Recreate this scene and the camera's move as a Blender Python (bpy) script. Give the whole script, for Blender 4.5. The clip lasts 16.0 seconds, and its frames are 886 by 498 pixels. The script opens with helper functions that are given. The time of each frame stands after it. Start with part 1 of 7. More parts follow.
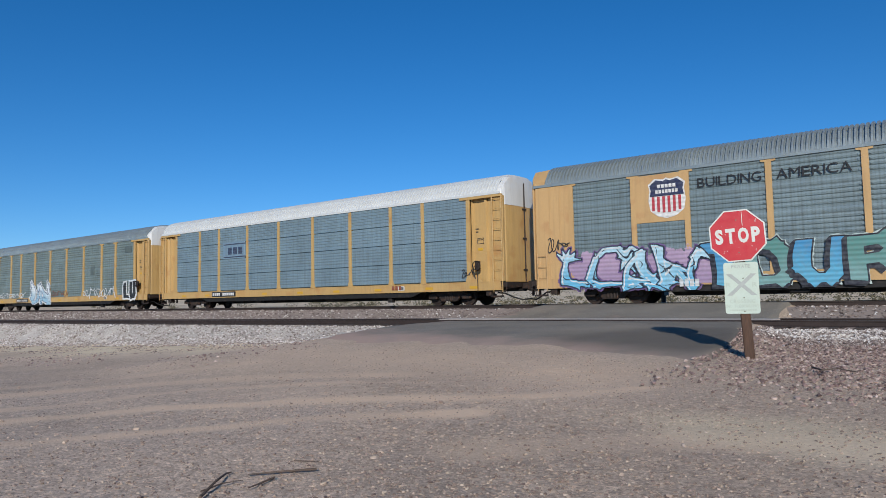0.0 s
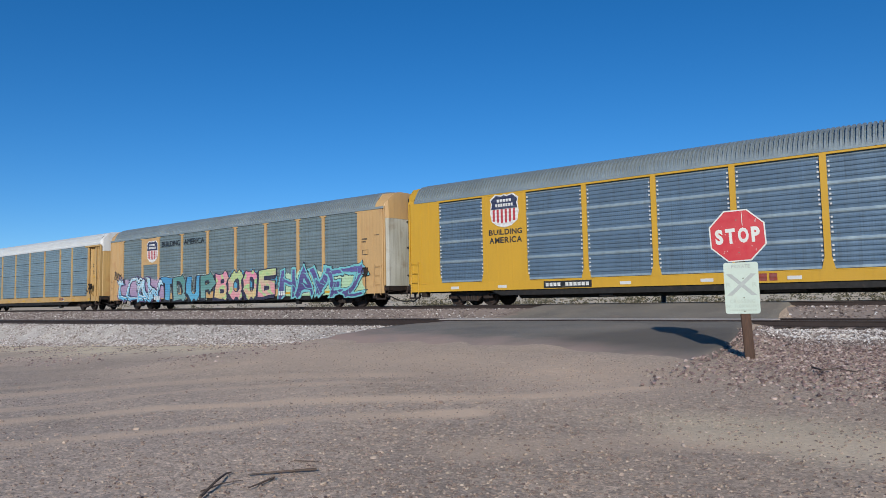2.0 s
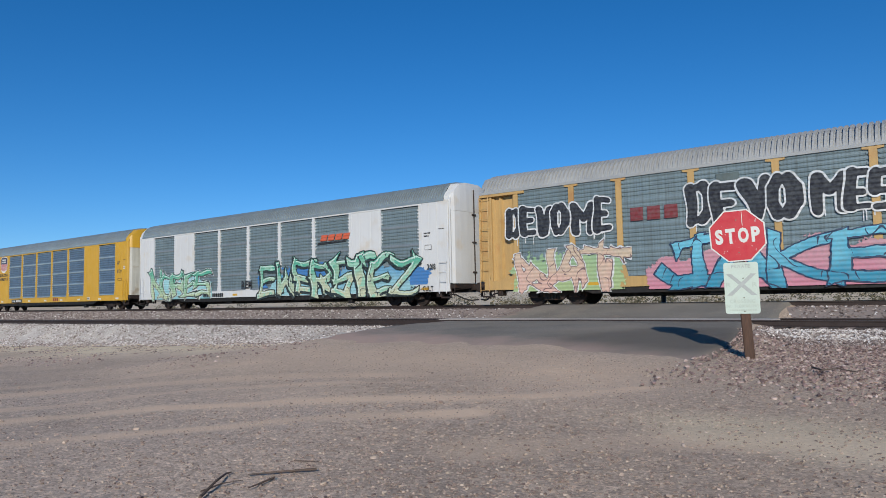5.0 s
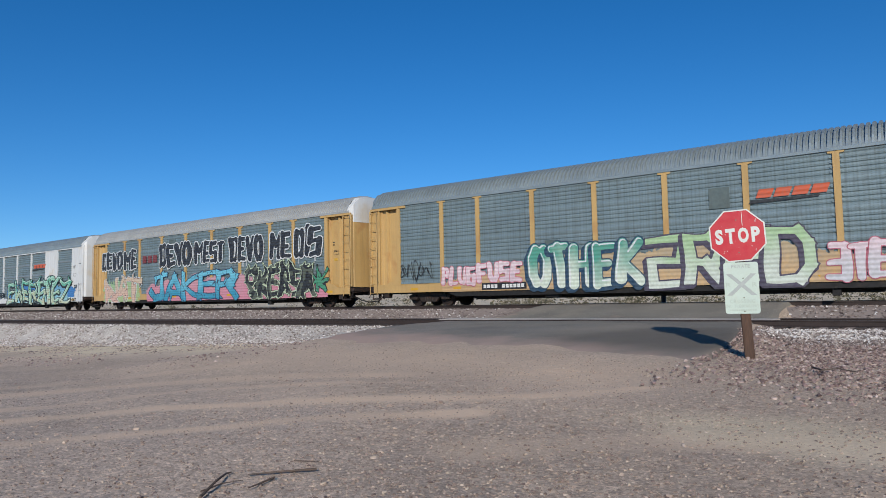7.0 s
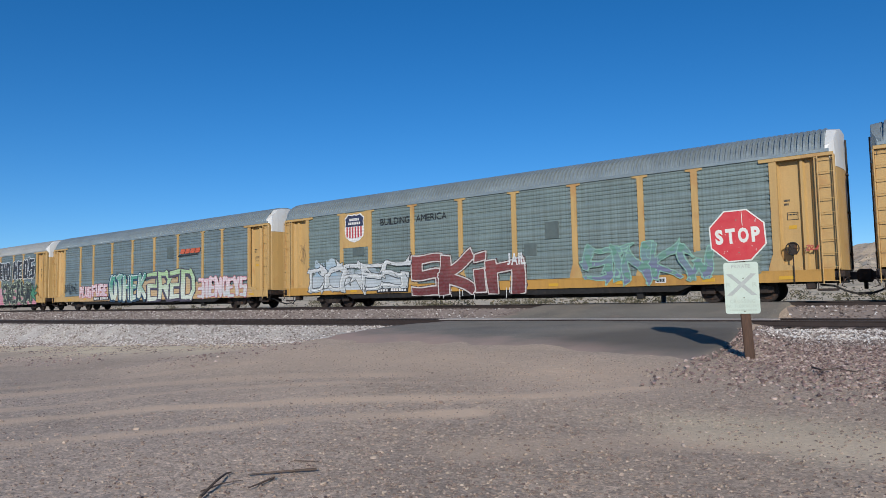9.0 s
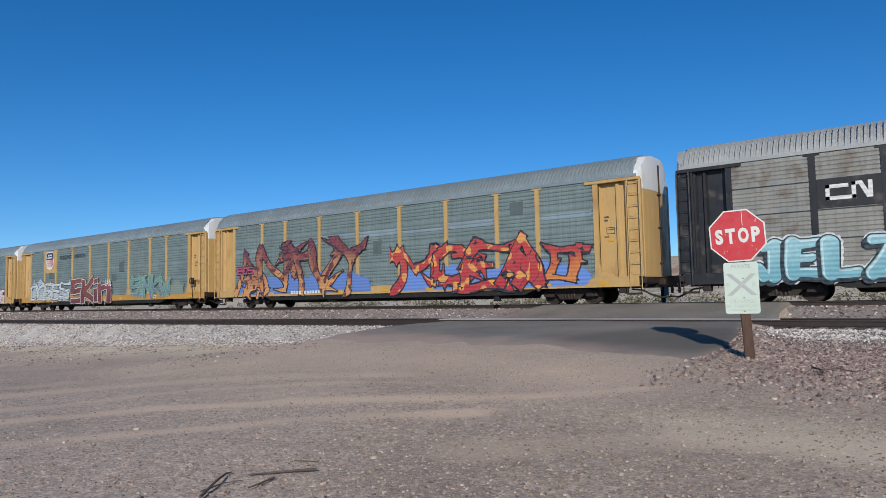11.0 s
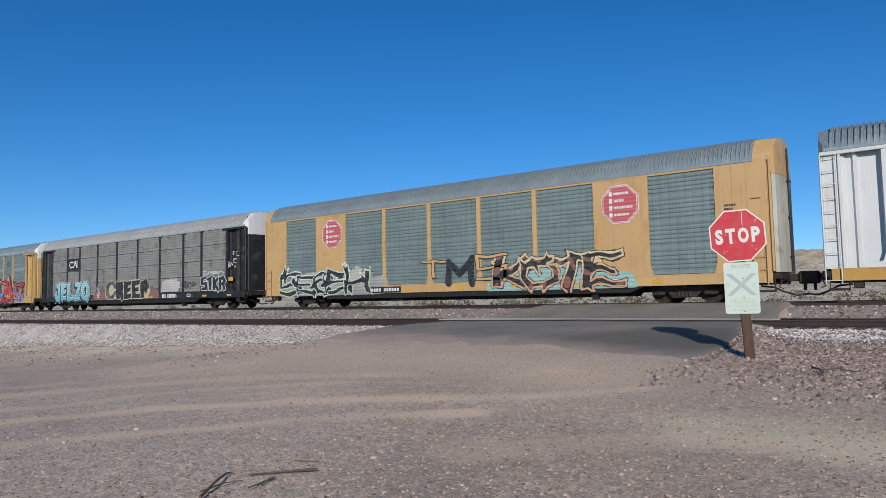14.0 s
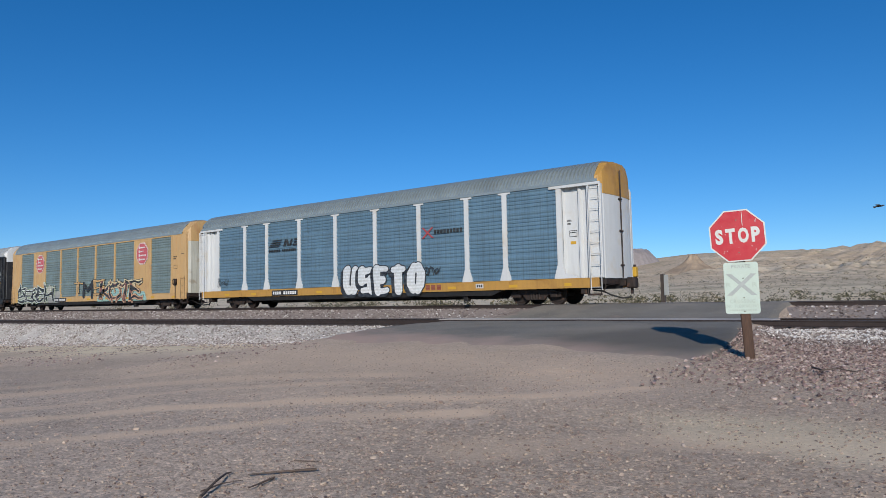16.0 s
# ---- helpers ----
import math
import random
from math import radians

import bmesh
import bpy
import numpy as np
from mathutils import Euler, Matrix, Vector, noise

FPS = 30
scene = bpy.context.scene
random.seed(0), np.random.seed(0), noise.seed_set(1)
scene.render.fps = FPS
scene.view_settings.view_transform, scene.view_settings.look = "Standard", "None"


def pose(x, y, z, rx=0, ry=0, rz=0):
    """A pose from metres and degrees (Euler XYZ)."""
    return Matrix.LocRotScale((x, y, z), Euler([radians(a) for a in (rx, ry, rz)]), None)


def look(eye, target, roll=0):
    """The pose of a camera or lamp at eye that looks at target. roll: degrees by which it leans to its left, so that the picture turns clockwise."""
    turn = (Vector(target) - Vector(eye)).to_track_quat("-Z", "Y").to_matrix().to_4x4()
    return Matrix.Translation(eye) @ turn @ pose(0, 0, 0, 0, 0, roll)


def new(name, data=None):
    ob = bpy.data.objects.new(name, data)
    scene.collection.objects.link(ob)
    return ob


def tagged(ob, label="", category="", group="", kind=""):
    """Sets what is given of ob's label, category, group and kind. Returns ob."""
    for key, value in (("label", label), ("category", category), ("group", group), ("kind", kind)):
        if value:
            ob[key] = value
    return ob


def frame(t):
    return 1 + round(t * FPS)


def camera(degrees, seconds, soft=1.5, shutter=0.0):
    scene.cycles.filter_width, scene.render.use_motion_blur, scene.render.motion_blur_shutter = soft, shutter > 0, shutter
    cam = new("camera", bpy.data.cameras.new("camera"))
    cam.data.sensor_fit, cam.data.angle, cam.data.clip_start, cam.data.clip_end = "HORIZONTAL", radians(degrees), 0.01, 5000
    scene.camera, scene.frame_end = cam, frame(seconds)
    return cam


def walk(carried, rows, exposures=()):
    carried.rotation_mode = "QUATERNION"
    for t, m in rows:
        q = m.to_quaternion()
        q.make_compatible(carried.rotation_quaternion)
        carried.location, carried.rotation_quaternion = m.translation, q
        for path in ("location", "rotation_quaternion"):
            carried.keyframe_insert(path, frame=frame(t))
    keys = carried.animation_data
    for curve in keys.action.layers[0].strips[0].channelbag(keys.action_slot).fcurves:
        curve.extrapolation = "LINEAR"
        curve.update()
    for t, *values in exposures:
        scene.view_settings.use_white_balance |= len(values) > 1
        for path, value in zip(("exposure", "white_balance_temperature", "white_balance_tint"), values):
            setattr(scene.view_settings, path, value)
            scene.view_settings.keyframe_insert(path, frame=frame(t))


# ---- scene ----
# ---------------------------------------------------------------- camera
cam = camera(65.98, 16.0, soft=0.45)
EYE = Vector((0.0, 0.0, 1.4))
AIM = EYE + Vector((-0.6003, 0.7965, 0.0719)) * 20
walk(cam, [(0.0, look(EYE, AIM, -1.14)), (16.0, look(EYE, AIM, -1.14))])

# ---------------------------------------------------------------- light
SUN_AZ = Vector((0.55, -0.835))          # towards the sun, seen from above
SUN_EL = radians(23)
world = bpy.data.worlds.new("sky")
scene.world = world
world.use_nodes = True
wn = world.node_tree
sky = wn.nodes.new("ShaderNodeTexSky")
sky.sky_type = "NISHITA"
sky.sun_disc = False
sky.sun_elevation = SUN_EL
sky.sun_rotation = math.atan2(SUN_AZ.x, SUN_AZ.y)
sky.altitude = 1200
sky.air_density = 1.0
sky.dust_density = 0.0
sky.ozone_density = 5.0
tint = wn.nodes.new("ShaderNodeHueSaturation")
tint.inputs["Saturation"].default_value = 1.24
tint.inputs["Hue"].default_value = 0.5025
# the thin dry air keeps its blue down to the horizon
geo_n = wn.nodes.new("ShaderNodeTexCoord")
lift = wn.nodes.new("ShaderNodeVectorMath")
lift.inputs[1].default_value = (0.0, 0.0, 0.028)
unit = wn.nodes.new("ShaderNodeVectorMath")
unit.operation = "NORMALIZE"
wn.links.new(geo_n.outputs["Generated"], lift.inputs[0])
wn.links.new(lift.outputs[0], unit.inputs[0])
wn.links.new(unit.outputs[0], sky.inputs["Vector"])
wn.links.new(sky.outputs[0], tint.inputs["Color"])
wn.links.new(tint.outputs[0], wn.nodes["Background"].inputs[0])
wn.nodes["Background"].inputs[1].default_value = 0.112
sun_data = bpy.data.lights.new("sun", "SUN")
sun_data.energy = 4.2
sun_data.angle = radians(0.6)
sun_data.color = (1.0, 0.94, 0.86)
sun = new("sun", sun_data)
to_sun = Vector((SUN_AZ.x * math.cos(SUN_EL), SUN_AZ.y * math.cos(SUN_EL), math.sin(SUN_EL)))
sun.matrix_world = look(to_sun * 60, (0, 0, 0))
scene.view_settings.exposure = 0.0


# ---------------------------------------------------------------- materials
def srgb(r, g, b):
    return tuple((c / 255 / 12.92 if c / 255 <= 0.04045 else ((c / 255 + 0.055) / 1.055) ** 2.4) for c in (r, g, b)) + (1,)


def material(name, colour, rough=0.6, metal=0.0, fine=30.0, coarse=1.2, vary=0.18, stain=None, streak=0.0,
             bump=0.15, stretch=(1, 1, 1), second=None, spot=0.0, world_space=False):
    """Principled paint, metal or earth: two scales of mottling, a stain tint, run-down streaks and fine relief."""
    m = bpy.data.materials.new(name)
    m.use_nodes = True
    n, l = m.node_tree.nodes, m.node_tree.links
    bsdf = n["Principled BSDF"]
    coord = n.new("ShaderNodeTexCoord")
    info = n.new("ShaderNodeObjectInfo")
    shift = n.new("ShaderNodeVectorMath")
    shift.operation = "MULTIPLY_ADD"
    shift.inputs[1].default_value = stretch
    if world_space:
        geo = n.new("ShaderNodeNewGeometry")
        l.new(geo.outputs["Position"], shift.inputs[0])
        shift.inputs[2].default_value = (0, 0, 0)
    else:
        l.new(coord.outputs["Object"], shift.inputs[0])
        scale = n.new("ShaderNodeMath")
        scale.operation = "MULTIPLY"
        scale.inputs[1].default_value = 37.0
        l.new(info.outputs["Random"], scale.inputs[0])
        l.new(scale.outputs[0], shift.inputs[2])

    def tex(size, detail=4.0, squeeze=None):
        t = n.new("ShaderNodeTexNoise")
        t.inputs["Scale"].default_value = size
        t.inputs["Detail"].default_value = detail
        if squeeze:
            mul = n.new("ShaderNodeVectorMath")
            mul.operation = "MULTIPLY"
            mul.inputs[1].default_value = squeeze
            l.new(shift.outputs[0], mul.inputs[0])
            l.new(mul.outputs[0], t.inputs["Vector"])
        else:
            l.new(shift.outputs[0], t.inputs["Vector"])
        return t.outputs["Fac"]

    def ramp(src, lo, hi, a=0.0, b=1.0):
        r = n.new("ShaderNodeMapRange")
        r.inputs["From Min"].default_value, r.inputs["From Max"].default_value = lo, hi
        r.inputs["To Min"].default_value, r.inputs["To Max"].default_value = a, b
        l.new(src, r.inputs["Value"])
        return r.outputs[0]

    def mix(a, b, fac, mode="MIX"):
        x = n.new("ShaderNodeMix")
        x.data_type, x.blend_type = "RGBA", mode
        for sock, v in ((x.inputs["A"], a), (x.inputs["B"], b), (x.inputs["Factor"], fac)):
            if isinstance(v, (tuple, float, int)):
                sock.default_value = v
            else:
                l.new(v, sock)
        return x.outputs["Result"]

    c4 = tuple(colour[:3]) + (1,)
    dark = tuple(max(0, c * (1 - vary * 1.6)) for c in c4[:3]) + (1,)
    light = tuple(min(1, c * (1 + vary)) for c in c4[:3]) + (1,)
    col = mix(dark, light, ramp(tex(coarse, 5.0), 0.3, 0.7))
    if second:
        col = mix(col, tuple(second[:3]) + (1,), ramp(tex(coarse * 0.45, 6.0), 0.47, 0.6))
    grain = tex(fine, 3.0)
    col = mix(col, mix(dark, light, ramp(grain, 0.35, 0.65)), 0.4)
    if stain:
        col = mix(col, tuple(stain[:3]) + (1,), ramp(tex(coarse * 2.3, 8.0), 0.56, 0.72, 0.0, 0.6))
    if streak:
        run = ramp(tex(2.2, 6.0, (4.0, 4.0, 0.25)), 0.48, 0.75, 0.0, streak)
        col = mix(col, (0.06, 0.05, 0.04, 1), run)
    if spot:
        col = mix(col, (0.45, 0.42, 0.38, 1), ramp(tex(fine * 0.6, 2.0), 0.66, 0.7, 0.0, spot))
    l.new(col, bsdf.inputs["Base Color"])
    l.new(ramp(tex(coarse * 3, 4.0), 0.3, 0.7, max(0.05, rough - 0.12), min(1, rough + 0.12)), bsdf.inputs["Roughness"])
    bsdf.inputs["Metallic"].default_value = metal
    if bump:
        b = n.new("ShaderNodeBump")
        b.inputs["Strength"].default_value = bump
        b.inputs["Distance"].default_value = 0.02
        l.new(grain, b.inputs["Height"])
        l.new(b.outputs[0], bsdf.inputs["Normal"])
    return m


def screen_material(name, colour, rough=0.5, metal=0.3, pitch=2.6, holes=0.45, seams=0.55):
    """Galvanised perforated sheet: rows of tiny punched holes over weathered zinc."""
    m = material(name, colour, rough, metal, fine=14.0, coarse=0.8, vary=0.12, streak=0.25, bump=0.05)
    n, l = m.node_tree.nodes, m.node_tree.links
    bsdf = n["Principled BSDF"]
    src = bsdf.inputs["Base Color"].links[0].from_socket
    coord = n.new("ShaderNodeTexCoord")
    fac = None
    for axis, size in (("X", pitch), ("Z", 4.4)):
        w = n.new("ShaderNodeTexWave")
        w.bands_direction = axis
        w.inputs["Scale"].default_value = size
        w.inputs["Distortion"].default_value = 0.4
        l.new(coord.outputs["Object"], w.inputs["Vector"])
        if fac is None:
            fac = w.outputs["Fac"]
        else:
            mu = n.new("ShaderNodeMath")
            mu.operation = "MULTIPLY"
            l.new(fac, mu.inputs[0])
            l.new(w.outputs["Fac"], mu.inputs[1])
            fac = mu.outputs[0]
    seam = n.new("ShaderNodeTexWave")
    seam.bands_direction = "X"
    seam.inputs["Scale"].default_value = 1.05
    seam.inputs["Distortion"].default_value = 0.0
    l.new(coord.outputs["Object"], seam.inputs["Vector"])
    patch = n.new("ShaderNodeTexNoise")
    patch.inputs["Scale"].default_value = 1.6
    l.new(coord.outputs["Object"], patch.inputs["Vector"])
    sr = n.new("ShaderNodeMapRange")
    sr.inputs["From Min"].default_value, sr.inputs["From Max"].default_value = 0.90, 1.0
    sr.inputs["To Max"].default_value = seams
    l.new(seam.outputs["Fac"], sr.inputs["Value"])
    sm = n.new("ShaderNodeMath")
    sm.operation = "MULTIPLY"
    l.new(sr.outputs[0], sm.inputs[0])
    l.new(patch.outputs["Fac"], sm.inputs[1])
    dk = n.new("ShaderNodeMix")
    dk.data_type = "RGBA"
    l.new(sm.outputs[0], dk.inputs["Factor"])
    l.new(src, dk.inputs["A"])
    dk.inputs["B"].default_value = (0.05, 0.055, 0.055, 1)
    src = dk.outputs["Result"]
    x = n.new("ShaderNodeMix")
    x.data_type = "RGBA"
    r = n.new("ShaderNodeMapRange")
    r.inputs["From Min"].default_value, r.inputs["From Max"].default_value = 0.45, 0.8
    r.inputs["To Max"].default_value = holes
    l.new(fac, r.inputs["Value"])
    l.new(r.outputs[0], x.inputs["Factor"])
    l.new(src, x.inputs["A"])
    x.inputs["B"].default_value = (0.03, 0.035, 0.035, 1)
    l.new(x.outputs["Result"], bsdf.inputs["Base Color"])
    return m


M = {}
M["yellow"] = material("aged_yellow_paint", srgb(179, 147, 94), 0.5, fine=25, coarse=0.5, vary=0.08, streak=0.16, stain=srgb(158, 112, 66))
M["tan"] = material("peach_tan_paint", srgb(184, 150, 102), 0.5, fine=25, coarse=0.5, vary=0.08, streak=0.16, stain=srgb(166, 120, 80))
M["bright_yellow"] = material("bright_yellow_paint", srgb(190, 148, 44), 0.45, fine=25, coarse=0.5, vary=0.05, streak=0.08)
M["mustard"] = material("mustard_paint", srgb(172, 131, 64), 0.55, fine=25, coarse=0.5, vary=0.08, streak=0.2, stain=srgb(130, 92, 52))
M["white"] = material("white_paint", srgb(194, 196, 195), 0.5, fine=25, coarse=0.5, vary=0.05, streak=0.07, stain=srgb(188, 176, 156))
M["worn_white"] = material("worn_white_paint", srgb(178, 178, 168), 0.6, fine=25, coarse=0.7, vary=0.1, streak=0.35, stain=srgb(130, 112, 84), second=srgb(160, 158, 142))
M["black"] = material("black_paint", srgb(32, 33, 36), 0.5, fine=60, coarse=0.9, vary=0.2, streak=0.1, stain=srgb(90, 84, 76))
M["roof_grey"] = material("zinc_roof", srgb(142, 153, 155), 0.4, 0.4, fine=20, coarse=0.7, vary=0.12, bump=0.05)
M["roof_white"] = material("white_roof", srgb(190, 194, 194), 0.5, fine=20, coarse=0.7, vary=0.06, bump=0.05)
M["roof_pale"] = material("pale_roof", srgb(160, 162, 160), 0.5, 0.2, fine=20, coarse=0.7, vary=0.1, bump=0.05)
M["screen_green"] = screen_material("green_grey_screen", srgb(126, 142, 140), holes=0.3, seams=0.35)
M["screen_blue"] = screen_material("blue_grey_screen", srgb(126, 148, 158), pitch=3.9, holes=0.3, seams=0.3)
M["screen_navy"] = screen_material("dark_blue_screen", srgb(98, 121, 141), pitch=3.9, holes=0.35, seams=0.2)
M["screen_teal"] = screen_material("teal_grey_screen", srgb(104, 134, 152), holes=0.3, seams=0.35)
M["zinc_teal"] = material("teal_grey_zinc", srgb(104, 134, 152), 0.5, 0.3, fine=14, coarse=0.8, vary=0.1, streak=0.2, bump=0.05)
M["screen_slate"] = screen_material("slate_grey_screen", srgb(122, 139, 143), holes=0.3, seams=0.4)
M["screen_steel"] = material("brown_grey_screen", srgb(150, 148, 140), 0.45, 0.35, fine=14, coarse=0.9, vary=0.12, streak=0.28, bump=0.05, stain=srgb(104, 84, 62))
M["zinc_green"] = material("green_grey_zinc", srgb(124, 138, 136), 0.5, 0.3, fine=14, coarse=0.8, vary=0.12, streak=0.2, bump=0.05)
M["zinc_blue"] = material("blue_grey_zinc", srgb(124, 148, 164), 0.5, 0.3, fine=14, coarse=0.8, vary=0.1, streak=0.2, bump=0.05)
M["zinc_slate"] = material("slate_grey_zinc", srgb(128, 138, 142), 0.5, 0.3, fine=14, coarse=0.8, vary=0.1, streak=0.2, bump=0.05)
M["zinc_steel"] = material("brown_grey_zinc", srgb(134, 131, 122), 0.5, 0.3, fine=14, coarse=0.8, vary=0.14, streak=0.5, bump=0.05, stain=srgb(112, 92, 70))
M["zinc_bright"] = material("bright_zinc", srgb(150, 166, 172), 0.4, 0.4, fine=14, coarse=0.8, vary=0.1, streak=0.2, bump=0.05)
M["under"] = material("underframe_black", srgb(24, 23, 22), 0.75, fine=30, coarse=2, vary=0.25, stain=srgb(58, 47, 38))
M["iron"] = material("rusty_iron", srgb(50, 42, 38), 0.7, 0.3, fine=30, coarse=3, vary=0.25, stain=srgb(104, 70, 48))
M["rail_side"] = material("rail_rust", srgb(54, 44, 41), 0.75, 0.2, fine=30, coarse=2, vary=0.2)
M["rail_top"] = material("worn_rail_head", srgb(104, 98, 94), 0.4, 0.6, fine=30, coarse=2, vary=0.1)
M["tie"] = material("tie_wood", srgb(66, 58, 54), 0.85, fine=20, coarse=3, vary=0.3, stretch=(4, 1, 1))
M["asphalt"] = material("worn_asphalt", srgb(121, 116, 107), 0.9, fine=45, coarse=0.5, vary=0.22, bump=0.7, spot=0.5, second=srgb(146, 136, 121), world_space=True)


glyphs = {}


def glyph(ch, bold=0.03):
    """Outline of one letter as points and triangles, filling the unit square."""
    if (ch, bold) in glyphs:
        return glyphs[ch, bold]
    cu = bpy.data.curves.new("letter", "FONT")
    cu.body, cu.offset, cu.resolution_u = ch, bold, 3
    ob = new("letter", cu)
    bpy.context.view_layer.update()
    me = bpy.data.meshes.new_from_object(ob.evaluated_get(bpy.context.evaluated_depsgraph_get()))
    me.calc_loop_triangles()
    pts = np.array([v.co[:2] for v in me.vertices])
    tris = [tuple(t.vertices) for t in me.loop_triangles]
    size = pts.max(0) - pts.min(0)
    ratio = size[0] / size[1]
    pts = (pts - pts.min(0)) / size
    bpy.data.objects.remove(ob)
    bpy.data.curves.remove(cu)
    bpy.data.meshes.remove(me)
    glyphs[ch, bold] = (pts, tris, ratio)
    return glyphs[ch, bold]


for ch in "ABCDEFGHIJKLMNOPRSTUVWZ23i":
    for b in (0.0, 0.02, 0.03, 0.05, 0.07):
        glyph(ch, b)



def dusty(m, colour):
    """Lets drifted dust lie over a surface where its dust attribute says so."""
    n, l = m.node_tree.nodes, m.node_tree.links
    bsdf = n["Principled BSDF"]
    src = bsdf.inputs["Base Color"].links[0].from_socket
    att = n.new("ShaderNodeAttribute")
    att.attribute_name = "dust"
    geo = n.new("ShaderNodeNewGeometry")
    t = n.new("ShaderNodeTexNoise")
    t.inputs["Scale"].default_value = 1.4
    t.inputs["Detail"].default_value = 8
    l.new(geo.outputs["Position"], t.inputs["Vector"])
    add = n.new("ShaderNodeMath")
    l.new(att.outputs["Fac"], add.inputs[0])
    l.new(t.outputs["Fac"], add.inputs[1])
    r = n.new("ShaderNodeMapRange")
    r.inputs["From Min"].default_value, r.inputs["From Max"].default_value = 0.62, 1.3
    r.inputs["To Max"].default_value = 0.9
    l.new(add.outputs[0], r.inputs["Value"])
    x = n.new("ShaderNodeMix")
    x.data_type = "RGBA"
    l.new(r.outputs[0], x.inputs["Factor"])
    l.new(src, x.inputs["A"])
    x.inputs["B"].default_value = colour
    l.new(x.outputs["Result"], bsdf.inputs["Base Color"])


dusty(M["asphalt"], srgb(172, 147, 133))


def tarred(m, colour):
    """A darker, later layer of asphalt where the tar attribute says so."""
    n, l = m.node_tree.nodes, m.node_tree.links
    bsdf = n["Principled BSDF"]
    src = bsdf.inputs["Base Color"].links[0].from_socket
    att = n.new("ShaderNodeAttribute")
    att.attribute_name = "tar"
    x = n.new("ShaderNodeMix")
    x.data_type = "RGBA"
    l.new(att.outputs["Fac"], x.inputs["Factor"])
    l.new(src, x.inputs["A"])
    x.inputs["B"].default_value = colour
    l.new(x.outputs["Result"], bsdf.inputs["Base Color"])


tarred(M["asphalt"], srgb(88, 82, 73))


def part(name, bm, mat, parent, label="", smooth=False):
    """Links a bmesh or a mesh as one object under a thing or under a part."""
    if isinstance(bm, bmesh.types.BMesh):
        me = bpy.data.meshes.new(name)
        bm.to_mesh(me)
        bm.free()
    else:
        me = bm
    if not me.materials:
        me.materials.append(mat)
    ob = new(name, me)
    if parent:
        ob.parent = parent
    if smooth:
        for f in me.polygons:
            f.use_smooth = True
    if label:
        ob["label"] = label
    return ob


def to_mesh(bm, name):
    me = bpy.data.meshes.new(name)
    bm.to_mesh(me)
    bm.free()
    return me


def box(bm, x0, x1, y0, y1, z0, z1, bevel=0.0):
    r = bmesh.ops.create_cube(bm, size=1, matrix=Matrix.LocRotScale(((x0 + x1) / 2, (y0 + y1) / 2, (z0 + z1) / 2), None, (x1 - x0, y1 - y0, z1 - z0)))
    if bevel:
        edges = list({e for v in r["verts"] for e in v.link_edges})
        bmesh.ops.bevel(bm, geom=edges, offset=bevel, segments=1, affect="EDGES")


def rod(bm, a, b, r, seg=8, r2=None):
    a, b = Vector(a), Vector(b)
    d = b - a
    m = Matrix.Translation((a + b) / 2) @ d.to_track_quat("Z", "Y").to_matrix().to_4x4()
    bmesh.ops.create_cone(bm, cap_ends=True, segments=seg, radius1=r, radius2=r if r2 is None else r2, depth=d.length, matrix=m)


def prism(bm, outline, y0, y1):
    """An outline in x and z, swept from y0 to y1."""
    a = [bm.verts.new((x, y0, z)) for x, z in outline]
    b = [bm.verts.new((x, y1, z)) for x, z in outline]
    n = len(outline)
    bm.faces.new(a)
    bm.faces.new(b[::-1])
    for i in range(n):
        bm.faces.new((a[i], b[i], b[(i + 1) % n], a[(i + 1) % n]))
    bmesh.ops.recalc_face_normals(bm, faces=bm.faces)


# ---------------------------------------------------------------- the lie of the land
FAR_Y, FAR_Z = 26.41, 1.05           # centre line and rail head of the far track
NEAR_Y = 20.72
GAUGE = 0.755


def near_z(x):
    return 0.64 - min(0.36, 0.0046 * max(0.0, -10 - x))


def smooth(a, b, v):
    v = min(1.0, max(0.0, (v - a) / (b - a)))
    return v * v * (3 - 2 * v)


LEFT_EDGE = ((-14.5, 12.9), (-14.9, 18.2), (-15.0, 20.0), (-13.6, 26.2), (-13.0, 31.0), (-13.0, 42.0))
RIGHT_EDGE = ((-3.4, 11.6), (-3.6, 14.9), (-4.4, 19.0), (-4.5, 26.2), (-4.6, 31.0), (-4.6, 42.0))


def edge(pts, y):
    for (xa, ya), (xb, yb) in zip(pts, pts[1:]):
        if y <= yb:
            return xa + (xb - xa) * (y - ya) / (yb - ya)
    return pts[-1][0]


def road_left(y):
    return edge(LEFT_EDGE, max(12.9, y))


def road_right(y):
    return edge(RIGHT_EDGE, max(11.6, y))


def front(x):
    """Where the asphalt gives way to gravel."""
    return 12.85 - 1.2 * smooth(-7.5, -3.0, x)


def road_z(y, x=-9.0):
    """The crossing's surface along the road."""
    pts = ((8, 0.12), (10.5, 0.20), (13, 0.33), (15, 0.46), (17, 0.55), (19.8, near_z(x) - 0.055), (22.3, near_z(x) - 0.045), (24.9, FAR_Z - 0.02), (28, FAR_Z - 0.02), (33, 0.8), (40, 0.4))
    for (a, za), (b, zb) in zip(pts, pts[1:]):
        if y <= b:
            return za + (zb - za) * max(0, (y - a) / (b - a))
    return 0.4


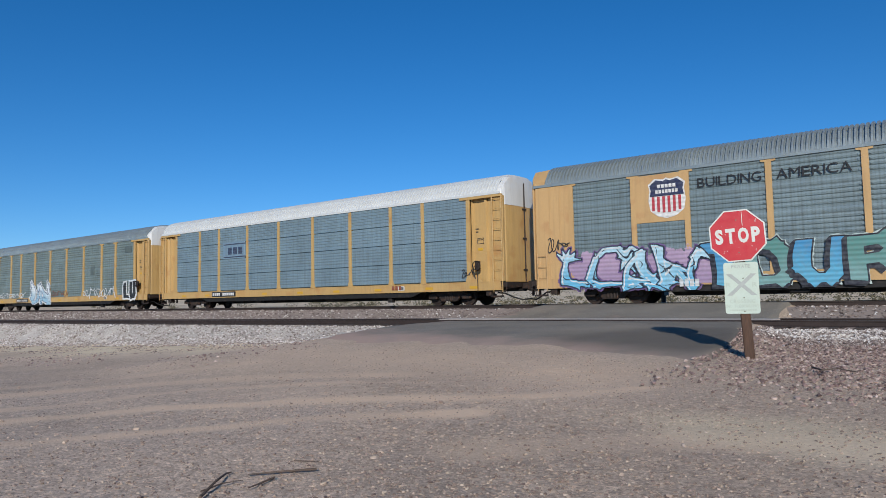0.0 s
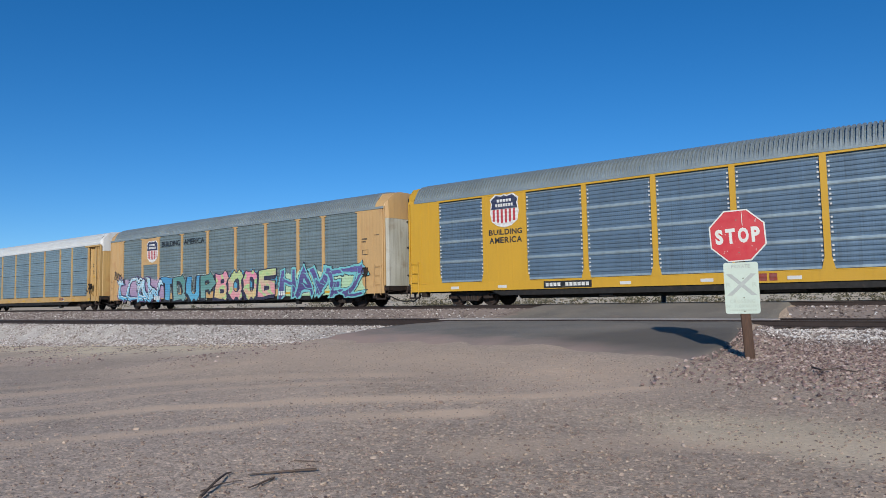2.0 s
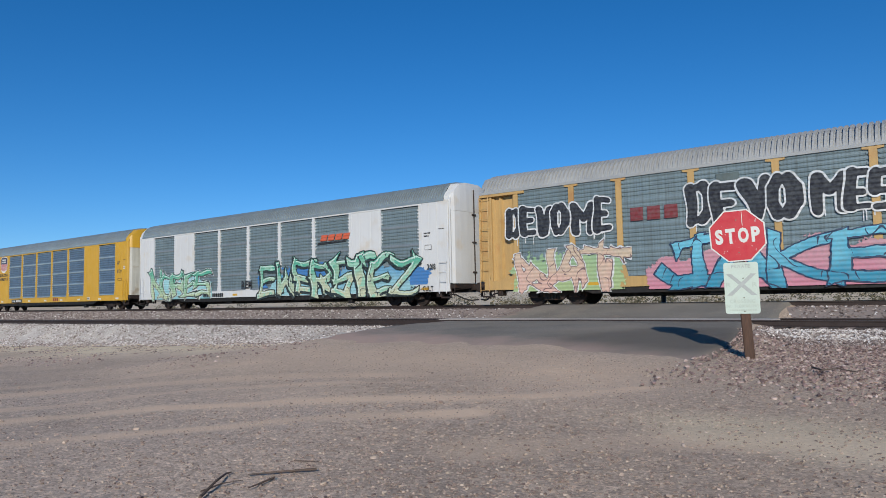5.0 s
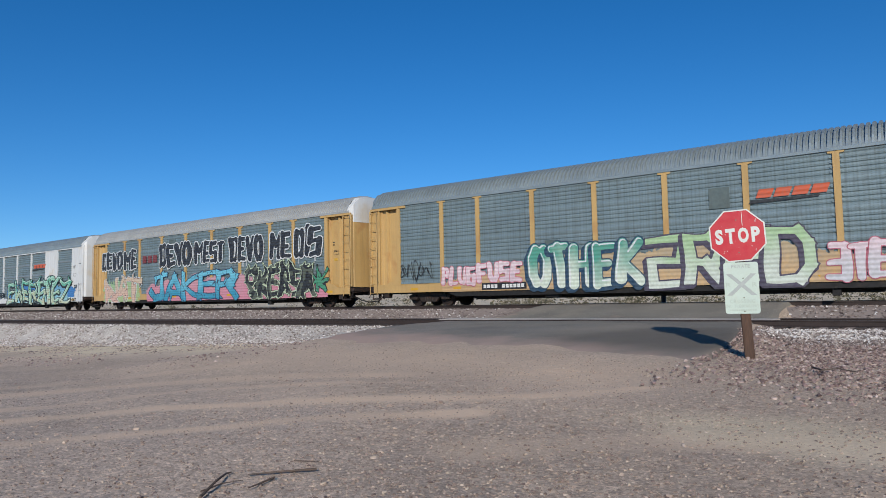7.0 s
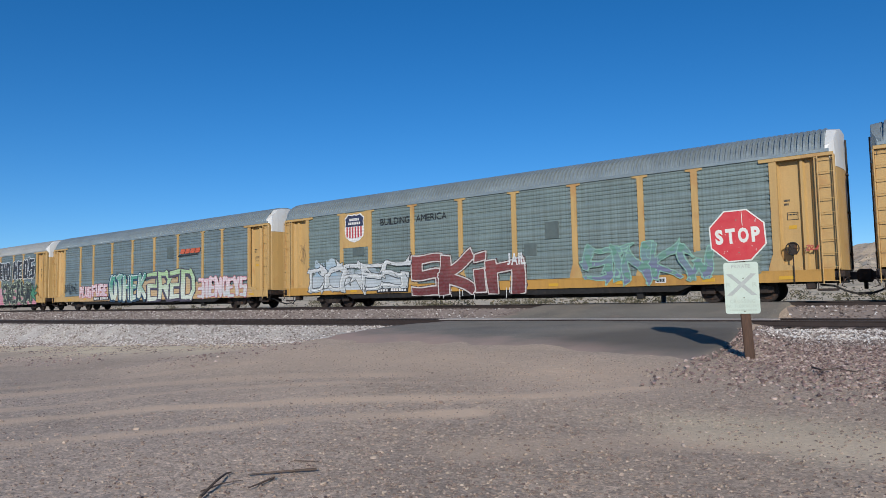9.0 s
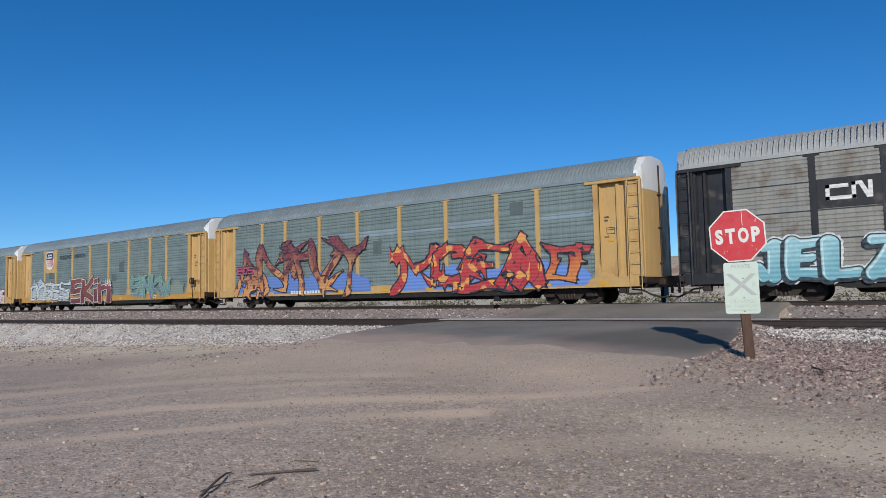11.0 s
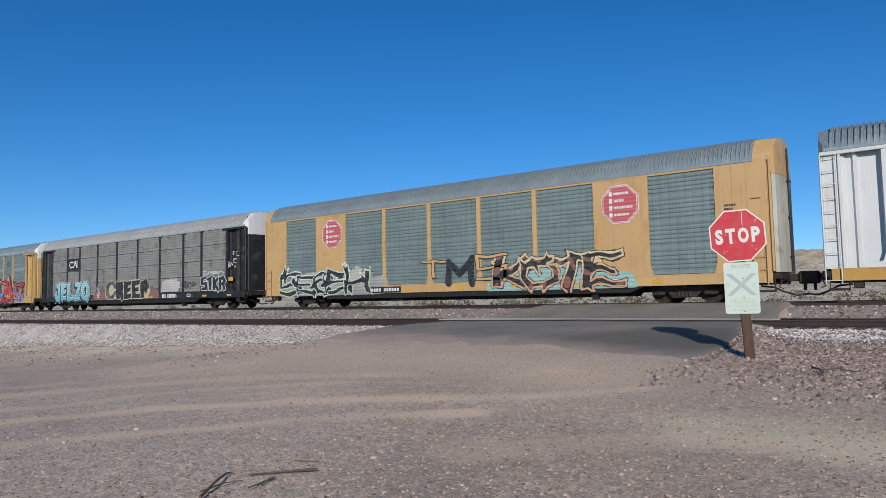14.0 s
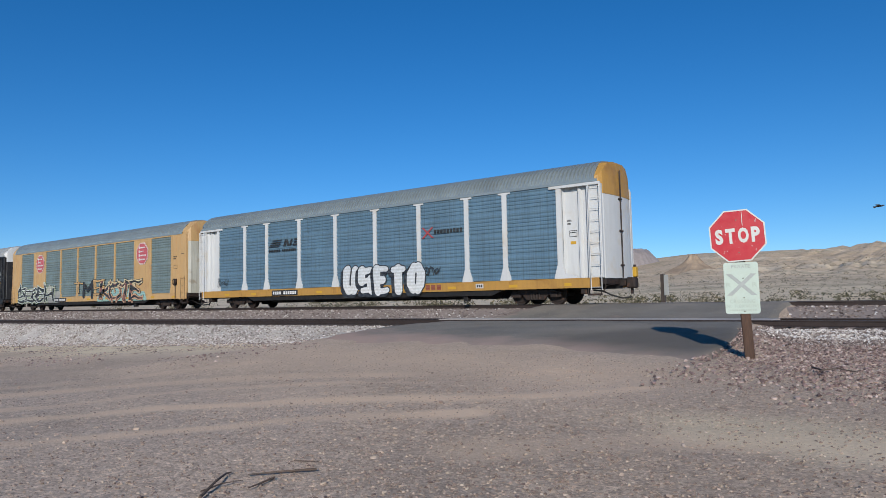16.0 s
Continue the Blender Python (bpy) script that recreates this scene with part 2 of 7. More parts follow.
def land(x, y):
    z = 0.24 * smooth(3.5, 12.5, y) - 0.025 * min(37.0, max(0.0, -x - 6)) * smooth(0, 9, y) - 0.002 * min(60, max(0, -x - 6))
    if y > 29:
        z += (0.5 - z) * smooth(29, 34, y)
    if 7 < y < 45:
        inside = smooth(road_left(y) - 2.6, road_left(y) + 0.2, x) * (1 - smooth(road_right(y) - 0.3, road_right(y) + 1.4, x))
        z += (road_z(y) - 0.05 - z) * inside * smooth(7, 10, y)
    return z


def hills(x, y):
    """Alluvial flats that climb to a low, dissected range."""
    r = math.hypot(x, y)
    if r < 70 or y < 20:
        return 0.0
    az = math.degrees(math.atan2(x, y))
    z = 5.5 * smooth(80, 330, r) + 24 * smooth(260, 800, r) + 52 * smooth(700, 1600, r)
    z *= 1.0 + 0.003 * max(-25.0, min(25.0, az + 15))
    z *= 1 - 0.24 * (1 - smooth(-21.0, -16.5, az))
    gully = noise.fractal((az * 0.9, r * 0.004, 9), 0.8, 2.1, 6)
    lump = noise.fractal((x * 0.006, y * 0.006, 3), 0.9, 2.0, 5)
    z += smooth(200, 900, r) * (5 * lump + 6 * gully) + smooth(70, 200, r) * 1.2 * lump
    # a flat-topped block behind
    z += 16 * smooth(1250, 1400, r) * (1 - smooth(-19.9, -19.2, az)) * smooth(-30, -27, az)
    return z * (1 - 0.6 * smooth(2200, 3200, r))


RUTS = (
    (((-12.5, -1.0), (-9.72, 3.57), (-9.28, 4.41), (-8.74, 5.29), (-7.52, 6.24), (-5.51, 7.19), (-4.4, 8.0), (-3.6, 9.2)), 0.30, 1.0),
    (((-9.6, 0.0), (-7.9, 2.91), (-7.5, 3.57), (-7.09, 4.3), (-6.24, 5.34), (-5.65, 5.86), (-4.6, 6.6)), 0.26, 0.95),
    (((-11.6, 1.0), (-10.91, 4.01), (-10.45, 5.39), (-10.14, 6.65), (-8.6, 7.6), (-6.6, 8.4)), 0.25, 0.75),
    (((-13.4, 4.0), (-12.3, 6.4), (-10.9, 7.73), (-8.88, 8.64), (-6.89, 9.33), (-5.0, 10.4)), 0.5, 0.7),
    (((-14.6, 5.0), (-13.6, 7.6), (-12.0, 9.4), (-9.0, 10.6)), 0.5, 0.55),
    (((-3.6, 5.2), (-2.95, 5.71), (-1.98, 6.4), (-1.1, 6.7), (0.6, 7.2)), 0.5, 0.5),
    (((-1.8, 3.0), (-0.9, 4.4), (0.4, 6.2)), 0.45, 0.4),
)


def off_line(pts, x, y):
    best = 99.0
    for (ax, ay), (bx, by) in zip(pts, pts[1:]):
        dx, dy = bx - ax, by - ay
        t = max(0.0, min(1.0, ((x - ax) * dx + (y - ay) * dy) / (dx * dx + dy * dy)))
        best = min(best, math.hypot(x - ax - t * dx, y - ay - t * dy))
    return best


def wear(x, y):
    """Bands where tyres have ground the gravel to pale dust."""
    w = 0.0
    rough = noise.noise((x * 0.8, y * 0.8, 7))
    for pts, width, gain in RUTS:
        d = off_line(pts, x, y) + 0.12 * noise.noise((x * 0.9, y * 0.9, 3))
        w = max(w, gain * (1 - smooth(width * 0.4, width * 1.25, d)) * (0.8 + 0.4 * rough))
    apron = (1 - smooth(0.0, 4.2, abs(y - front(x) + 2.2))) * smooth(-16, -12, x) * (1 - smooth(-4.5, -1.5, x))
    yard = 0.28 * (1 - smooth(-7.0, -4.0, x)) * smooth(4.5, 7.0, y)
    return max(0.0, min(1.0, max(w, 0.5 * apron, yard * (0.7 + 0.6 * rough))))


def sand(x, y):
    """Pale blown sand along the foot of the ballast, and a tan patch in the yard."""
    if x > -8:
        d = math.hypot((x + 1.2) / 1.9, (y - 7.0) / 0.9) + 0.4 * noise.noise((x * 0.9, y * 1.2, 4))
        return 0.5 * (1 - smooth(0.4, 1.3, d))
    return (1 - smooth(-21.0, -14.5, x + 2.5 * noise.noise((x * 0.25, y * 0.6, 2)))) * smooth(9.5, 13.0, y + 1.8 * noise.noise((x * 0.22, y * 0.5, 6))) * (0.95 + 0.3 * noise.noise((x * 0.5, y * 1.1, 15)))


def ground():
    """One sheet from the camera to the horizon, finer near by."""
    xs = sorted(set([round(-34 + 0.25 * i, 2) for i in range(161)] + [round(-80 + 1.0 * i, 2) for i in range(46)] + [-80 - 4 * 1.2 ** i for i in range(32)] + [round(-228 + 6.0 * i, 2) for i in range(24)] + [6 + 1.2 * 1.16 ** i for i in range(46)]))
    ys = sorted(set([round(1 + 0.25 * i, 2) for i in range(81)] + [round(-8 + 1.0 * i, 2) for i in range(9)] + [round(21 + 0.6 * i, 2) for i in range(30)] + [-8 - 4 * 1.25 ** i for i in range(22)] + [39 + 2 * 1.085 ** i for i in range(90)] + [round(482 + 6.0 * i, 2) for i in range(19)]))
    verts = [(x, y, land(x, y) + hills(x, y) + 0.025 * noise.noise((x * 0.6, y * 0.6, 0)) + 0.012 * noise.noise((x * 2.2, y * 2.2, 5))) for y in ys for x in xs]
    n = len(xs)
    faces = [(j * n + i, j * n + i + 1, j * n + n + i + 1, j * n + n + i) for j in range(len(ys) - 1) for i in range(n - 1)]
    me = bpy.data.meshes.new("ground")
    me.from_pydata(verts, [], faces)
    att = me.attributes.new("wear", "FLOAT", "POINT")
    att.data.foreach_set("value", [wear(v[0], v[1]) if -40 < v[0] < 8 and 0 < v[1] < 22 else 0.0 for v in verts])
    att = me.attributes.new("sand", "FLOAT", "POINT")
    att.data.foreach_set("value", [sand(v[0], v[1]) if v[1] < 22 and (v[0] < -12 or v[0] > -6) else 0.0 for v in verts])
    ob = part("ground", me, M["earth"], None, smooth=True)
    return tagged(ob, "pinkish grey gravelly desert ground with tyre tracks", "ground", kind="structure")


def earth_material():
    """Desert soil: gravelly grey-brown, pink dust in the tyre bands, tan sand and scrub tones far out."""
    m = material("desert_earth", srgb(172, 154, 135), 0.95, fine=28, coarse=0.3, vary=0.17, bump=0.4, second=srgb(188, 168, 148), spot=0.05, world_space=True)
    n, l = m.node_tree.nodes, m.node_tree.links
    bsdf = n["Principled BSDF"]
    src = bsdf.inputs["Base Color"].links[0].from_socket
    att = n.new("ShaderNodeAttribute")
    att.attribute_name = "wear"
    geo = n.new("ShaderNodeNewGeometry")

    def mixed(a, colour, fac):
        x = n.new("ShaderNodeMix")
        x.data_type = "RGBA"
        l.new(fac, x.inputs["Factor"])
        l.new(a, x.inputs["A"])
        x.inputs["B"].default_value = colour
        return x.outputs["Result"]

    def ranged(v, a, b, c=0.0, d=1.0):
        r = n.new("ShaderNodeMapRange")
        for k, q in zip(("From Min", "From Max", "To Min", "To Max"), (a, b, c, d)):
            r.inputs[k].default_value = q
        l.new(v, r.inputs["Value"])
        return r.outputs[0]

    # pebbles: cells of their own shade and height, two sizes
    relief = None
    for size, amount in ((34.0, 0.34), (75.0, 0.26), (13.0, 0.2)):
        vo = n.new("ShaderNodeTexVoronoi")
        vo.inputs["Scale"].default_value = size
        vo.inputs["Randomness"].default_value = 1.0
        l.new(geo.outputs["Position"], vo.inputs["Vector"])
        sepc = n.new("ShaderNodeSeparateColor")
        l.new(vo.outputs["Color"], sepc.inputs[0])
        x = n.new("ShaderNodeMix")
        x.data_type, x.blend_type = "RGBA", "MULTIPLY"
        l.new(ranged(att.outputs["Fac"], 0.0, 1.0, amount, amount * 0.35), x.inputs["Factor"])
        l.new(src, x.inputs["A"])
        sh = n.new("ShaderNodeValToRGB")
        sh.color_ramp.elements[0].color = (0.35, 0.33, 0.32, 1)
        sh.color_ramp.elements[1].color = (1.9, 1.85, 1.8, 1)
        e = sh.color_ramp.elements.new(0.5)
        e.color = (1.0, 1.0, 1.0, 1)
        l.new(sepc.outputs[0], sh.inputs[0])
        l.new(sh.outputs[0], x.inputs["B"])
        src = x.outputs["Result"]
        if relief is None:
            relief = vo.outputs["Distance"]
    bmp = n.new("ShaderNodeBump")
    bmp.invert = True
    bmp.inputs["Strength"].default_value = 0.14
    bmp.inputs["Distance"].default_value = 0.02
    l.new(relief, bmp.inputs["Height"])
    l.new(bsdf.inputs["Normal"].links[0].from_socket, bmp.inputs["Normal"])
    l.new(bmp.outputs[0], bsdf.inputs["Normal"])
    col = mixed(src, srgb(218, 190, 160), ranged(att.outputs["Fac"], 0.08, 0.85, 0.0, 0.9))
    sep = n.new("ShaderNodeSeparateXYZ")
    l.new(geo.outputs["Position"], sep.inputs[0])
    # sandy verge to the west, tan desert beyond the tracks
    drift = n.new("ShaderNodeAttribute")
    drift.attribute_name = "sand"
    col = mixed(col, srgb(226, 208, 174), ranged(drift.outputs["Fac"], 0.0, 1.0, 0.0, 0.92))
    far = ranged(sep.outputs["Y"], 29.0, 33.0)
    col = mixed(col, srgb(210, 192, 162), far)
    col = mixed(col, srgb(200, 178, 148), ranged(sep.outputs["Y"], 170.0, 420.0))
    for size, squeeze, colour, lo, hi, amount in ((0.012, 0.35, srgb(226, 208, 178), 0.5, 0.6, 0.7), (0.006, 0.5, srgb(178, 156, 130), 0.46, 0.6, 0.6),
                                                  (0.05, 0.4, srgb(150, 138, 112), 0.54, 0.62, 0.55), (0.33, 0.8, srgb(92, 90, 70), 0.58, 0.64, 0.7)):
        t = n.new("ShaderNodeTexNoise")
        t.inputs["Scale"].default_value = size
        t.inputs["Detail"].default_value = 7.0
        flat_ = n.new("ShaderNodeVectorMath")
        flat_.operation = "MULTIPLY"
        flat_.inputs[1].default_value = (squeeze, 1.0, 3.0)
        l.new(geo.outputs["Position"], flat_.inputs[0])
        l.new(flat_.outputs[0], t.inputs["Vector"])
        mu = n.new("ShaderNodeMath")
        mu.operation = "MULTIPLY"
        l.new(ranged(t.outputs["Fac"], lo, hi, 0.0, amount), mu.inputs[0])
        l.new(far, mu.inputs[1])
        col = mixed(col, colour, mu.outputs[0])
    l.new(col, bsdf.inputs["Base Color"])
    return m


M["earth"] = earth_material()
M["ballast_pale"] = material("pale_ballast_base", srgb(176, 170, 162), 0.95, fine=12, coarse=0.8, vary=0.25, bump=0.8, world_space=True)
M["ballast"] = material("ballast_base", srgb(138, 126, 118), 0.95, fine=12, coarse=0.8, vary=0.2, bump=0.8, world_space=True)
ground()


def butte(name, label, x0, y0, base, levels, mat, grain):
    """A hill of its own before or on the range: rings of (radius, height), uneven all round."""
    bm = bmesh.new()
    rings = []
    for r, h in levels:
        ring = []
        for i in range(36):
            a = i * 2 * math.pi / 36
            k = 1 + 0.25 * noise.noise((math.cos(a) * 2.2, math.sin(a) * 2.2, r * 0.1))
            ring.append(bm.verts.new((x0 + r * k * math.cos(a), y0 + r * k * math.sin(a), base + h + grain * noise.noise((a * 3, r, 1)))))
        rings.append(ring)
    for p, q in zip(rings, rings[1:]):
        for i in range(36):
            bm.faces.new((p[i - 1], p[i], q[i], q[i - 1]))
    bm.faces.new(rings[-1])
    tagged(part(name, bm, mat, None), label, "hill", kind="structure")


hill_rock = material("dark_hill_rock", srgb(150, 132, 112), 0.95, fine=2.0, coarse=0.15, vary=0.25, bump=0.6, world_space=True)
# distance haze is put into the mesa's pale grey
mesa_rock = material("hazed_mesa_rock", srgb(142, 134, 132), 0.95, fine=0.6, coarse=0.05, vary=0.2, bump=0.6, world_space=True)
butte("butte", "small dark rocky cone before the range", -163.0, 536.0, land(-163, 536) + hills(-163, 536), ((26.0, -6.0), (15.0, 0.5), (8.5, 4.0), (5.2, 7.2), (3.0, 10.5), (1.4, 11.2)), hill_rock, 0.5)
butte("mesa", "distant flat-topped mesa greyed by haze", -487.0, 1208.7, 83.5, ((80.0, -50.0), (48.0, -8.0), (38.0, -3.0), (34.0, 0.0), (8.0, 1.0)), mesa_rock, 1.5)


def road():
    """The asphalt of the crossing, ragged where it meets the gravel."""
    bm = bmesh.new()
    rows = []
    n, k = 110, 60
    for j in range(n + 1):
        row = []
        for i in range(k + 1):
            u = i / k
            x0 = -14.5 + u * 11.1
            y = front(x0) + 0.3 * noise.noise((x0 * 1.3, 0, 4)) * (1 - j / n)
            y = y + (42 - y) * (j / n) ** 1.15
            a, b = edge(LEFT_EDGE, max(12.9, y)) + 0.3 * noise.noise((0, y * 0.9, 2)), edge(RIGHT_EDGE, max(11.6, y)) + 0.12 * noise.noise((5, y * 0.9, 2))
            x = a + (b - a) * u
            rim = i in (0, k) or j in (0, n)
            z = road_z(y, x) + 0.012 + 0.012 * noise.noise((x * 0.7, y * 0.7, 8))
            g = land(x, y)
            top = max(z, g + 0.02) if y < 18 else z
            top = g - 0.03 + (top - g + 0.03) * smooth(0, 9, j)
            row.append(bm.verts.new((x, y, min(z, g) - 0.06 if rim else top)))
        rows.append(row)
    for p, q in zip(rows, rows[1:]):
        for i in range(k):
            bm.faces.new((p[i], p[i + 1], q[i + 1], q[i]))
    me = to_mesh(bm, "road")
    dust = me.attributes.new("dust", "FLOAT", "POINT")
    dust.data.foreach_set("value", [max(0.0, 1 - (v.co.y - front(v.co.x)) / (2.0 + 1.2 * (1 - smooth(-13.0, -9.0, v.co.x)))) * (1 - 0.3 * smooth(-8.0, -4.0, v.co.x)) + 0.2 * (1 - smooth(0, 1.5, v.co.x - road_left(v.co.y))) for v in me.vertices])
    tar = me.attributes.new("tar", "FLOAT", "POINT")
    tar.data.foreach_set("value", [0.75 * smooth(0.1, 1.6, v.co.y - front(v.co.x)) * (1 - smooth(0.55, 1.25, math.hypot((v.co.x + 5.2) / 2.6, (v.co.y - 14.6) / 2.6) + 0.25 * noise.noise((v.co.x * 0.8, v.co.y * 0.8, 1)))) for v in me.vertices])
    ob = part("road", me, M["asphalt"], None, smooth=True)
    return tagged(ob, "worn grey asphalt crossing ramped over two tracks", "road", kind="structure")


road()


def toe(x):
    return 16.1 + 0.9 * smooth(20.0, 38.0, -x) + 0.5 * noise.noise((x * 0.35, 0, 4)) + 0.22 * noise.noise((x * 1.4, 0, 9))


def ballast_bed():
    bm = bmesh.new()
    xs = [-420 + 6 * i for i in range(63)] + [-42 + 0.5 * i for i in range(84)] + [6 * i for i in range(36)]
    rows = []
    for x in xs:
        n = near_z(x) - 0.24
        f = FAR_Z - 0.17
        prof = ((toe(x), land(x, 16.2) - 0.5), (18.95, n), (22.6, n), (24.5, f), (28.4, f), (32.0, -0.1))
        rows.append([bm.verts.new((x, y, z)) for y, z in prof])
    for p, q in zip(rows, rows[1:]):
        for i in range(len(p) - 1):
            face = bm.faces.new((p[i], q[i], q[i + 1], p[i + 1]))
            face.material_index = 1 if i == 0 and p[i].co.x < -14 else 0
    bmesh.ops.recalc_face_normals(bm, faces=bm.faces)
    ob = part("ballast", bm, M["ballast"], None)
    ob.data.materials.append(M["ballast_pale"])
    return tagged(ob, "pale crushed stone ballast under two tracks", "ballast", kind="stuff")


ballast_bed()


def rail(y, zf, name_label):
    """Rail section swept along the track."""
    prof = ((-0.07, -0.172), (0.07, -0.172), (0.07, -0.16), (0.012, -0.14), (0.010, -0.045), (0.036, -0.035), (0.036, -0.006), (0.028, 0), (-0.028, 0), (-0.036, -0.006), (-0.036, -0.035), (-0.010, -0.045), (-0.012, -0.14), (-0.07, -0.16))
    bm = bmesh.new()
    rows = []
    for x in [-420 + 10 * i for i in range(64)]:
        rows.append([bm.verts.new((x, y + a, zf(x) + b)) for a, b in prof])
    k = len(prof)
    for p, q in zip(rows, rows[1:]):
        for i in range(k):
            f = bm.faces.new((p[i], q[i], q[(i + 1) % k], p[(i + 1) % k]))
            f.material_index = 1 if 6 <= i <= 8 else 0
    bmesh.ops.recalc_face_normals(bm, faces=bm.faces)
    me = bpy.data.meshes.new("rail")
    bm.to_mesh(me)
    bm.free()
    me.materials.append(M["rail_side"])
    me.materials.append(M["rail_top"])
    ob = new("rail", me)
    return tagged(ob, name_label, "rail", "rails", kind="structure")


for yy, zf in ((NEAR_Y, near_z), (FAR_Y, lambda x: FAR_Z)):
    for sgn in (-1, 1):
        rail(yy + sgn * GAUGE, zf, "rusty steel rail with a worn bright head")


def gauge_panels():
    """Pale concrete panels between the rails of the near track, over the road."""
    mats = material("crossing_concrete", srgb(178, 170, 162), 0.85, fine=30, coarse=1.2, vary=0.12, bump=0.3, stain=srgb(130, 124, 118))
    for i in range(5):
        b = bmesh.new()
        x0 = -15.4 + i * 2.26
        box(b, x0, x0 + 2.24, NEAR_Y - GAUGE + 0.1, NEAR_Y + GAUGE - 0.1, near_z(-9) - 0.2, near_z(-9) - 0.004, 0.01)
        ob = part("crossing_panel", b, mats, None)
        tagged(ob, "pale worn concrete panel between the rails", "crossing panel", "crossing panels", kind="structure")


gauge_panels()


def ties():
    bm = bmesh.new()
    box(bm, -0.115, 0.115, -1.3, 1.3, -0.34, -0.165, 0.012)
    me = to_mesh(bm, "tie")
    me.materials.append(M["tie"])
    pb = bmesh.new()
    for s in (-1, 1):
        box(pb, -0.09, 0.09, s * GAUGE - 0.17, s * GAUGE + 0.17, -0.166, -0.152, 0.004)
        for t in (-1, 1):
            rod(pb, (0.05 * t, s * GAUGE + 0.1 * t, -0.155), (0.05 * t, s * GAUGE + 0.1 * t, -0.12), 0.014, 6)
    plate = to_mesh(pb, "tie_plate")
    plate.materials.append(M["iron"])
    for yy, zf in ((NEAR_Y, near_z), (FAR_Y, lambda x: FAR_Z)):
        bed = new("track_bed")
        tagged(bed, "row of weathered timber ties bedded in ballast", "track", "tracks", kind="structure")
        for i in range(140):
            x = -74.0 + 0.6 * i
            if -15.5 < x < -4.2:
                continue
            t = part("tie", me, None, bed)
            t.location = (x, yy + random.uniform(-0.03, 0.03), zf(x))
            if x > -45 and yy == NEAR_Y:
                q = part("tie_plate", plate, None, t)


ties()


# ---------------------------------------------------------------- autorack cars
HALF = 12.9
ROOF = 13.25           # half length of the roof
SIDE = 1.55
BAYS = (-11.55, -8.95, -6.95, -4.2, -1.4, 1.4, 4.2, 6.95, 8.95, 11.55)
Z_SILL, Z_DECK, Z_EAVE, Z_TOP = 0.66, 1.03, 4.85, 5.76
cache = {}


def shared(key, make):
    if key not in cache:
        cache[key] = make()
    return cache[key]


def screen_mesh(width, style, light=()):
    """One bay of ribbed perforated sheet, facing -y, centred on x = 0. Slot 1 holds the unpunched bands, lightened also
    for the sky on their tilt.
    """
    bm = bmesh.new()
    z0, z1 = Z_DECK + 0.03, Z_EAVE - (0.16 if style == "band" else 0.02)
    n = 4
    h = (z1 - z0) / n
    prof = []
    if style == "stack":
        for i in range(n):
            b = z0 + i * h
            prof += [(b, 0.07), (b + 0.02, 0.065), (b + 0.03, 0.0), (b + 0.07, 0.0)]
            for j in range(1, 6):
                zz = b + 0.06 + j * (h - 0.1) / 6
                prof += [(zz - 0.035, 0.003), (zz, 0.022), (zz + 0.035, 0.003)]
            prof += [(b + h - 0.015, 0.0)]
        prof.append((z1, 0.07))
    else:
        for i in range(n):
            b = z0 + i * h
            prof += [(b, 0.0), (b + 0.08, 0.012), (b + 0.12, 0.035)]
            for g in (0.17, 0.33, 0.49, 0.65):
                prof += [(b + g, 0.03), (b + g + 0.02, 0.055), (b + g + 0.04, 0.03), (b + g + 0.1, 0.02)]
            prof += [(b + 0.82, 0.035), (b + 0.87, 0.012)]
        prof.append((z1, 0.0))
    a = [bm.verts.new((-width / 2, d, z)) for z, d in prof]
    b = [bm.verts.new((width / 2, d, z)) for z, d in prof]
    for i in range(len(prof) - 1):
        f = bm.faces.new((a[i], b[i], b[i + 1], a[i + 1]))
        if style == "band" and prof[i][1] < 0.02 and prof[i + 1][1] < 0.02:
            f.material_index = 1
        zc = (prof[i][0] + prof[i + 1][0]) / 2
        if any(lo < zc < hi for lo, hi in light):
            f.material_index = 1
    c = [bm.verts.new((sx * width / 2, 0.09, z)) for sx in (-1, 1) for z in (z0, Z_EAVE - 0.02)]
    bm.faces.new((c[0], c[1], c[3], c[2]))
    if style in ("band", "rib"):
        for i in range(4):
            for q in range(4):
                z = z0 + i * h + 0.2 + 0.16 * q
                for sx in (-1, 1):
                    x = sx * (width / 2 - 0.16)
                    box(bm, x - 0.03, x + 0.03, 0.0, 0.05, z + 0.03, z + 0.09)
                    # slot 2, white: painted-in light caught by the corrugation ends
                    if style == "band":
                        bm.faces.ensure_lookup_table()
                        for f in bm.faces[-6:]:
                            f.material_index = 2
    return to_mesh(bm, "screen")


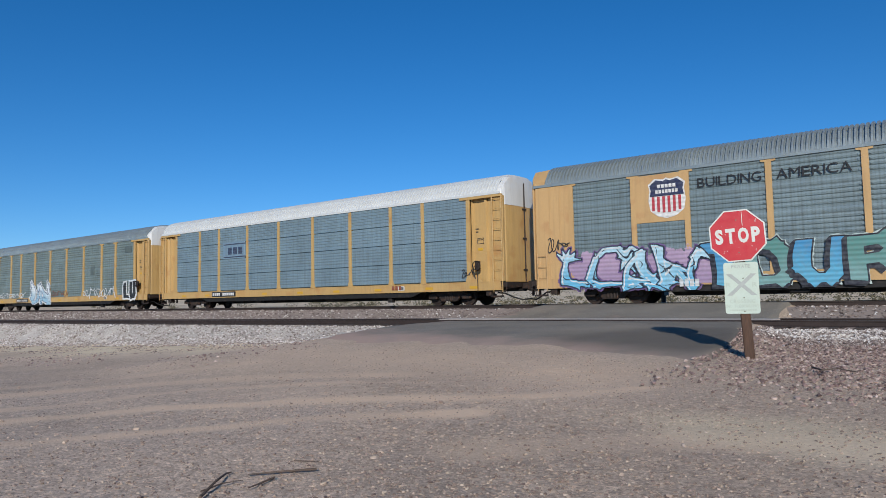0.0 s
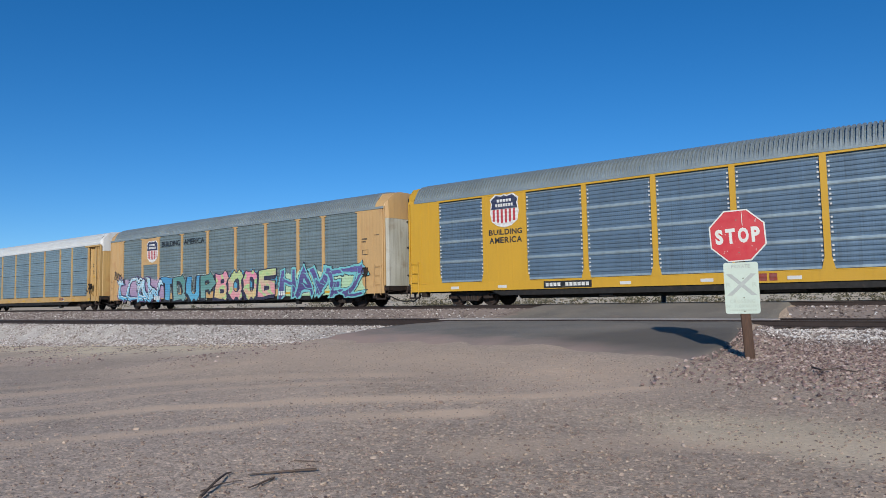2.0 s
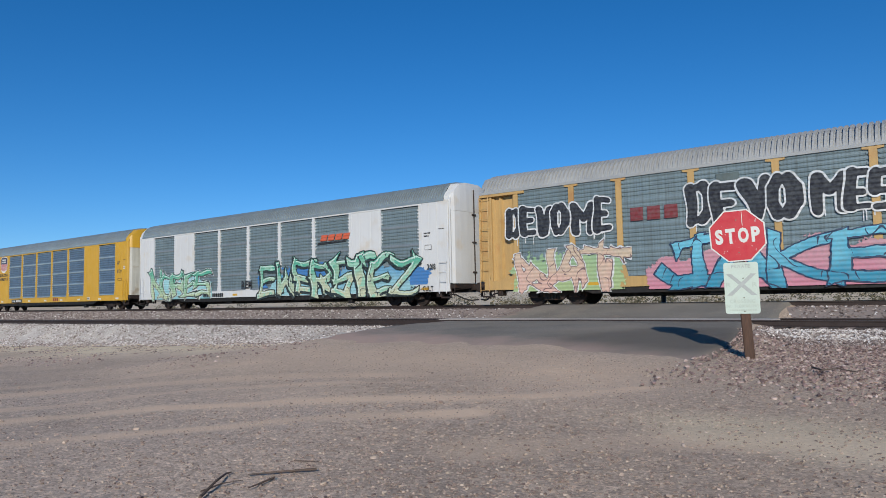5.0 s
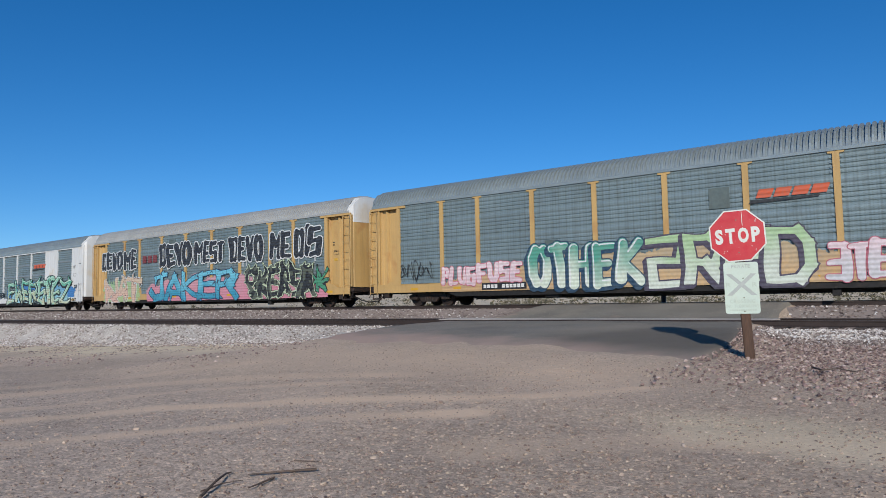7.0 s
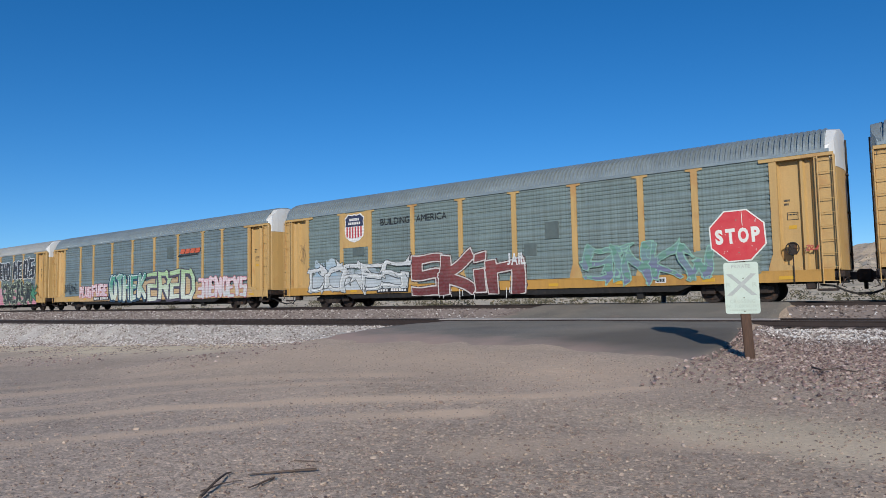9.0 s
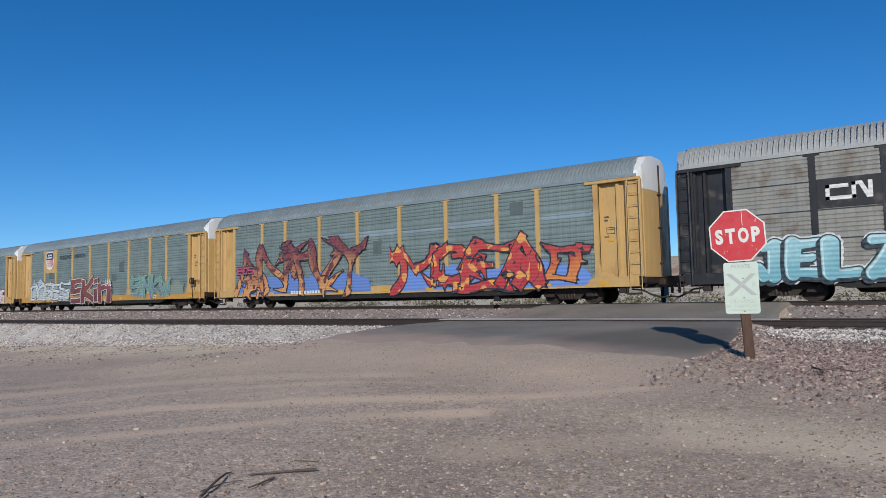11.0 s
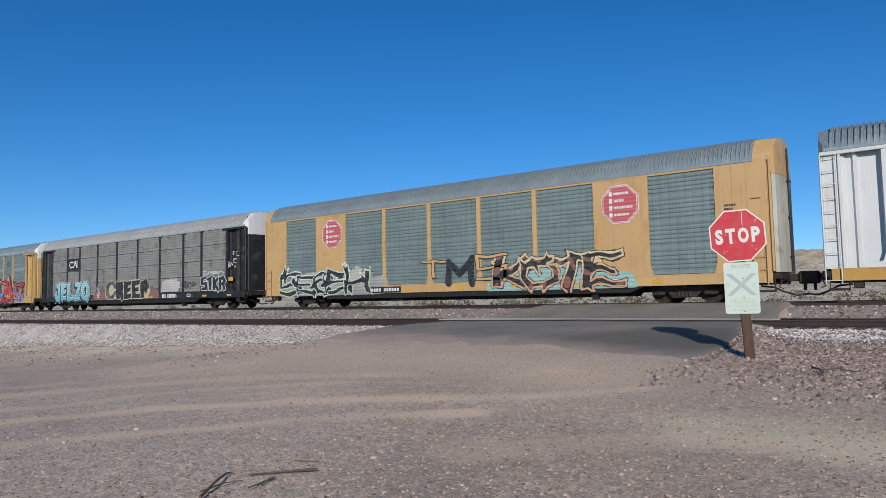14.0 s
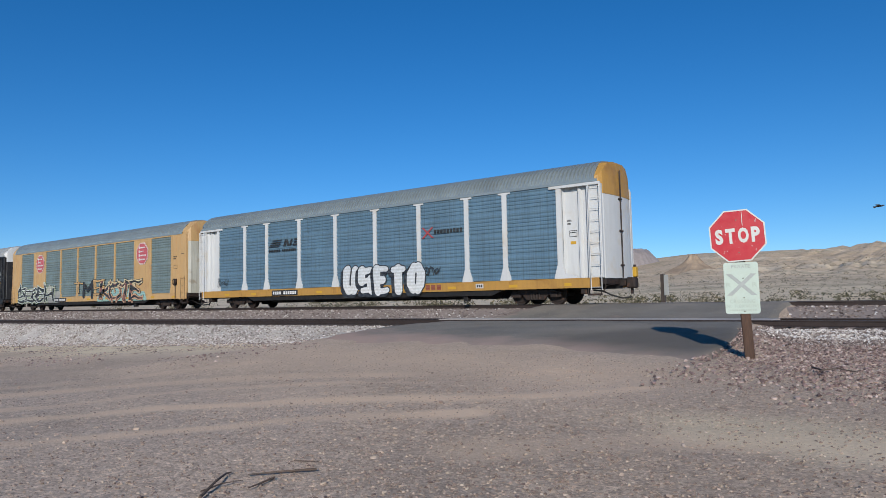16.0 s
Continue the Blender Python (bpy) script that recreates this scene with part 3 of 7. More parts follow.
def post_mesh(style):
    bm = bmesh.new()
    if style == "tee":
        w = 0.115
        prism(bm, [(-0.30, Z_EAVE - 0.02), (0.30, Z_EAVE - 0.02), (0.30, Z_EAVE - 0.10), (w, Z_EAVE - 0.13), (w, 1.62), (0.27, 1.10), (0.27, 1.0), (-0.27, 1.0), (-0.27, 1.10), (-w, 1.62), (-w, Z_EAVE - 0.13), (-0.30, Z_EAVE - 0.10)], -0.025, 0.07)
    elif style == "slim":
        prism(bm, [(-0.09, Z_EAVE), (0.09, Z_EAVE), (0.11, 1.3), (0.17, 1.03), (-0.17, 1.03), (-0.11, 1.3)], -0.025, 0.07)
    elif style == "bar":
        prism(bm, [(-0.24, Z_EAVE - 0.02), (0.24, Z_EAVE - 0.02), (0.24, Z_EAVE - 0.09), (0.1, Z_EAVE - 0.11), (0.1, 1.0), (-0.1, 1.0), (-0.1, Z_EAVE - 0.11), (-0.24, Z_EAVE - 0.09)], -0.025, 0.07)
    else:
        prism(bm, [(-0.10, Z_EAVE - 0.1), (0.10, Z_EAVE - 0.1), (0.10, 1.45), (0.2, 1.03), (-0.2, 1.03), (-0.10, 1.45)], -0.025, 0.07)
    return to_mesh(bm, "post")


def roof_mesh(cap, pitch):
    """Arched roof of ribbed sheets between the two end caps."""
    prof = ((-SIDE - 0.02, Z_EAVE - 0.03), (-SIDE - 0.02, Z_EAVE + 0.05), (-SIDE + 0.10, Z_EAVE + 0.28), (-SIDE + 0.30, Z_EAVE + 0.56), (-SIDE + 0.58, Z_EAVE + 0.74), (-0.55, Z_TOP - 0.05), (0, Z_TOP), (0.55, Z_TOP - 0.05), (SIDE - 0.58, Z_EAVE + 0.74), (SIDE - 0.30, Z_EAVE + 0.56), (SIDE - 0.10, Z_EAVE + 0.28), (SIDE + 0.02, Z_EAVE + 0.05), (SIDE + 0.02, Z_EAVE - 0.03))
    bm = bmesh.new()
    rows = []
    x, end = -ROOF + cap, ROOF - cap
    count = int((end - x) / pitch)
    for i in range(count):
        for f, up in ((0.0, 0.005), (0.36, 0.005), (0.47, 0.08), (0.86, 0.08)):
            xx = x + (i + f) * (end - x) / count
            rows.append([bm.verts.new((xx, yy * (1 + up / 1.9 * min(1, max(0, zz - Z_EAVE - 0.05) / 0.2)), zz + up * min(1, max(0, zz - Z_EAVE - 0.05) / 0.3))) for yy, zz in prof])
    rows.append([bm.verts.new((end, yy, zz)) for yy, zz in prof])
    for p, q in zip(rows, rows[1:]):
        for i in range(len(prof) - 1):
            bm.faces.new((p[i], q[i], q[i + 1], p[i + 1]))
    bmesh.ops.recalc_face_normals(bm, faces=bm.faces)
    return to_mesh(bm, "roof")


def eave_mesh():
    bm = bmesh.new()
    box(bm, -ROOF, ROOF, -SIDE - 0.03, -SIDE + 0.03, Z_EAVE - 0.03, Z_EAVE + 0.08, 0.008)
    return to_mesh(bm, "eave_rail")


def truck_parts(parent, x):
    """Two-axle truck: side frames, springs, bolster and wheelsets."""
    def frame_mesh():
        return to_mesh(side_frames(), "truck")
    t = part("truck", shared("truck", frame_mesh), M["iron"], parent, "dark rusty cast-steel truck with coil springs")
    t.location = (x, 0, 0)
    axles(t)
    return t


def side_frames():
    bm = bmesh.new()
    for s in (-1, 1):
        y0, y1 = (s * 1.02 - 0.07, s * 1.02 + 0.07)
        prism(bm, [(-1.2, 0.50), (-1.2, 0.33), (-0.95, 0.30), (-0.62, 0.42), (-0.42, 0.20), (0.42, 0.20), (0.62, 0.42), (0.95, 0.30), (1.2, 0.33), (1.2, 0.50), (0.7, 0.62), (-0.7, 0.62)], y0, y1)
        for sx in (-0.88, 0.88):
            box(bm, sx - 0.16, sx + 0.16, s * 1.02 - 0.11, s * 1.02 + 0.11, 0.30, 0.52, 0.02)
        for sx in (-0.2, -0.07, 0.07, 0.2):
            rod(bm, (sx, s * 1.08, 0.24), (sx, s * 1.08, 0.46), 0.055, 8)
    box(bm, -0.2, 0.2, -1.1, 1.1, 0.44, 0.64, 0.02)
    box(bm, -0.62, -0.5, -0.95, 0.95, 0.36, 0.44)
    box(bm, 0.5, 0.62, -0.95, 0.95, 0.36, 0.44)
    return bm


def axles(t):
    for sx in (-0.88, 0.88):
        def wheels():
            b = bmesh.new()
            rod(b, (0, -1.1, 0), (0, 1.1, 0), 0.08, 10)
            for s in (-1, 1):
                rod(b, (0, s * 0.69, 0), (0, s * 0.81, 0), 0.42, 28)
                rod(b, (0, s * 0.66, 0), (0, s * 0.69, 0), 0.445, 28)
                rod(b, (0, s * 0.81, 0), (0, s * 0.83, 0), 0.34, 24, 0.30)
                rod(b, (0, s * 0.82, 0), (0, s * 0.86, 0), 0.13, 14)
                for a in range(3):
                    an = a * 2.094
                    rod(b, (0.24 * math.cos(an), s * 0.82, 0.24 * math.sin(an)), (0.24 * math.cos(an), s * 0.845, 0.24 * math.sin(an)), 0.035, 8)
            return to_mesh(b, "wheelset")
        w = part("wheelset", shared("wheelset", wheels), M["iron"], t)
        w.location = (sx, 0, 0.42)
        wheelsets.append((w, sx))


wheelsets = []
cars = {}


def mirrored(name, key, make, mat, car, e, s=-1):
    """A part modelled at the right-hand end of the near side, set at the end e and the side s."""
    flip = e * (1 if s < 0 else -1)
    def build():
        bm = make()
        if flip < 0:
            bmesh.ops.scale(bm, vec=(-1, 1, 1), verts=bm.verts)
            bmesh.ops.reverse_faces(bm, faces=bm.faces)
        return to_mesh(bm, name)
    ob = part(name, shared((name, key, flip, mat.name), build), mat, car)
    if s > 0:
        ob.matrix_local = pose(0, 0, 0, 0, 0, 180)
    return ob


def sill_mesh():
    bm = bmesh.new()
    box(bm, -HALF - 0.3, HALF + 0.3, -SIDE - 0.005, -SIDE + 0.09, Z_SILL, Z_DECK, 0.01)
    box(bm, -HALF - 0.3, HALF + 0.3, -SIDE - 0.012, -SIDE + 0.09, Z_DECK - 0.025, Z_DECK + 0.012)
    box(bm, -HALF - 0.3, HALF + 0.3, -SIDE - 0.012, -SIDE + 0.09, Z_SILL - 0.01, Z_SILL + 0.02)
    return to_mesh(bm, "side_sill")


def under_mesh():
    bm = bmesh.new()
    box(bm, -HALF - 0.3, HALF + 0.3, -1.5, 1.5, 0.80, 1.0)
    prism(bm, [(-8.4, 0.80), (-7.9, 0.27), (7.9, 0.27), (8.4, 0.80)], -0.35, 0.35)
    prism(bm, [(-8.9, 0.70), (-8.2, 0.42), (8.2, 0.42), (8.9, 0.70)], -1.50, -1.44)
    prism(bm, [(-8.9, 0.70), (-8.2, 0.42), (8.2, 0.42), (8.9, 0.70)], 1.44, 1.50)
    box(bm, -HALF - 0.5, HALF + 0.5, -0.3, 0.3, 0.60, 0.86)
    for x in (-6, -3, 0, 3, 6):
        box(bm, x - 0.06, x + 0.06, -1.45, 1.45, 0.5, 0.85)
    return to_mesh(bm, "underframe")


def tank_mesh():
    bm = bmesh.new()
    rod(bm, (2.2, -1.28, 0.50), (3.5, -1.28, 0.50), 0.16, 14)
    for x in (2.5, 3.2):
        rod(bm, (x - 0.03, -1.28, 0.50), (x + 0.03, -1.28, 0.50), 0.175, 14)
    return to_mesh(bm, "air_tank")


def gear_mesh():
    bm = bmesh.new()
    box(bm, -3.8, -3.2, -1.35, -1.0, 0.3, 0.62, 0.03)
    box(bm, 6.6, 6.85, -1.4, -1.15, 0.18, 0.6, 0.02)
    rod(bm, (-7.5, -1.2, 0.5), (7.5, -1.2, 0.44), 0.02, 6)
    rod(bm, (-8.8, -1.3, 0.52), (-5.0, -1.3, 0.40), 0.018, 6)
    return to_mesh(bm, "brake_gear")


def end_fold():
    """Recess behind the end post: folded sheet between the last screen and the ladder column."""
    bm = bmesh.new()
    fold = [(11.66, -1.42), (11.72, -1.30), (12.30, -1.30), (12.36, -1.43), (12.44, -1.43), (12.50, -1.33), (12.66, -1.33), (12.72, -1.43), (12.80, -1.43)]
    lo = [bm.verts.new((x, y, Z_DECK)) for x, y in fold]
    hi = [bm.verts.new((x, y, Z_EAVE - 0.1)) for x, y in fold]
    for i in range(len(fold) - 1):
        bm.faces.new((lo[i], lo[i + 1], hi[i + 1], hi[i]))
    return bm


def one_box(*size):
    def make():
        bm = bmesh.new()
        box(bm, *size)
        return bm
    return make


def gusset_mesh():
    bm = bmesh.new()
    prism(bm, [(11.62, 1.03), (11.62, 1.7), (11.74, 1.25), (12.2, 1.15), (12.3, 1.03)], -1.56, -1.50)
    return bm


END_PARTS = {
    "open": (("end_panel", end_fold), ("end_post", one_box(12.78, 12.86, -1.55, -1.35, Z_DECK, Z_EAVE - 0.1, 0.01)),
             ("corner_panel", one_box(12.86, 13.33, -1.49, -1.40, Z_DECK, Z_EAVE - 0.12, 0.01)), ("corner_post", one_box(13.33, 13.39, -1.56, -1.40, Z_DECK, Z_EAVE - 0.12, 0.01)),
             ("gusset", gusset_mesh), ("header_beam", one_box(11.12, 13.36, -SIDE - 0.035, -SIDE + 0.08, Z_EAVE - 0.15, Z_EAVE - 0.035, 0.01))),
    "closed": (("end_panel", one_box(11.62, 13.16, -1.545, -1.44, Z_DECK, Z_EAVE + 0.02, 0.015)), ("panel_rib", one_box(12.04, 12.07, -1.556, -1.5, Z_DECK + 0.02, Z_EAVE - 0.02)),
               ("panel_rib", one_box(12.50, 12.53, -1.556, -1.5, Z_DECK + 0.02, Z_EAVE - 0.02)), ("corner_plate", one_box(12.98, 13.165, -1.56, -1.5, Z_DECK, 1.9, 0.01)),
               ("door_post", one_box(13.22, 13.29, -1.54, -1.42, Z_DECK, Z_EAVE + 0.1, 0.01)), ("door_stop", one_box(13.16, 13.22, -1.46, -1.40, Z_DECK, Z_EAVE + 0.1))),
}


ARC = [(13.30, -1.47), (13.40, -1.33), (13.46, -0.95), (13.50, -0.5), (13.51, 0), (13.50, 0.5), (13.46, 0.95), (13.40, 1.33), (13.30, 1.47)]


def door_mesh():
    bm = bmesh.new()
    lo = [bm.verts.new((x, y, Z_DECK - 0.02)) for x, y in ARC]
    hi = [bm.verts.new((x, y, Z_EAVE - 0.5)) for x, y in ARC]
    for i in range(len(ARC) - 1):
        bm.faces.new((lo[i], lo[i + 1], hi[i + 1], hi[i]))
    # stiffening folds pressed into the sheet
    r = bmesh.ops.inset_individual(bm, faces=bm.faces, thickness=0.07, depth=-0.035)
    bmesh.ops.recalc_face_normals(bm, faces=bm.faces)
    return bm


def bar_mesh():
    bm = bmesh.new()
    rod(bm, (13.55, 0.02, Z_DECK), (13.55, 0.02, Z_TOP - 0.35), 0.03, 8)
    for z in (1.5, 2.9, 4.2):
        box(bm, 13.49, 13.58, -0.12, 0.16, z, z + 0.07, 0.01)
    return bm


def cap_mesh(depth):
    def make():
        bm = bmesh.new()
        lo = [bm.verts.new((x + 0.01, y * 1.005, Z_EAVE - 0.5)) for x, y in ARC]
        def height(y, top, drop):
            return top - drop * max(0, abs(y) / 1.47 - 0.5) ** 1.5 / 0.5 ** 1.5
        top = [bm.verts.new((x - 0.03, y, height(y, Z_TOP - 0.05, 0.62))) for x, y in ARC]
        back = [bm.verts.new((ROOF - depth, y * 1.04, height(y, Z_TOP - 0.01, 0.72))) for x, y in ARC]
        for i in range(len(ARC) - 1):
            bm.faces.new((lo[i], lo[i + 1], top[i + 1], top[i]))
            bm.faces.new((top[i], top[i + 1], back[i + 1], back[i]))
        for i in (0, len(ARC) - 1):
            y = ARC[i][1]
            k = bm.verts.new((ROOF - depth, y * 1.045, Z_EAVE - 0.02))
            k2 = bm.verts.new((ROOF - 0.05, y * 1.045, Z_EAVE - 0.02))
            bm.faces.new((top[i], back[i], k, k2))
            bm.faces.new((lo[i], top[i], k2))
        bmesh.ops.recalc_face_normals(bm, faces=bm.faces)
        return bm
    return make


def ladder_mesh(height):
    def make():
        bm = bmesh.new()
        x0, x1 = (12.90, 13.35) if height > 3 else (12.66, 13.08)
        for x in (x0, x1):
            rod(bm, (x, -1.63, Z_SILL - 0.1), (x, -1.63, height), 0.018, 6)
        z = Z_SILL
        while z < height:
            rod(bm, (x0, -1.63, z), (x1, -1.63, z), 0.013, 6)
            z += 0.44
        for z in (1.2, height - 0.1):
            for x in (x0, x1):
                rod(bm, (x, -1.63, z), (x, -1.5, z), 0.013, 6)
        return bm
    return make


def brake_wheel_mesh():
    bm = bmesh.new()
    for i in range(14):
        a, b = i * math.tau / 14, (i + 1) * math.tau / 14
        rod(bm, (12.05 + 0.2 * math.cos(a), -1.68, 1.75 + 0.2 * math.sin(a)), (12.05 + 0.2 * math.cos(b), -1.68, 1.75 + 0.2 * math.sin(b)), 0.018, 6)
    for i in range(3):
        a = i * math.tau / 3
        rod(bm, (12.05, -1.66, 1.75), (12.05 + 0.2 * math.cos(a), -1.68, 1.75 + 0.2 * math.sin(a)), 0.014, 6)
    box(bm, 11.93, 12.17, -1.65, -1.52, 1.55, 1.95, 0.02)
    rod(bm, (12.05, -1.6, 0.6), (12.05, -1.6, 1.6), 0.02, 6)
    return bm


def coupler_mesh():
    bm = bmesh.new()
    box(bm, 13.2, 13.80, -0.14, 0.14, 0.70, 0.96, 0.02)
    box(bm, 13.74, 14.12, -0.24, 0.20, 0.60, 1.04, 0.06)
    box(bm, 13.86, 13.96, -0.05, 0.05, 0.38, 0.62, 0.02)
    return bm


def hose_mesh():
    bm = bmesh.new()
    pts = [(12.7, -1.0, 0.55), (13.1, -0.95, 0.50), (13.4, -0.85, 0.34), (13.75, -0.65, 0.22), (14.08, -0.5, 0.26)]
    for a, b in zip(pts, pts[1:]):
        rod(bm, a, b, 0.034, 7)
    return bm


def platform_mesh():
    """End sill with its step, cut lever and the grab irons round it."""
    bm = bmesh.new()
    box(bm, 13.1, 13.48, -1.5, 1.5, 0.78, 0.98, 0.01)
    box(bm, 12.7, 13.3, -1.55, -1.47, 0.34, 0.42, 0.01)
    for x in (12.72, 13.26):
        rod(bm, (x, -1.51, 0.36), (x, -1.51, 0.85), 0.018, 6)
    rod(bm, (13.5, -1.52, 0.72), (13.5, -0.3, 0.80), 0.016, 6)
    rod(bm, (13.5, -1.52, 0.72), (13.38, -1.56, 0.50), 0.016, 6)
    rod(bm, (13.38, -1.56, 0.50), (13.52, -1.56, 0.44), 0.016, 6)
    for x, z in ((13.14, 0.62), (13.44, 0.62)):
        rod(bm, (x, -1.5, z), (x, -1.5, 0.95), 0.014, 6)
    rod(bm, (13.14, -1.5, 0.62), (13.44, -1.5, 0.62), 0.014, 6)
    box(bm, 12.35, 12.62, -1.45, -1.1, 0.40, 0.66, 0.03)
    return bm


def autorack(letter, centre, spec):
    """A covered car carrier: flat car, ribbed screens between posts, end doors, ladders and an arched ribbed roof."""
    car = new("autorack_car")
    cars[letter] = (car, centre)
    tagged(car, spec["label"], "railway car", "autorack cars of the train")
    paint, sill, style = M[spec["paint"]], M[spec["sill"]], spec["style"]
    screen, roofm, kind = M["screen_" + spec["screen"]], M[spec["roof"]], spec["sheet"]
    zinc = M["zinc_" + (spec.get("band") or spec["screen"])]
    turned = pose(0, 0, 0, 0, 0, 180)
    for s in (-1, 1):
        ob = part("side_sill", shared(("sill", spec["sill"]), sill_mesh), sill, car)
        if s > 0:
            ob.matrix_local = turned
    part("underframe", shared("under", under_mesh), M["under"], car, "black riveted steel underframe")
    part("air_tank", shared("tank", tank_mesh), M["under"], car)
    part("brake_gear", shared("gear", gear_mesh), M["under"], car)
    for s in (-1, 1):
        for i, (a, b) in enumerate(zip(BAYS, BAYS[1:])):
            w = b - a
            if i in spec.get("solid", ()):
                def solid():
                    bm = bmesh.new()
                    box(bm, -w / 2, w / 2, -0.015, 0.07, Z_DECK, Z_EAVE, 0.008)
                    for x in (-w * 0.18, w * 0.2):
                        box(bm, x - 0.01, x + 0.01, -0.021, 0.0, Z_DECK + 0.05, Z_EAVE - 0.15)
                    return to_mesh(bm, "solid_panel")
                ob = part("solid_panel", shared(("solid", round(w, 2), spec["paint"]), solid), paint, car)
            else:
                light = spec.get("light", {}).get(i, ())
                def made():
                    me = screen_mesh(w, kind, light)
                    me.materials.append(screen)
                    me.materials.append(zinc)
                    me.materials.append(M["white"])
                    return me
                ob = part("screen", shared(("screen", round(w, 2), kind, light, spec["screen"], zinc.name), made), screen, car)
            ob.matrix_local = pose((a + b) / 2, s * (SIDE - 0.02), 0, 0, 0, 0 if s < 0 else 180)
        for x in BAYS:
            ob = part("post", shared(("post", style, spec["paint"]), lambda: post_mesh(style)), paint, car)
            ob.matrix_local = pose(x, s * (SIDE - 0.02), 0, 0, 0, 0 if s < 0 else 180)
        if style != "flat":
            ob = part("eave_rail", shared(("eave", spec["roof"]), eave_mesh), roofm, car)
            if s > 0:
                ob.matrix_local = turned
        if style == "flat":
            def top():
                bm = bmesh.new()
                box(bm, -11.62, 11.62, -SIDE - 0.005, -SIDE + 0.06, Z_EAVE - 0.11, Z_EAVE + 0.03, 0.008)
                return to_mesh(bm, "top_rail")
            ob = part("top_rail", shared(("top", spec["paint"]), top), paint, car)
            if s > 0:
                ob.matrix_local = turned
    for e in (-1, 1):
        for s in (-1, 1):
            for i, (name, make) in enumerate(END_PARTS[spec["end"]]):
                mirrored(name, (spec["end"], i), make, paint, car, e, s)
            mirrored("ladder", spec["end"], ladder_mesh(Z_EAVE - 0.15 if spec["end"] == "open" else 2.1), paint, car, e, s)
        for name, make, mat in (("end_door", door_mesh, M[spec["door"]]), ("locking_bar", bar_mesh, M["iron"]), ("roof_cap", cap_mesh(spec["cap"]), M[spec["capm"] if e > 0 or spec["end"] == "closed" else spec["roof"]]),
                                ("coupler", coupler_mesh, M["iron"]), ("air_hose", hose_mesh, M["under"]), ("end_platform", platform_mesh, M["iron"])):
            mirrored(name, spec["cap"] if name == "roof_cap" else 0, make, mat, car, e)
    if letter in "ABCHK":
        mirrored("brake_wheel", 0, brake_wheel_mesh, M["iron"], car, 1)
    part("roof", shared(("roof", spec["cap"], spec["roof"], spec["end"]), lambda: roof_mesh(spec["cap"], 0.15 if spec["end"] == "closed" else 0.175)), roofm, car)
    if spec["paint"] == "white" and style == "tee":
        def bracket():
            bm = bmesh.new()
            prism(bm, [(-0.27, Z_DECK + 0.01), (0.27, Z_DECK + 0.01), (0.16, Z_DECK - 0.09), (0.16, Z_SILL + 0.02), (-0.16, Z_SILL + 0.02), (-0.16, Z_DECK - 0.09)], -SIDE - 0.018, -SIDE + 0.02)
            return to_mesh(bm, "post_bracket")
        for x in BAYS:
            part("post_bracket", shared("bracket", bracket), sill, car).location = (x, 0, 0)
    for x in (-10.1, 10.1):
        truck_parts(car, x)
    return car


def spec(label, paint="yellow", sill=None, screen="green", roof="roof_grey", style="tee", sheet="rib", end="open", door=None, cap=0.12, capm="white", **more):
    return dict(label=label, paint=paint, sill=sill or paint, screen=screen, roof=roof, style=style, sheet=sheet, end=end, door=door or paint, cap=cap, capm=capm, **more)


FLEET = {
    "Z": (-224.4, spec("yellow autorack car with grey-green screens")),
    "A": (-196.2, spec("yellow autorack car with grey-green screens and pale tags")),
    "B": (-167.93, spec("yellow autorack car with stacked blue-grey screens and a white roof", screen="blue", roof="roof_white", style="slim", sheet="stack")),
    "C": (-139.78, spec("tan-yellow autorack car with grey screens and long colourful spray paint", paint="tan", screen="slate", end="closed", door="worn_white", cap=0.55, capm="tan", style="bar")),
    "D": (-111.67, spec("clean bright yellow autorack car with framed blue-grey screens", paint="bright_yellow", screen="navy", band="bright", style="flat", sheet="band", end="closed", door="worn_white", cap=0.35, capm="bright_yellow", solid=(1, 7))),
    "E": (-83.6, spec("white autorack car with green spray paint along its foot", paint="white", screen="slate", style="flat", sheet="band", end="closed", cap=0.3, capm="white", solid=(1, 7))),
    "F": (-55.3, spec("yellow autorack car with black and white spray-painted letters", roof="roof_pale", screen="slate")),
    "G": (-27.18, spec("yellow autorack car with grey-green screens and pale green spray paint", screen="slate", style="bar")),
    "H": (0.95, spec("yellow autorack car with a shield panel and red spray paint", sill="mustard")),
    "I": (28.75, spec("yellow autorack car with red and orange spray paint", style="bar", band="bright", light={0: ((3.2, 3.4),), 2: ((3.3, 3.5),), 3: ((3.55, 3.75),), 4: ((3.5, 3.75),), 5: ((3.45, 3.6),), 6: ((3.5, 3.75),), 8: ((3.45, 3.7), (2.0, 2.1))})),
    "J": (56.85, spec("black and weathered steel autorack car with spray-painted letters", paint="black", screen="steel", style="bar", sheet="stack", roof="roof_pale")),
    "K": (85.28, spec("tan-yellow autorack car with red octagonal emblems", paint="tan", screen="green", style="flat", end="closed", door="worn_white", cap=0.5, capm="tan", solid=(1, 7))),
    "L": (113.41, spec("white-posted autorack car with blue-grey screens and yellow sills", paint="white", sill="mustard", screen="teal", capm="mustard")),
}
for k in FLEET:
    autorack(k, *FLEET[k])


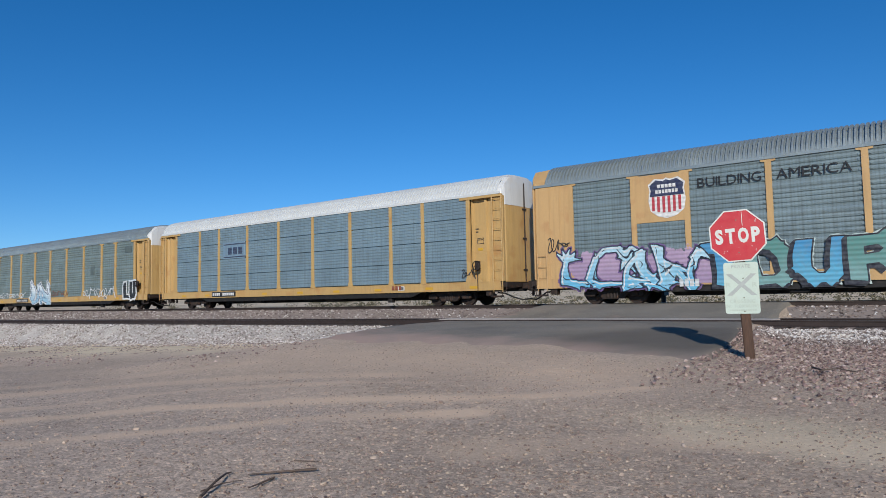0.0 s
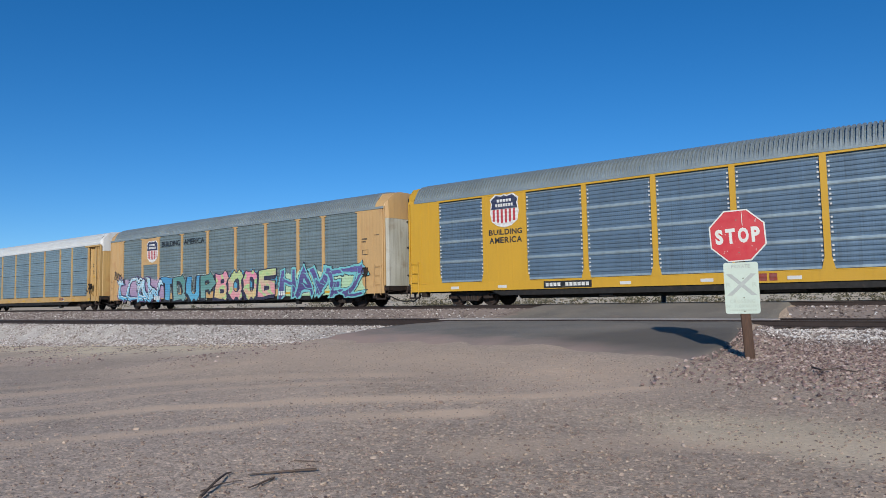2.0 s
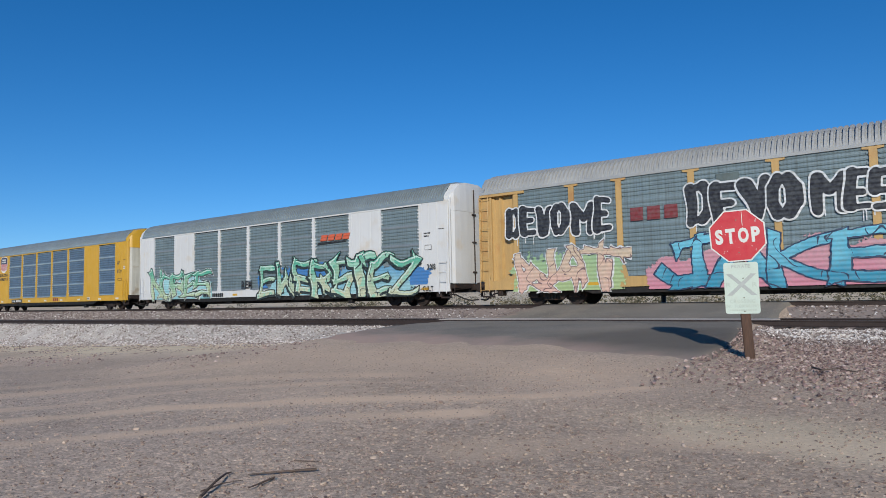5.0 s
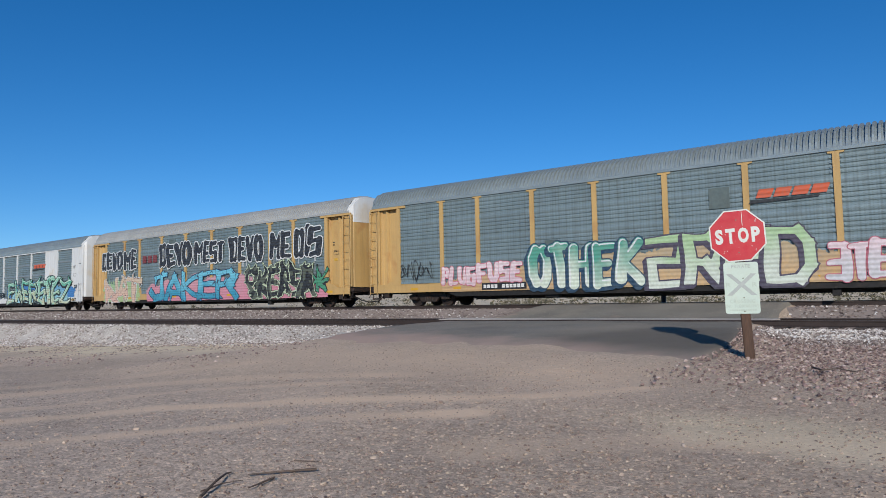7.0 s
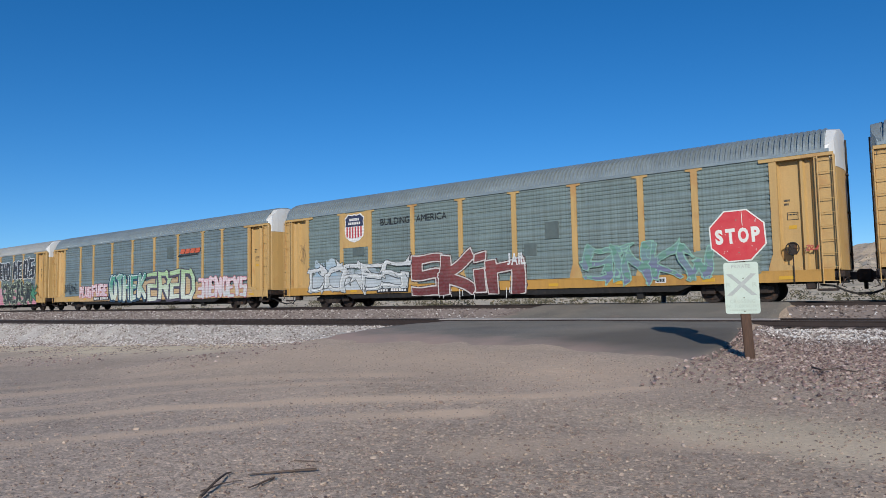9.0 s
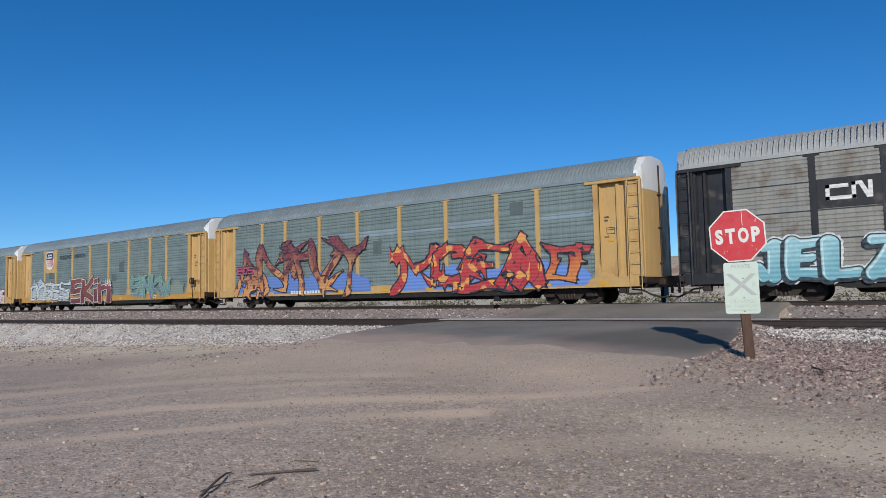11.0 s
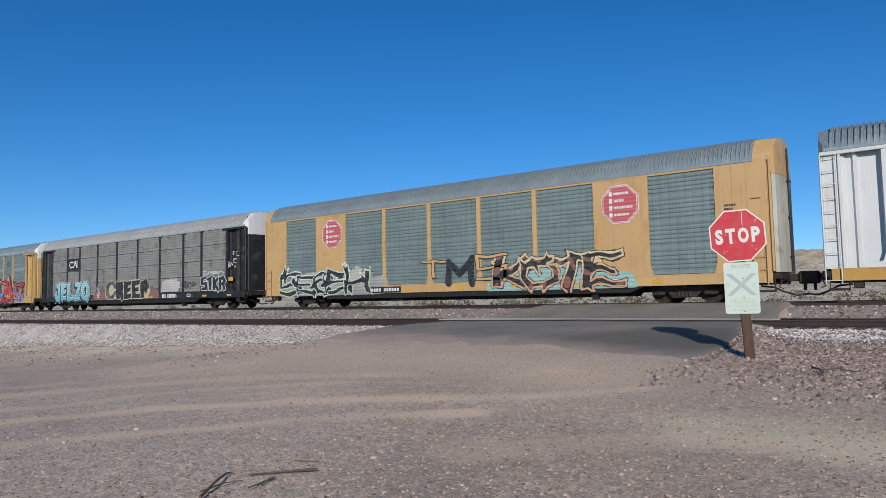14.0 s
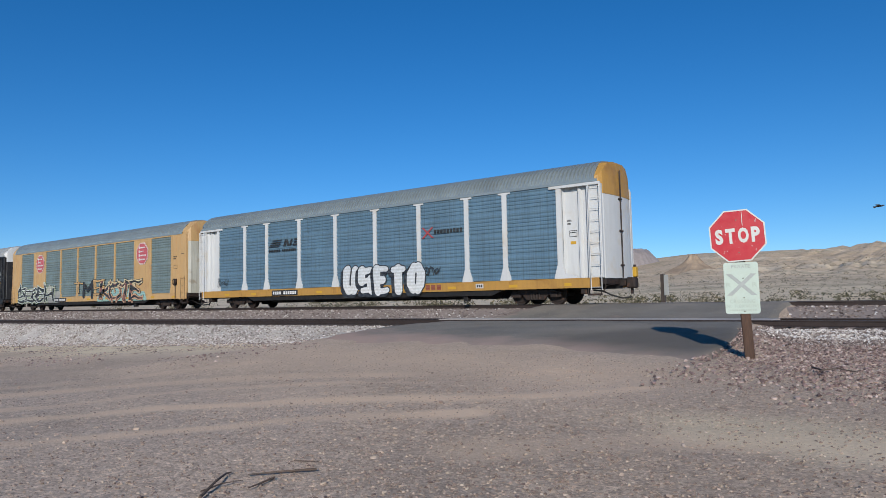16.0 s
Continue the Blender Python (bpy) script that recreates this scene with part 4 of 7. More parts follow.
# ---------------------------------------------------------------- paint and lettering on the cars
def paint_mat(name, low, high=None, rough=0.5):
    """Sprayed paint: one colour melting upwards into another, patchy and slightly ribbed by the sheet below."""
    if name in M:
        return M[name]
    m = bpy.data.materials.new(name)
    m.use_nodes = True
    n, l = m.node_tree.nodes, m.node_tree.links
    bsdf = n["Principled BSDF"]
    coord = n.new("ShaderNodeTexCoord")
    sep = n.new("ShaderNodeSeparateXYZ")
    l.new(coord.outputs["Generated"], sep.inputs[0])
    t = n.new("ShaderNodeTexNoise")
    t.inputs["Scale"].default_value = 1.1
    t.inputs["Detail"].default_value = 5
    l.new(coord.outputs["Object"], t.inputs["Vector"])
    add = n.new("ShaderNodeMath")
    add.operation = "MULTIPLY_ADD"
    add.inputs[1].default_value = 1.3
    l.new(t.outputs["Fac"], add.inputs[0])
    l.new(sep.outputs["Z"], add.inputs[2])
    r = n.new("ShaderNodeMapRange")
    r.inputs["From Min"].default_value, r.inputs["From Max"].default_value = 0.85, 1.45
    l.new(add.outputs[0], r.inputs["Value"])
    x = n.new("ShaderNodeMix")
    x.data_type = "RGBA"
    l.new(r.outputs[0], x.inputs["Factor"])
    x.inputs["A"].default_value = low
    x.inputs["B"].default_value = high or low
    fine = n.new("ShaderNodeTexNoise")
    fine.inputs["Scale"].default_value = 9
    fine.inputs["Detail"].default_value = 6
    l.new(coord.outputs["Object"], fine.inputs["Vector"])
    r2 = n.new("ShaderNodeMapRange")
    r2.inputs["From Min"].default_value, r2.inputs["From Max"].default_value = 0.35, 0.75
    r2.inputs["To Min"].default_value, r2.inputs["To Max"].default_value = 0.0, 0.35
    l.new(fine.outputs["Fac"], r2.inputs["Value"])
    y = n.new("ShaderNodeMix")
    y.data_type = "RGBA"
    l.new(r2.outputs[0], y.inputs["Factor"])
    l.new(x.outputs["Result"], y.inputs["A"])
    y.inputs["B"].default_value = srgb(112, 118, 116)
    l.new(y.outputs["Result"], bsdf.inputs["Base Color"])
    bsdf.inputs["Roughness"].default_value = rough
    w = n.new("ShaderNodeTexWave")
    w.bands_direction = "Z"
    w.inputs["Scale"].default_value = 2.0
    l.new(coord.outputs["Object"], w.inputs["Vector"])
    b = n.new("ShaderNodeBump")
    b.inputs["Strength"].default_value = 0.5
    b.inputs["Distance"].default_value = 0.03
    l.new(w.outputs["Fac"], b.inputs["Height"])
    l.new(b.outputs[0], bsdf.inputs["Normal"])
    M[name] = m
    return m


def P(name, low, high=None):
    """Weathered paint of the given colours: a little duller than fresh."""
    def dull(c):
        g = sum(c) / 3
        return srgb(*(0.92 * (g + 0.88 * (v - g)) for v in c))
    return paint_mat(name, dull(low), dull(high) if high else None)


LETTER_INK = material("lettering_black", srgb(26, 28, 32), 0.6, vary=0.1, bump=0.0)
INK = P("spray_black", (22, 22, 26))
WHITE_INK = P("spray_white", (226, 228, 226), (214, 220, 222))
def flat_mesh(name, parent, mat, groups, y, label=""):
    """Groups of (points in x and z, triangles) laid on the near side, each a hair in front of the last."""
    verts, faces = [], []
    for i, (pts, tris) in enumerate(groups):
        k = len(verts)
        verts += [(float(a), y - 0.0001 * (i % 10), float(b)) for a, b in pts]
        faces += [tuple(k + j for j in t) for t in tris]
    me = bpy.data.meshes.new(name)
    me.from_pydata(verts, [], faces)
    return part(name, me, mat, parent, label)


def letter_shapes(text, x0, x1, z0, z1, bold, gap):
    """Plain upright lettering: outline and triangles of each character."""
    widths = [0.45 if c == " " else min(1.0, glyph(c, bold)[2] ** (1.0 if c in "I1" else 0.6)) for c in text]
    unit = (x1 - x0) / (sum(widths) + gap * (len(text) - 1))
    x = x0
    out = []
    for c, w in zip(text, widths):
        if c != " ":
            pts, tris, _ = glyph(c, bold)
            out.append((np.stack([x + pts[:, 0] * w * unit, z0 + pts[:, 1] * (z1 - z0)], 1), tris))
        x += (w + gap) * unit
    return out


# letters as strokes over a grid of five by five, a to y, from the lower left to the upper right
STROKES = {"A": "awe gi", "B": "auxtnk knjda", "C": "txvpfbdj", "D": "auxtjda", "E": "eauy kn", "F": "auy kn", "G": "yuaeom",
           "H": "au ey ko", "I": "cw bd vx", "i": "cm ww", "J": "vy xdbf", "K": "au yk ke", "L": "uae", "M": "aumye", "N": "auey", "n": "ap ktoe",
           "O": "bfpvxtjdb", "P": "auxtnk", "R": "auxtnk me", "S": "yukoea", "T": "uy cw", "U": "ufbdjy", "V": "ucy", "W": "ubmdy",
           "X": "ay ue", "Y": "um ymc", "Z": "uyae", "2": "uyokae", "3": "uyea ko"}


def letter_lines(ch, x0, x1, z0, z1, rng, wild):
    lean, bow = wild * rng.uniform(-0.12, 0.16), wild * rng.uniform(-0.1, 0.1)
    spot = {}
    lines = []
    for word in STROKES[ch].split():
        line = []
        for q in word:
            if q not in spot:
                k = ord(q) - 97
                u, v = (k % 5) / 4 + wild * rng.uniform(-0.09, 0.09), (k // 5) / 4 + wild * rng.uniform(-0.07, 0.07)
                spot[q] = np.array([x0 + (x1 - x0) * (u + lean * (v - 0.5) + bow * math.sin(3.1 * v)), z0 + (z1 - z0) * v])
            line.append(spot[q])
        lines.append(line)
    return lines


def stroke_field(lines, X, Z, w, style, rng):
    """Distance outside the strokes of a letter (negative within)."""
    d = np.full(X.shape, 9.0)
    for line in lines:
        for k, (a, b) in enumerate(zip(line, line[1:])):
            v = b - a
            ln = max(1e-4, float(np.hypot(*v)))
            v = v / ln if ln > 1e-3 else np.array([0.0, 1.0])
            t, side = (X - a[0]) * v[0] + (Z - a[1]) * v[1], (Z - a[1]) * v[0] - (X - a[0]) * v[1]
            up = w * (0.62 + 0.38 * abs(v[1]))          # level strokes are thinner than upright ones
            if style == "round":
                tt = np.clip(t, 0, ln)
                e = np.hypot(t - tt, side) - up
            elif style == "block":
                e = np.maximum(np.abs(side) - up, np.abs(t - ln / 2) - ln / 2 - (w if abs(v[0]) > 0.5 else 0.62 * w) * 0.95)
            else:
                u = np.clip(t / ln, 0, 1)
                g0, g1 = rng.uniform(0.55, 1.25), rng.uniform(0.55, 1.25)
                skew = rng.uniform(-0.8, 0.8)
                e = np.maximum(np.abs(side) - up * (g0 + (g1 - g0) * u), np.abs(t + skew * side - ln / 2) - ln / 2 - w * rng.uniform(0.6, 1.3))
            d = np.minimum(d, e)
    return d


def spike_field(a, ang, ln, w, X, Z):
    """A flick that runs out to a point."""
    v = (math.cos(ang), math.sin(ang))
    t, side = (X - a[0]) * v[0] + (Z - a[1]) * v[1], (Z - a[1]) * v[0] - (X - a[0]) * v[1]
    u = np.clip(t / ln, 0, 1)
    return np.maximum(np.abs(side + 0.18 * ln * u * u) - w * (1 - u), np.abs(t - ln / 2) - ln / 2)


def field_faces(F, xs, zs):
    """Points and faces of the region where the field is below zero."""
    verts, faces = [], []
    inside = F < 0
    full = inside[:-1, :-1] & inside[1:, :-1] & inside[:-1, 1:] & inside[1:, 1:]
    some = (inside[:-1, :-1] | inside[1:, :-1] | inside[:-1, 1:] | inside[1:, 1:]) & ~full
    for j in range(full.shape[0]):
        row = np.flatnonzero(np.diff(np.concatenate([[0], full[j].astype(np.int8), [0]])))
        for a, b in zip(row[::2], row[1::2]):
            k = len(verts)
            verts += [(xs[a], zs[j]), (xs[b], zs[j]), (xs[b], zs[j + 1]), (xs[a], zs[j + 1])]
            faces.append((k, k + 1, k + 2, k + 3))
    for j, i in zip(*np.nonzero(some)):
        cell = ((i, j), (i + 1, j), (i + 1, j + 1), (i, j + 1))
        poly = []
        for (ia, ja), (ib, jb) in zip(cell, cell[1:] + cell[:1]):
            fa, fb = F[ja, ia], F[jb, ib]
            if fa < 0:
                poly.append((xs[ia], zs[ja]))
            if (fa < 0) != (fb < 0):
                u = fa / (fa - fb)
                poly.append((xs[ia] + (xs[ib] - xs[ia]) * u, zs[ja] + (zs[jb] - zs[ja]) * u))
        if len(poly) > 2:
            k = len(verts)
            verts += poly
            faces.append(tuple(range(k, k + len(poly))))
    return verts, faces


def layer(name, car, mat, F, xs, zs, y):
    verts, faces = field_faces(F, xs, zs)
    if faces:
        ob = flat_mesh(name, car, mat, [(verts, faces)], y)
        ob["kind"] = "stuff"


def grid(x0, x1, z0, z1, step):
    xs, zs = np.arange(x0, x1 + step, step), np.arange(z0, z1 + step, step)
    return (xs, zs) + tuple(np.meshgrid(xs, zs))


def moved(d, right, down):
    """The field shifted by whole cells, empty where nothing comes in."""
    out = np.roll(np.roll(d, right, 1), -down, 0)
    if down:
        out[-down:, :] = 9.0
    return out


def mottle(X, Z, size, seed):
    """Smooth random field, about -1 to 1, with bumps of the given size."""
    rng = np.random.default_rng(seed)
    out = np.zeros(X.shape)
    for k in range(9):
        a, f = rng.uniform(0, 6.28), 6.28 / size * rng.uniform(0.6, 1.6)
        out += np.sin(f * (math.cos(a) * X + math.sin(a) * Z) + rng.uniform(0, 6.28))
    return out / 3.6


def cloud(car, x0, x1, z0, z1, mat, seed, y=-SIDE - 0.0138, puff=0.35, name="spray_cloud"):
    """Ragged sprayed backing with a speckled rim."""
    xs, zs, X, Z = grid(x0 - 0.3, x1 + 0.3, z0, z1 + 0.35, 0.045)
    mid, half = (x0 + x1) / 2, (x1 - x0) / 2
    top = z0 + (z1 - z0) * (0.92 - 0.4 * np.abs((X - mid) / half) ** 4)
    F = np.maximum(Z - top, np.abs(X - mid) - half + 0.15) + 0.17 * mottle(X, Z, puff * 2.2, seed) + 0.08 * mottle(X, Z, puff * 0.7, seed + 1)
    F += 0.16 * np.random.default_rng(seed).random(F.shape) * (F > -0.22)
    F = np.maximum(F, z0 + 0.01 - Z)
    layer(name, car, mat, F, xs, zs, y)


def piece(car, text, x0, x1, z0, z1, fill, outline=None, halo=None, seed=1, wild=0.3, line=0.05, edge_w=0.12, thick=0.13, flares=0, shine=None, dark=None, shade=0.0, style=None, pack=0.06, alt=None):
    """A spray-painted word: halo, outline with its drop shade, letters, patches of a second colour and glints."""
    rng = random.Random(seed)
    style = style or ("wild" if wild > 0.65 else "block")
    h = z1 - z0
    w = thick * h
    wide = [0.5 if c in "Ii" else 1.25 if c in "MW" else 1.0 for c in text]
    unit = (x1 - x0) / sum(wide)
    w = min(w, 0.23 * unit)
    xs, zs, X, Z = grid(x0 - 0.5, x1 + 0.5, max(0.45, z0 - 0.25), z1 + 0.45, 0.03)
    fields = []
    x = x0
    for i_letter, (c, k) in enumerate(zip(text, wide)):
        a, b = x - pack * unit, x + k * unit + pack * unit
        lift = wild * rng.uniform(-0.06, 0.06) * h
        pad = w + line * 0.5
        foot = 0.62 * w + line * 0.5
        lines = letter_lines(c, a + pad, max(a + pad + 0.02, b - pad), z0 + foot + lift, z1 - foot + lift * 1.5, rng, wild)
        near = (X[0] > a - 0.9) & (X[0] < b + 0.9)
        d = np.full(X.shape, 9.0)
        if wild > 0.85:
            for _ in range(2):
                p, q = rng.choice(rng.choice(lines)), rng.choice(rng.choice(lines))
                lines.append([p, p + (q - p) * 0.6 + np.array([rng.uniform(-0.3, 0.3), rng.uniform(-0.15, 0.15)]) * h])
        bend = (0.13 * min(1.0, wild) if style == "wild" else 0.05) * h
        Xb, Zb = X[:, near] + bend * mottle(X[:, near], Z[:, near], 1.5 * h, seed + i_letter), Z[:, near] + 0.8 * bend * mottle(X[:, near], Z[:, near], 1.3 * h, seed + 20 + i_letter)
        d[:, near] = stroke_field(lines, Xb, Zb, w, style, rng)
        for _ in range(int(flares / len(text) + 0.5)):
            p = rng.choice(rng.choice(lines))
            d = np.minimum(d, spike_field(p, rng.uniform(0, 6.28), h * rng.uniform(0.25, 0.5), w * rng.uniform(0.6, 1.0), X, Z))
        if style == "wild":
            d = d + 0.012 * mottle(X, Z, 0.3, seed)
        fields.append(d)
        x += k * unit
    floor_ = 0.47 - Z
    y = -SIDE - 0.022
    if halo:
        layer("spray_halo", car, halo, np.maximum(np.min(fields, 0) - edge_w - line + 0.02 * mottle(X, Z, 0.25, seed), floor_), xs, zs, y)
    for i, d in enumerate(fields):
        yy = y - 0.003 - 0.0065 * i
        if outline:
            rim = d - line
            if shade:
                n = max(1, int(round(abs(shade) / 0.03)))
                for q in range(1, n + 1):
                    rim = np.minimum(rim, moved(d, int(math.copysign(q, -shade)), q) - line)
            layer("spray_outline", car, outline, np.maximum(rim, floor_), xs, zs, yy)
        layer("spray_letter", car, alt if alt and i % 2 else fill, np.maximum(d, floor_), xs, zs, yy - 0.0022)
        if dark:
            layer("spray_accent", car, dark, np.maximum(np.maximum(d + 0.012, floor_), 0.35 - mottle(X, Z, 0.7, seed + 3 * i)), xs, zs, yy - 0.0038)
        if outline and style == "wild" and fill is not INK:
            seam = np.abs(mottle(X, Z, 1.1, seed + 50 + i)) - 0.055
            layer("spray_cut", car, outline, np.maximum(np.maximum(d + 0.01, floor_), seam), xs, zs, yy - 0.0046)
        if shine:
            layer("spray_glint", car, shine, np.maximum(np.maximum(d + 0.03, floor_), -0.055 - moved(d, 1, 1)), xs, zs, yy - 0.0052)


def drips(car, x0, x1, z, mat, seed, count=8):
    rng = random.Random(seed)
    groups = []
    for _ in range(count):
        x, w, ln = rng.uniform(x0, x1), rng.uniform(0.012, 0.025), rng.uniform(0.15, 0.5)
        groups.append((np.array([(x - w, z), (x + w, z), (x + w * 0.8, z - ln), (x - w * 0.8, z - ln)]), [(0, 3, 2), (0, 2, 1)]))
    flat_mesh("paint_drip", car, mat, groups, -SIDE - 0.02)["kind"] = "stuff"


def scrawl(car, x0, x1, z0, z1, mat, seed, strokes=7, w=0.022):
    """A thin tag nobody can read: one running hand of loops and flicks."""
    rng = random.Random(seed)
    n = int(strokes * 14)
    size, mid = (z1 - z0) / 2, (z0 + z1) / 2
    f = [rng.uniform(0.35, 0.6) for _ in range(4)]
    line = []
    tall = 0.6
    for i in range(n):
        u = i / (n - 1)
        if i % 14 == 0:
            tall = rng.uniform(0.35, 1.0)
        ph = i * 0.46
        line.append((x0 + (x1 - x0) * u + 0.55 * (x1 - x0) / strokes * math.sin(ph + 2.2 * math.sin(f[0] * i * 0.2)), mid + size * tall * (0.75 * math.sin(ph * 1.0 + 1.1) + 0.3 * math.sin(ph * f[1] * 1.7))))
    groups = []
    for (xa, za), (xb, zb) in zip(line, line[1:]):
        d = np.array([xb - xa, zb - za])
        e = np.array([-d[1], d[0]]) / (np.linalg.norm(d) + 1e-6) * w * 0.6
        a, b = np.array([xa, za]) - d * 0.06, np.array([xb, zb]) + d * 0.06
        groups.append((np.array([a - e, a + e, b + e, b - e]), [(0, 2, 1), (0, 3, 2)]))
    flat_mesh("spray_scrawl", car, mat, groups, -SIDE - 0.03)


def plate(name, car, mat, x0, x1, z0, z1, y=-SIDE - 0.012, thick=0.02):
    bm = bmesh.new()
    box(bm, x0, x1, y, y + thick, z0, z1, 0.004)
    return part(name, bm, mat, car)


def bars(car, mat, x0, x1, z0, z1, cells, y=-SIDE - 0.04, name="lettering"):
    """Unreadable or private writing as plain bars, one for each character."""
    groups = []
    n = len(cells)
    w = (x1 - x0) / n
    for i, c in enumerate(cells):
        if c != " ":
            a, b = x0 + w * i + w * 0.12, x0 + w * (i + 1) - w * 0.12
            groups.append((np.array([(a, z0), (b, z0), (b, z1), (a, z1)]), [(0, 2, 1), (0, 3, 2)]))
    flat_mesh(name, car, mat, groups, y)["kind"] = "stuff"


def words(car, text, x0, x1, z0, z1, mat, y=-SIDE - 0.004, bold=0.0, gap=0.12, name="lettering"):
    for g in letter_shapes(text, x0, x1, z0, z1, bold, gap):
        flat_mesh("letter", car, mat, [g], y)


def ring_shape(pts):
    pts = np.array(pts)
    return (pts, [(0, k + 1, k) for k in range(1, len(pts) - 1)])


NAVY, RED, CREAM = P("emblem_navy", (30, 40, 84)), P("emblem_red", (200, 44, 58)), P("emblem_white", (232, 232, 228))


def shield(car, x0, x1, z0, z1):
    """Shield emblem: navy top, red and white stripes, pale rim."""
    cx, w, h = (x0 + x1) / 2, (x1 - x0) / 2, z1 - z0
    out = [(-0.62, 1), (-0.2, 0.96), (0, 1.0), (0.2, 0.96), (0.62, 1), (1, 0.86), (0.93, 0.72), (1.0, 0.45), (0.9, 0.2), (0.5, 0.06), (0, 0), (-0.5, 0.06), (-0.9, 0.2), (-1.0, 0.45), (-0.93, 0.72), (-1, 0.86)]
    fan = lambda k, lo, hi: [np.array([(cx, z0 + h * (lo + hi) / 2)] + [(cx + a * w * k, z0 + h * (0.5 + (max(lo, min(hi, b)) - 0.5) * k)) for a, b in out]), [(0, i % 16 + 1, (i - 1) % 16 + 1) for i in range(1, 17)]]
    flat_mesh("emblem_rim", car, CREAM, [fan(1.06, 0, 1)], -SIDE - 0.018)
    flat_mesh("emblem_top", car, NAVY, [fan(0.97, 0.56, 1)], -SIDE - 0.023)
    stripes = []
    for i in range(6):
        a = -0.86 + i * 0.3
        lo = 0.12 + 0.1 * abs(a + 0.1) ** 2
        stripes.append(ring_shape([(cx + a * w, z0 + h * lo), (cx + (a + 0.16) * w, z0 + h * lo), (cx + (a + 0.16) * w, z0 + h * 0.55), (cx + a * w, z0 + h * 0.55)]))
    flat_mesh("emblem_stripe", car, RED, stripes, -SIDE - 0.023)
    bars(car, CREAM, cx - 0.55 * w, cx + 0.55 * w, z0 + h * 0.77, z0 + h * 0.86, "xxxxx", -SIDE - 0.028)
    bars(car, CREAM, cx - 0.66 * w, cx + 0.66 * w, z0 + h * 0.63, z0 + h * 0.72, "xxxxxxx", -SIDE - 0.028)


def number_plate(car, x0, x1, z0, z1, backed=True):
    if backed:
        plate("number_board", car, M["black"], x0, x1, z0, z1, -SIDE - 0.03, 0.03)
    bars(car, CREAM, x0 + 0.08, x1 - 0.08, z0 + 0.07, z1 - 0.07, "xxxx xxxxxx", -SIDE - 0.042)


FADED_RED = P("emblem_faded_red", (212, 84, 92))


def octagon_emblem(car, x0, x1, z0, z1):
    cx, cz, r = (x0 + x1) / 2, (z0 + z1) / 2, (x1 - x0) / 2
    oct_ = lambda k: ring_shape([(cx + k * r * 1.06 * math.cos(math.pi / 8 + i * math.pi / 4), cz + k * r * 1.06 * math.sin(math.pi / 8 + i * math.pi / 4)) for i in range(8)][::1])
    flat_mesh("emblem_rim", car, CREAM, [oct_(1.0)], -SIDE - 0.018)
    flat_mesh("emblem_line", car, FADED_RED, [oct_(0.96)], -SIDE - 0.022)
    flat_mesh("emblem_line", car, CREAM, [oct_(0.92)], -SIDE - 0.026)
    flat_mesh("emblem_face", car, FADED_RED, [oct_(0.89)], -SIDE - 0.030)
    for k, (text, wide) in enumerate((("xxxxxx", 0.8), ("xxxx", 0.55), ("xxxxxxxx", 1.0), ("xxxxxx", 0.8))):
        zz = cz + r * (0.55 - 0.36 * k)
        bars(car, CREAM, cx - 0.32 * r, cx - 0.32 * r + wide * r, zz - 0.07 * r, zz + 0.06 * r, text, -SIDE - 0.036)
        plate("emblem_initial", car, CREAM, cx - 0.56 * r, cx - 0.40 * r, zz - 0.12 * r, zz + 0.12 * r, -SIDE - 0.037, 0.004)


def swoosh(car, x0, x1, z0, z1):
    """Slanted orange name as a plain shape over a black underline."""
    h = z1 - z0
    orange = P("emblem_orange", (222, 88, 44))
    groups = []
    n = 4
    w = (x1 - x0) * 0.9 / n
    for i in range(n):
        a = x0 + (x1 - x0) * 0.1 + w * i
        groups.append(ring_shape([(a, z0 + h * 0.42), (a + w * 0.86, z0 + h * 0.42), (a + w * 0.86 + 0.12, z0 + h * 0.95), (a + 0.12, z0 + h * 0.95)]))
    flat_mesh("emblem_name", car, orange, groups, -SIDE - 0.015)
    flat_mesh("emblem_underline", car, INK, [ring_shape([(x0, z0 + h * 0.1), (x1 - 0.3, z0 + h * 0.22), (x1 - 0.25, z0 + h * 0.34), (x0 + 0.1, z0 + h * 0.32)])], -SIDE - 0.013)


def frame_lines(car, mat, x0, x1, z0, z1, y=-SIDE - 0.008):
    for a, b, lo, hi in ((x0, x1, z0, z0 + 0.02), (x0, x1, z1 - 0.02, z1), (x0, x0 + 0.02, z0 + 0.02, z1 - 0.02), (x1 - 0.02, x1, z0 + 0.02, z1 - 0.02)):
        plate("stencil_line", car, mat, a, b, lo, hi, y, 0.004)


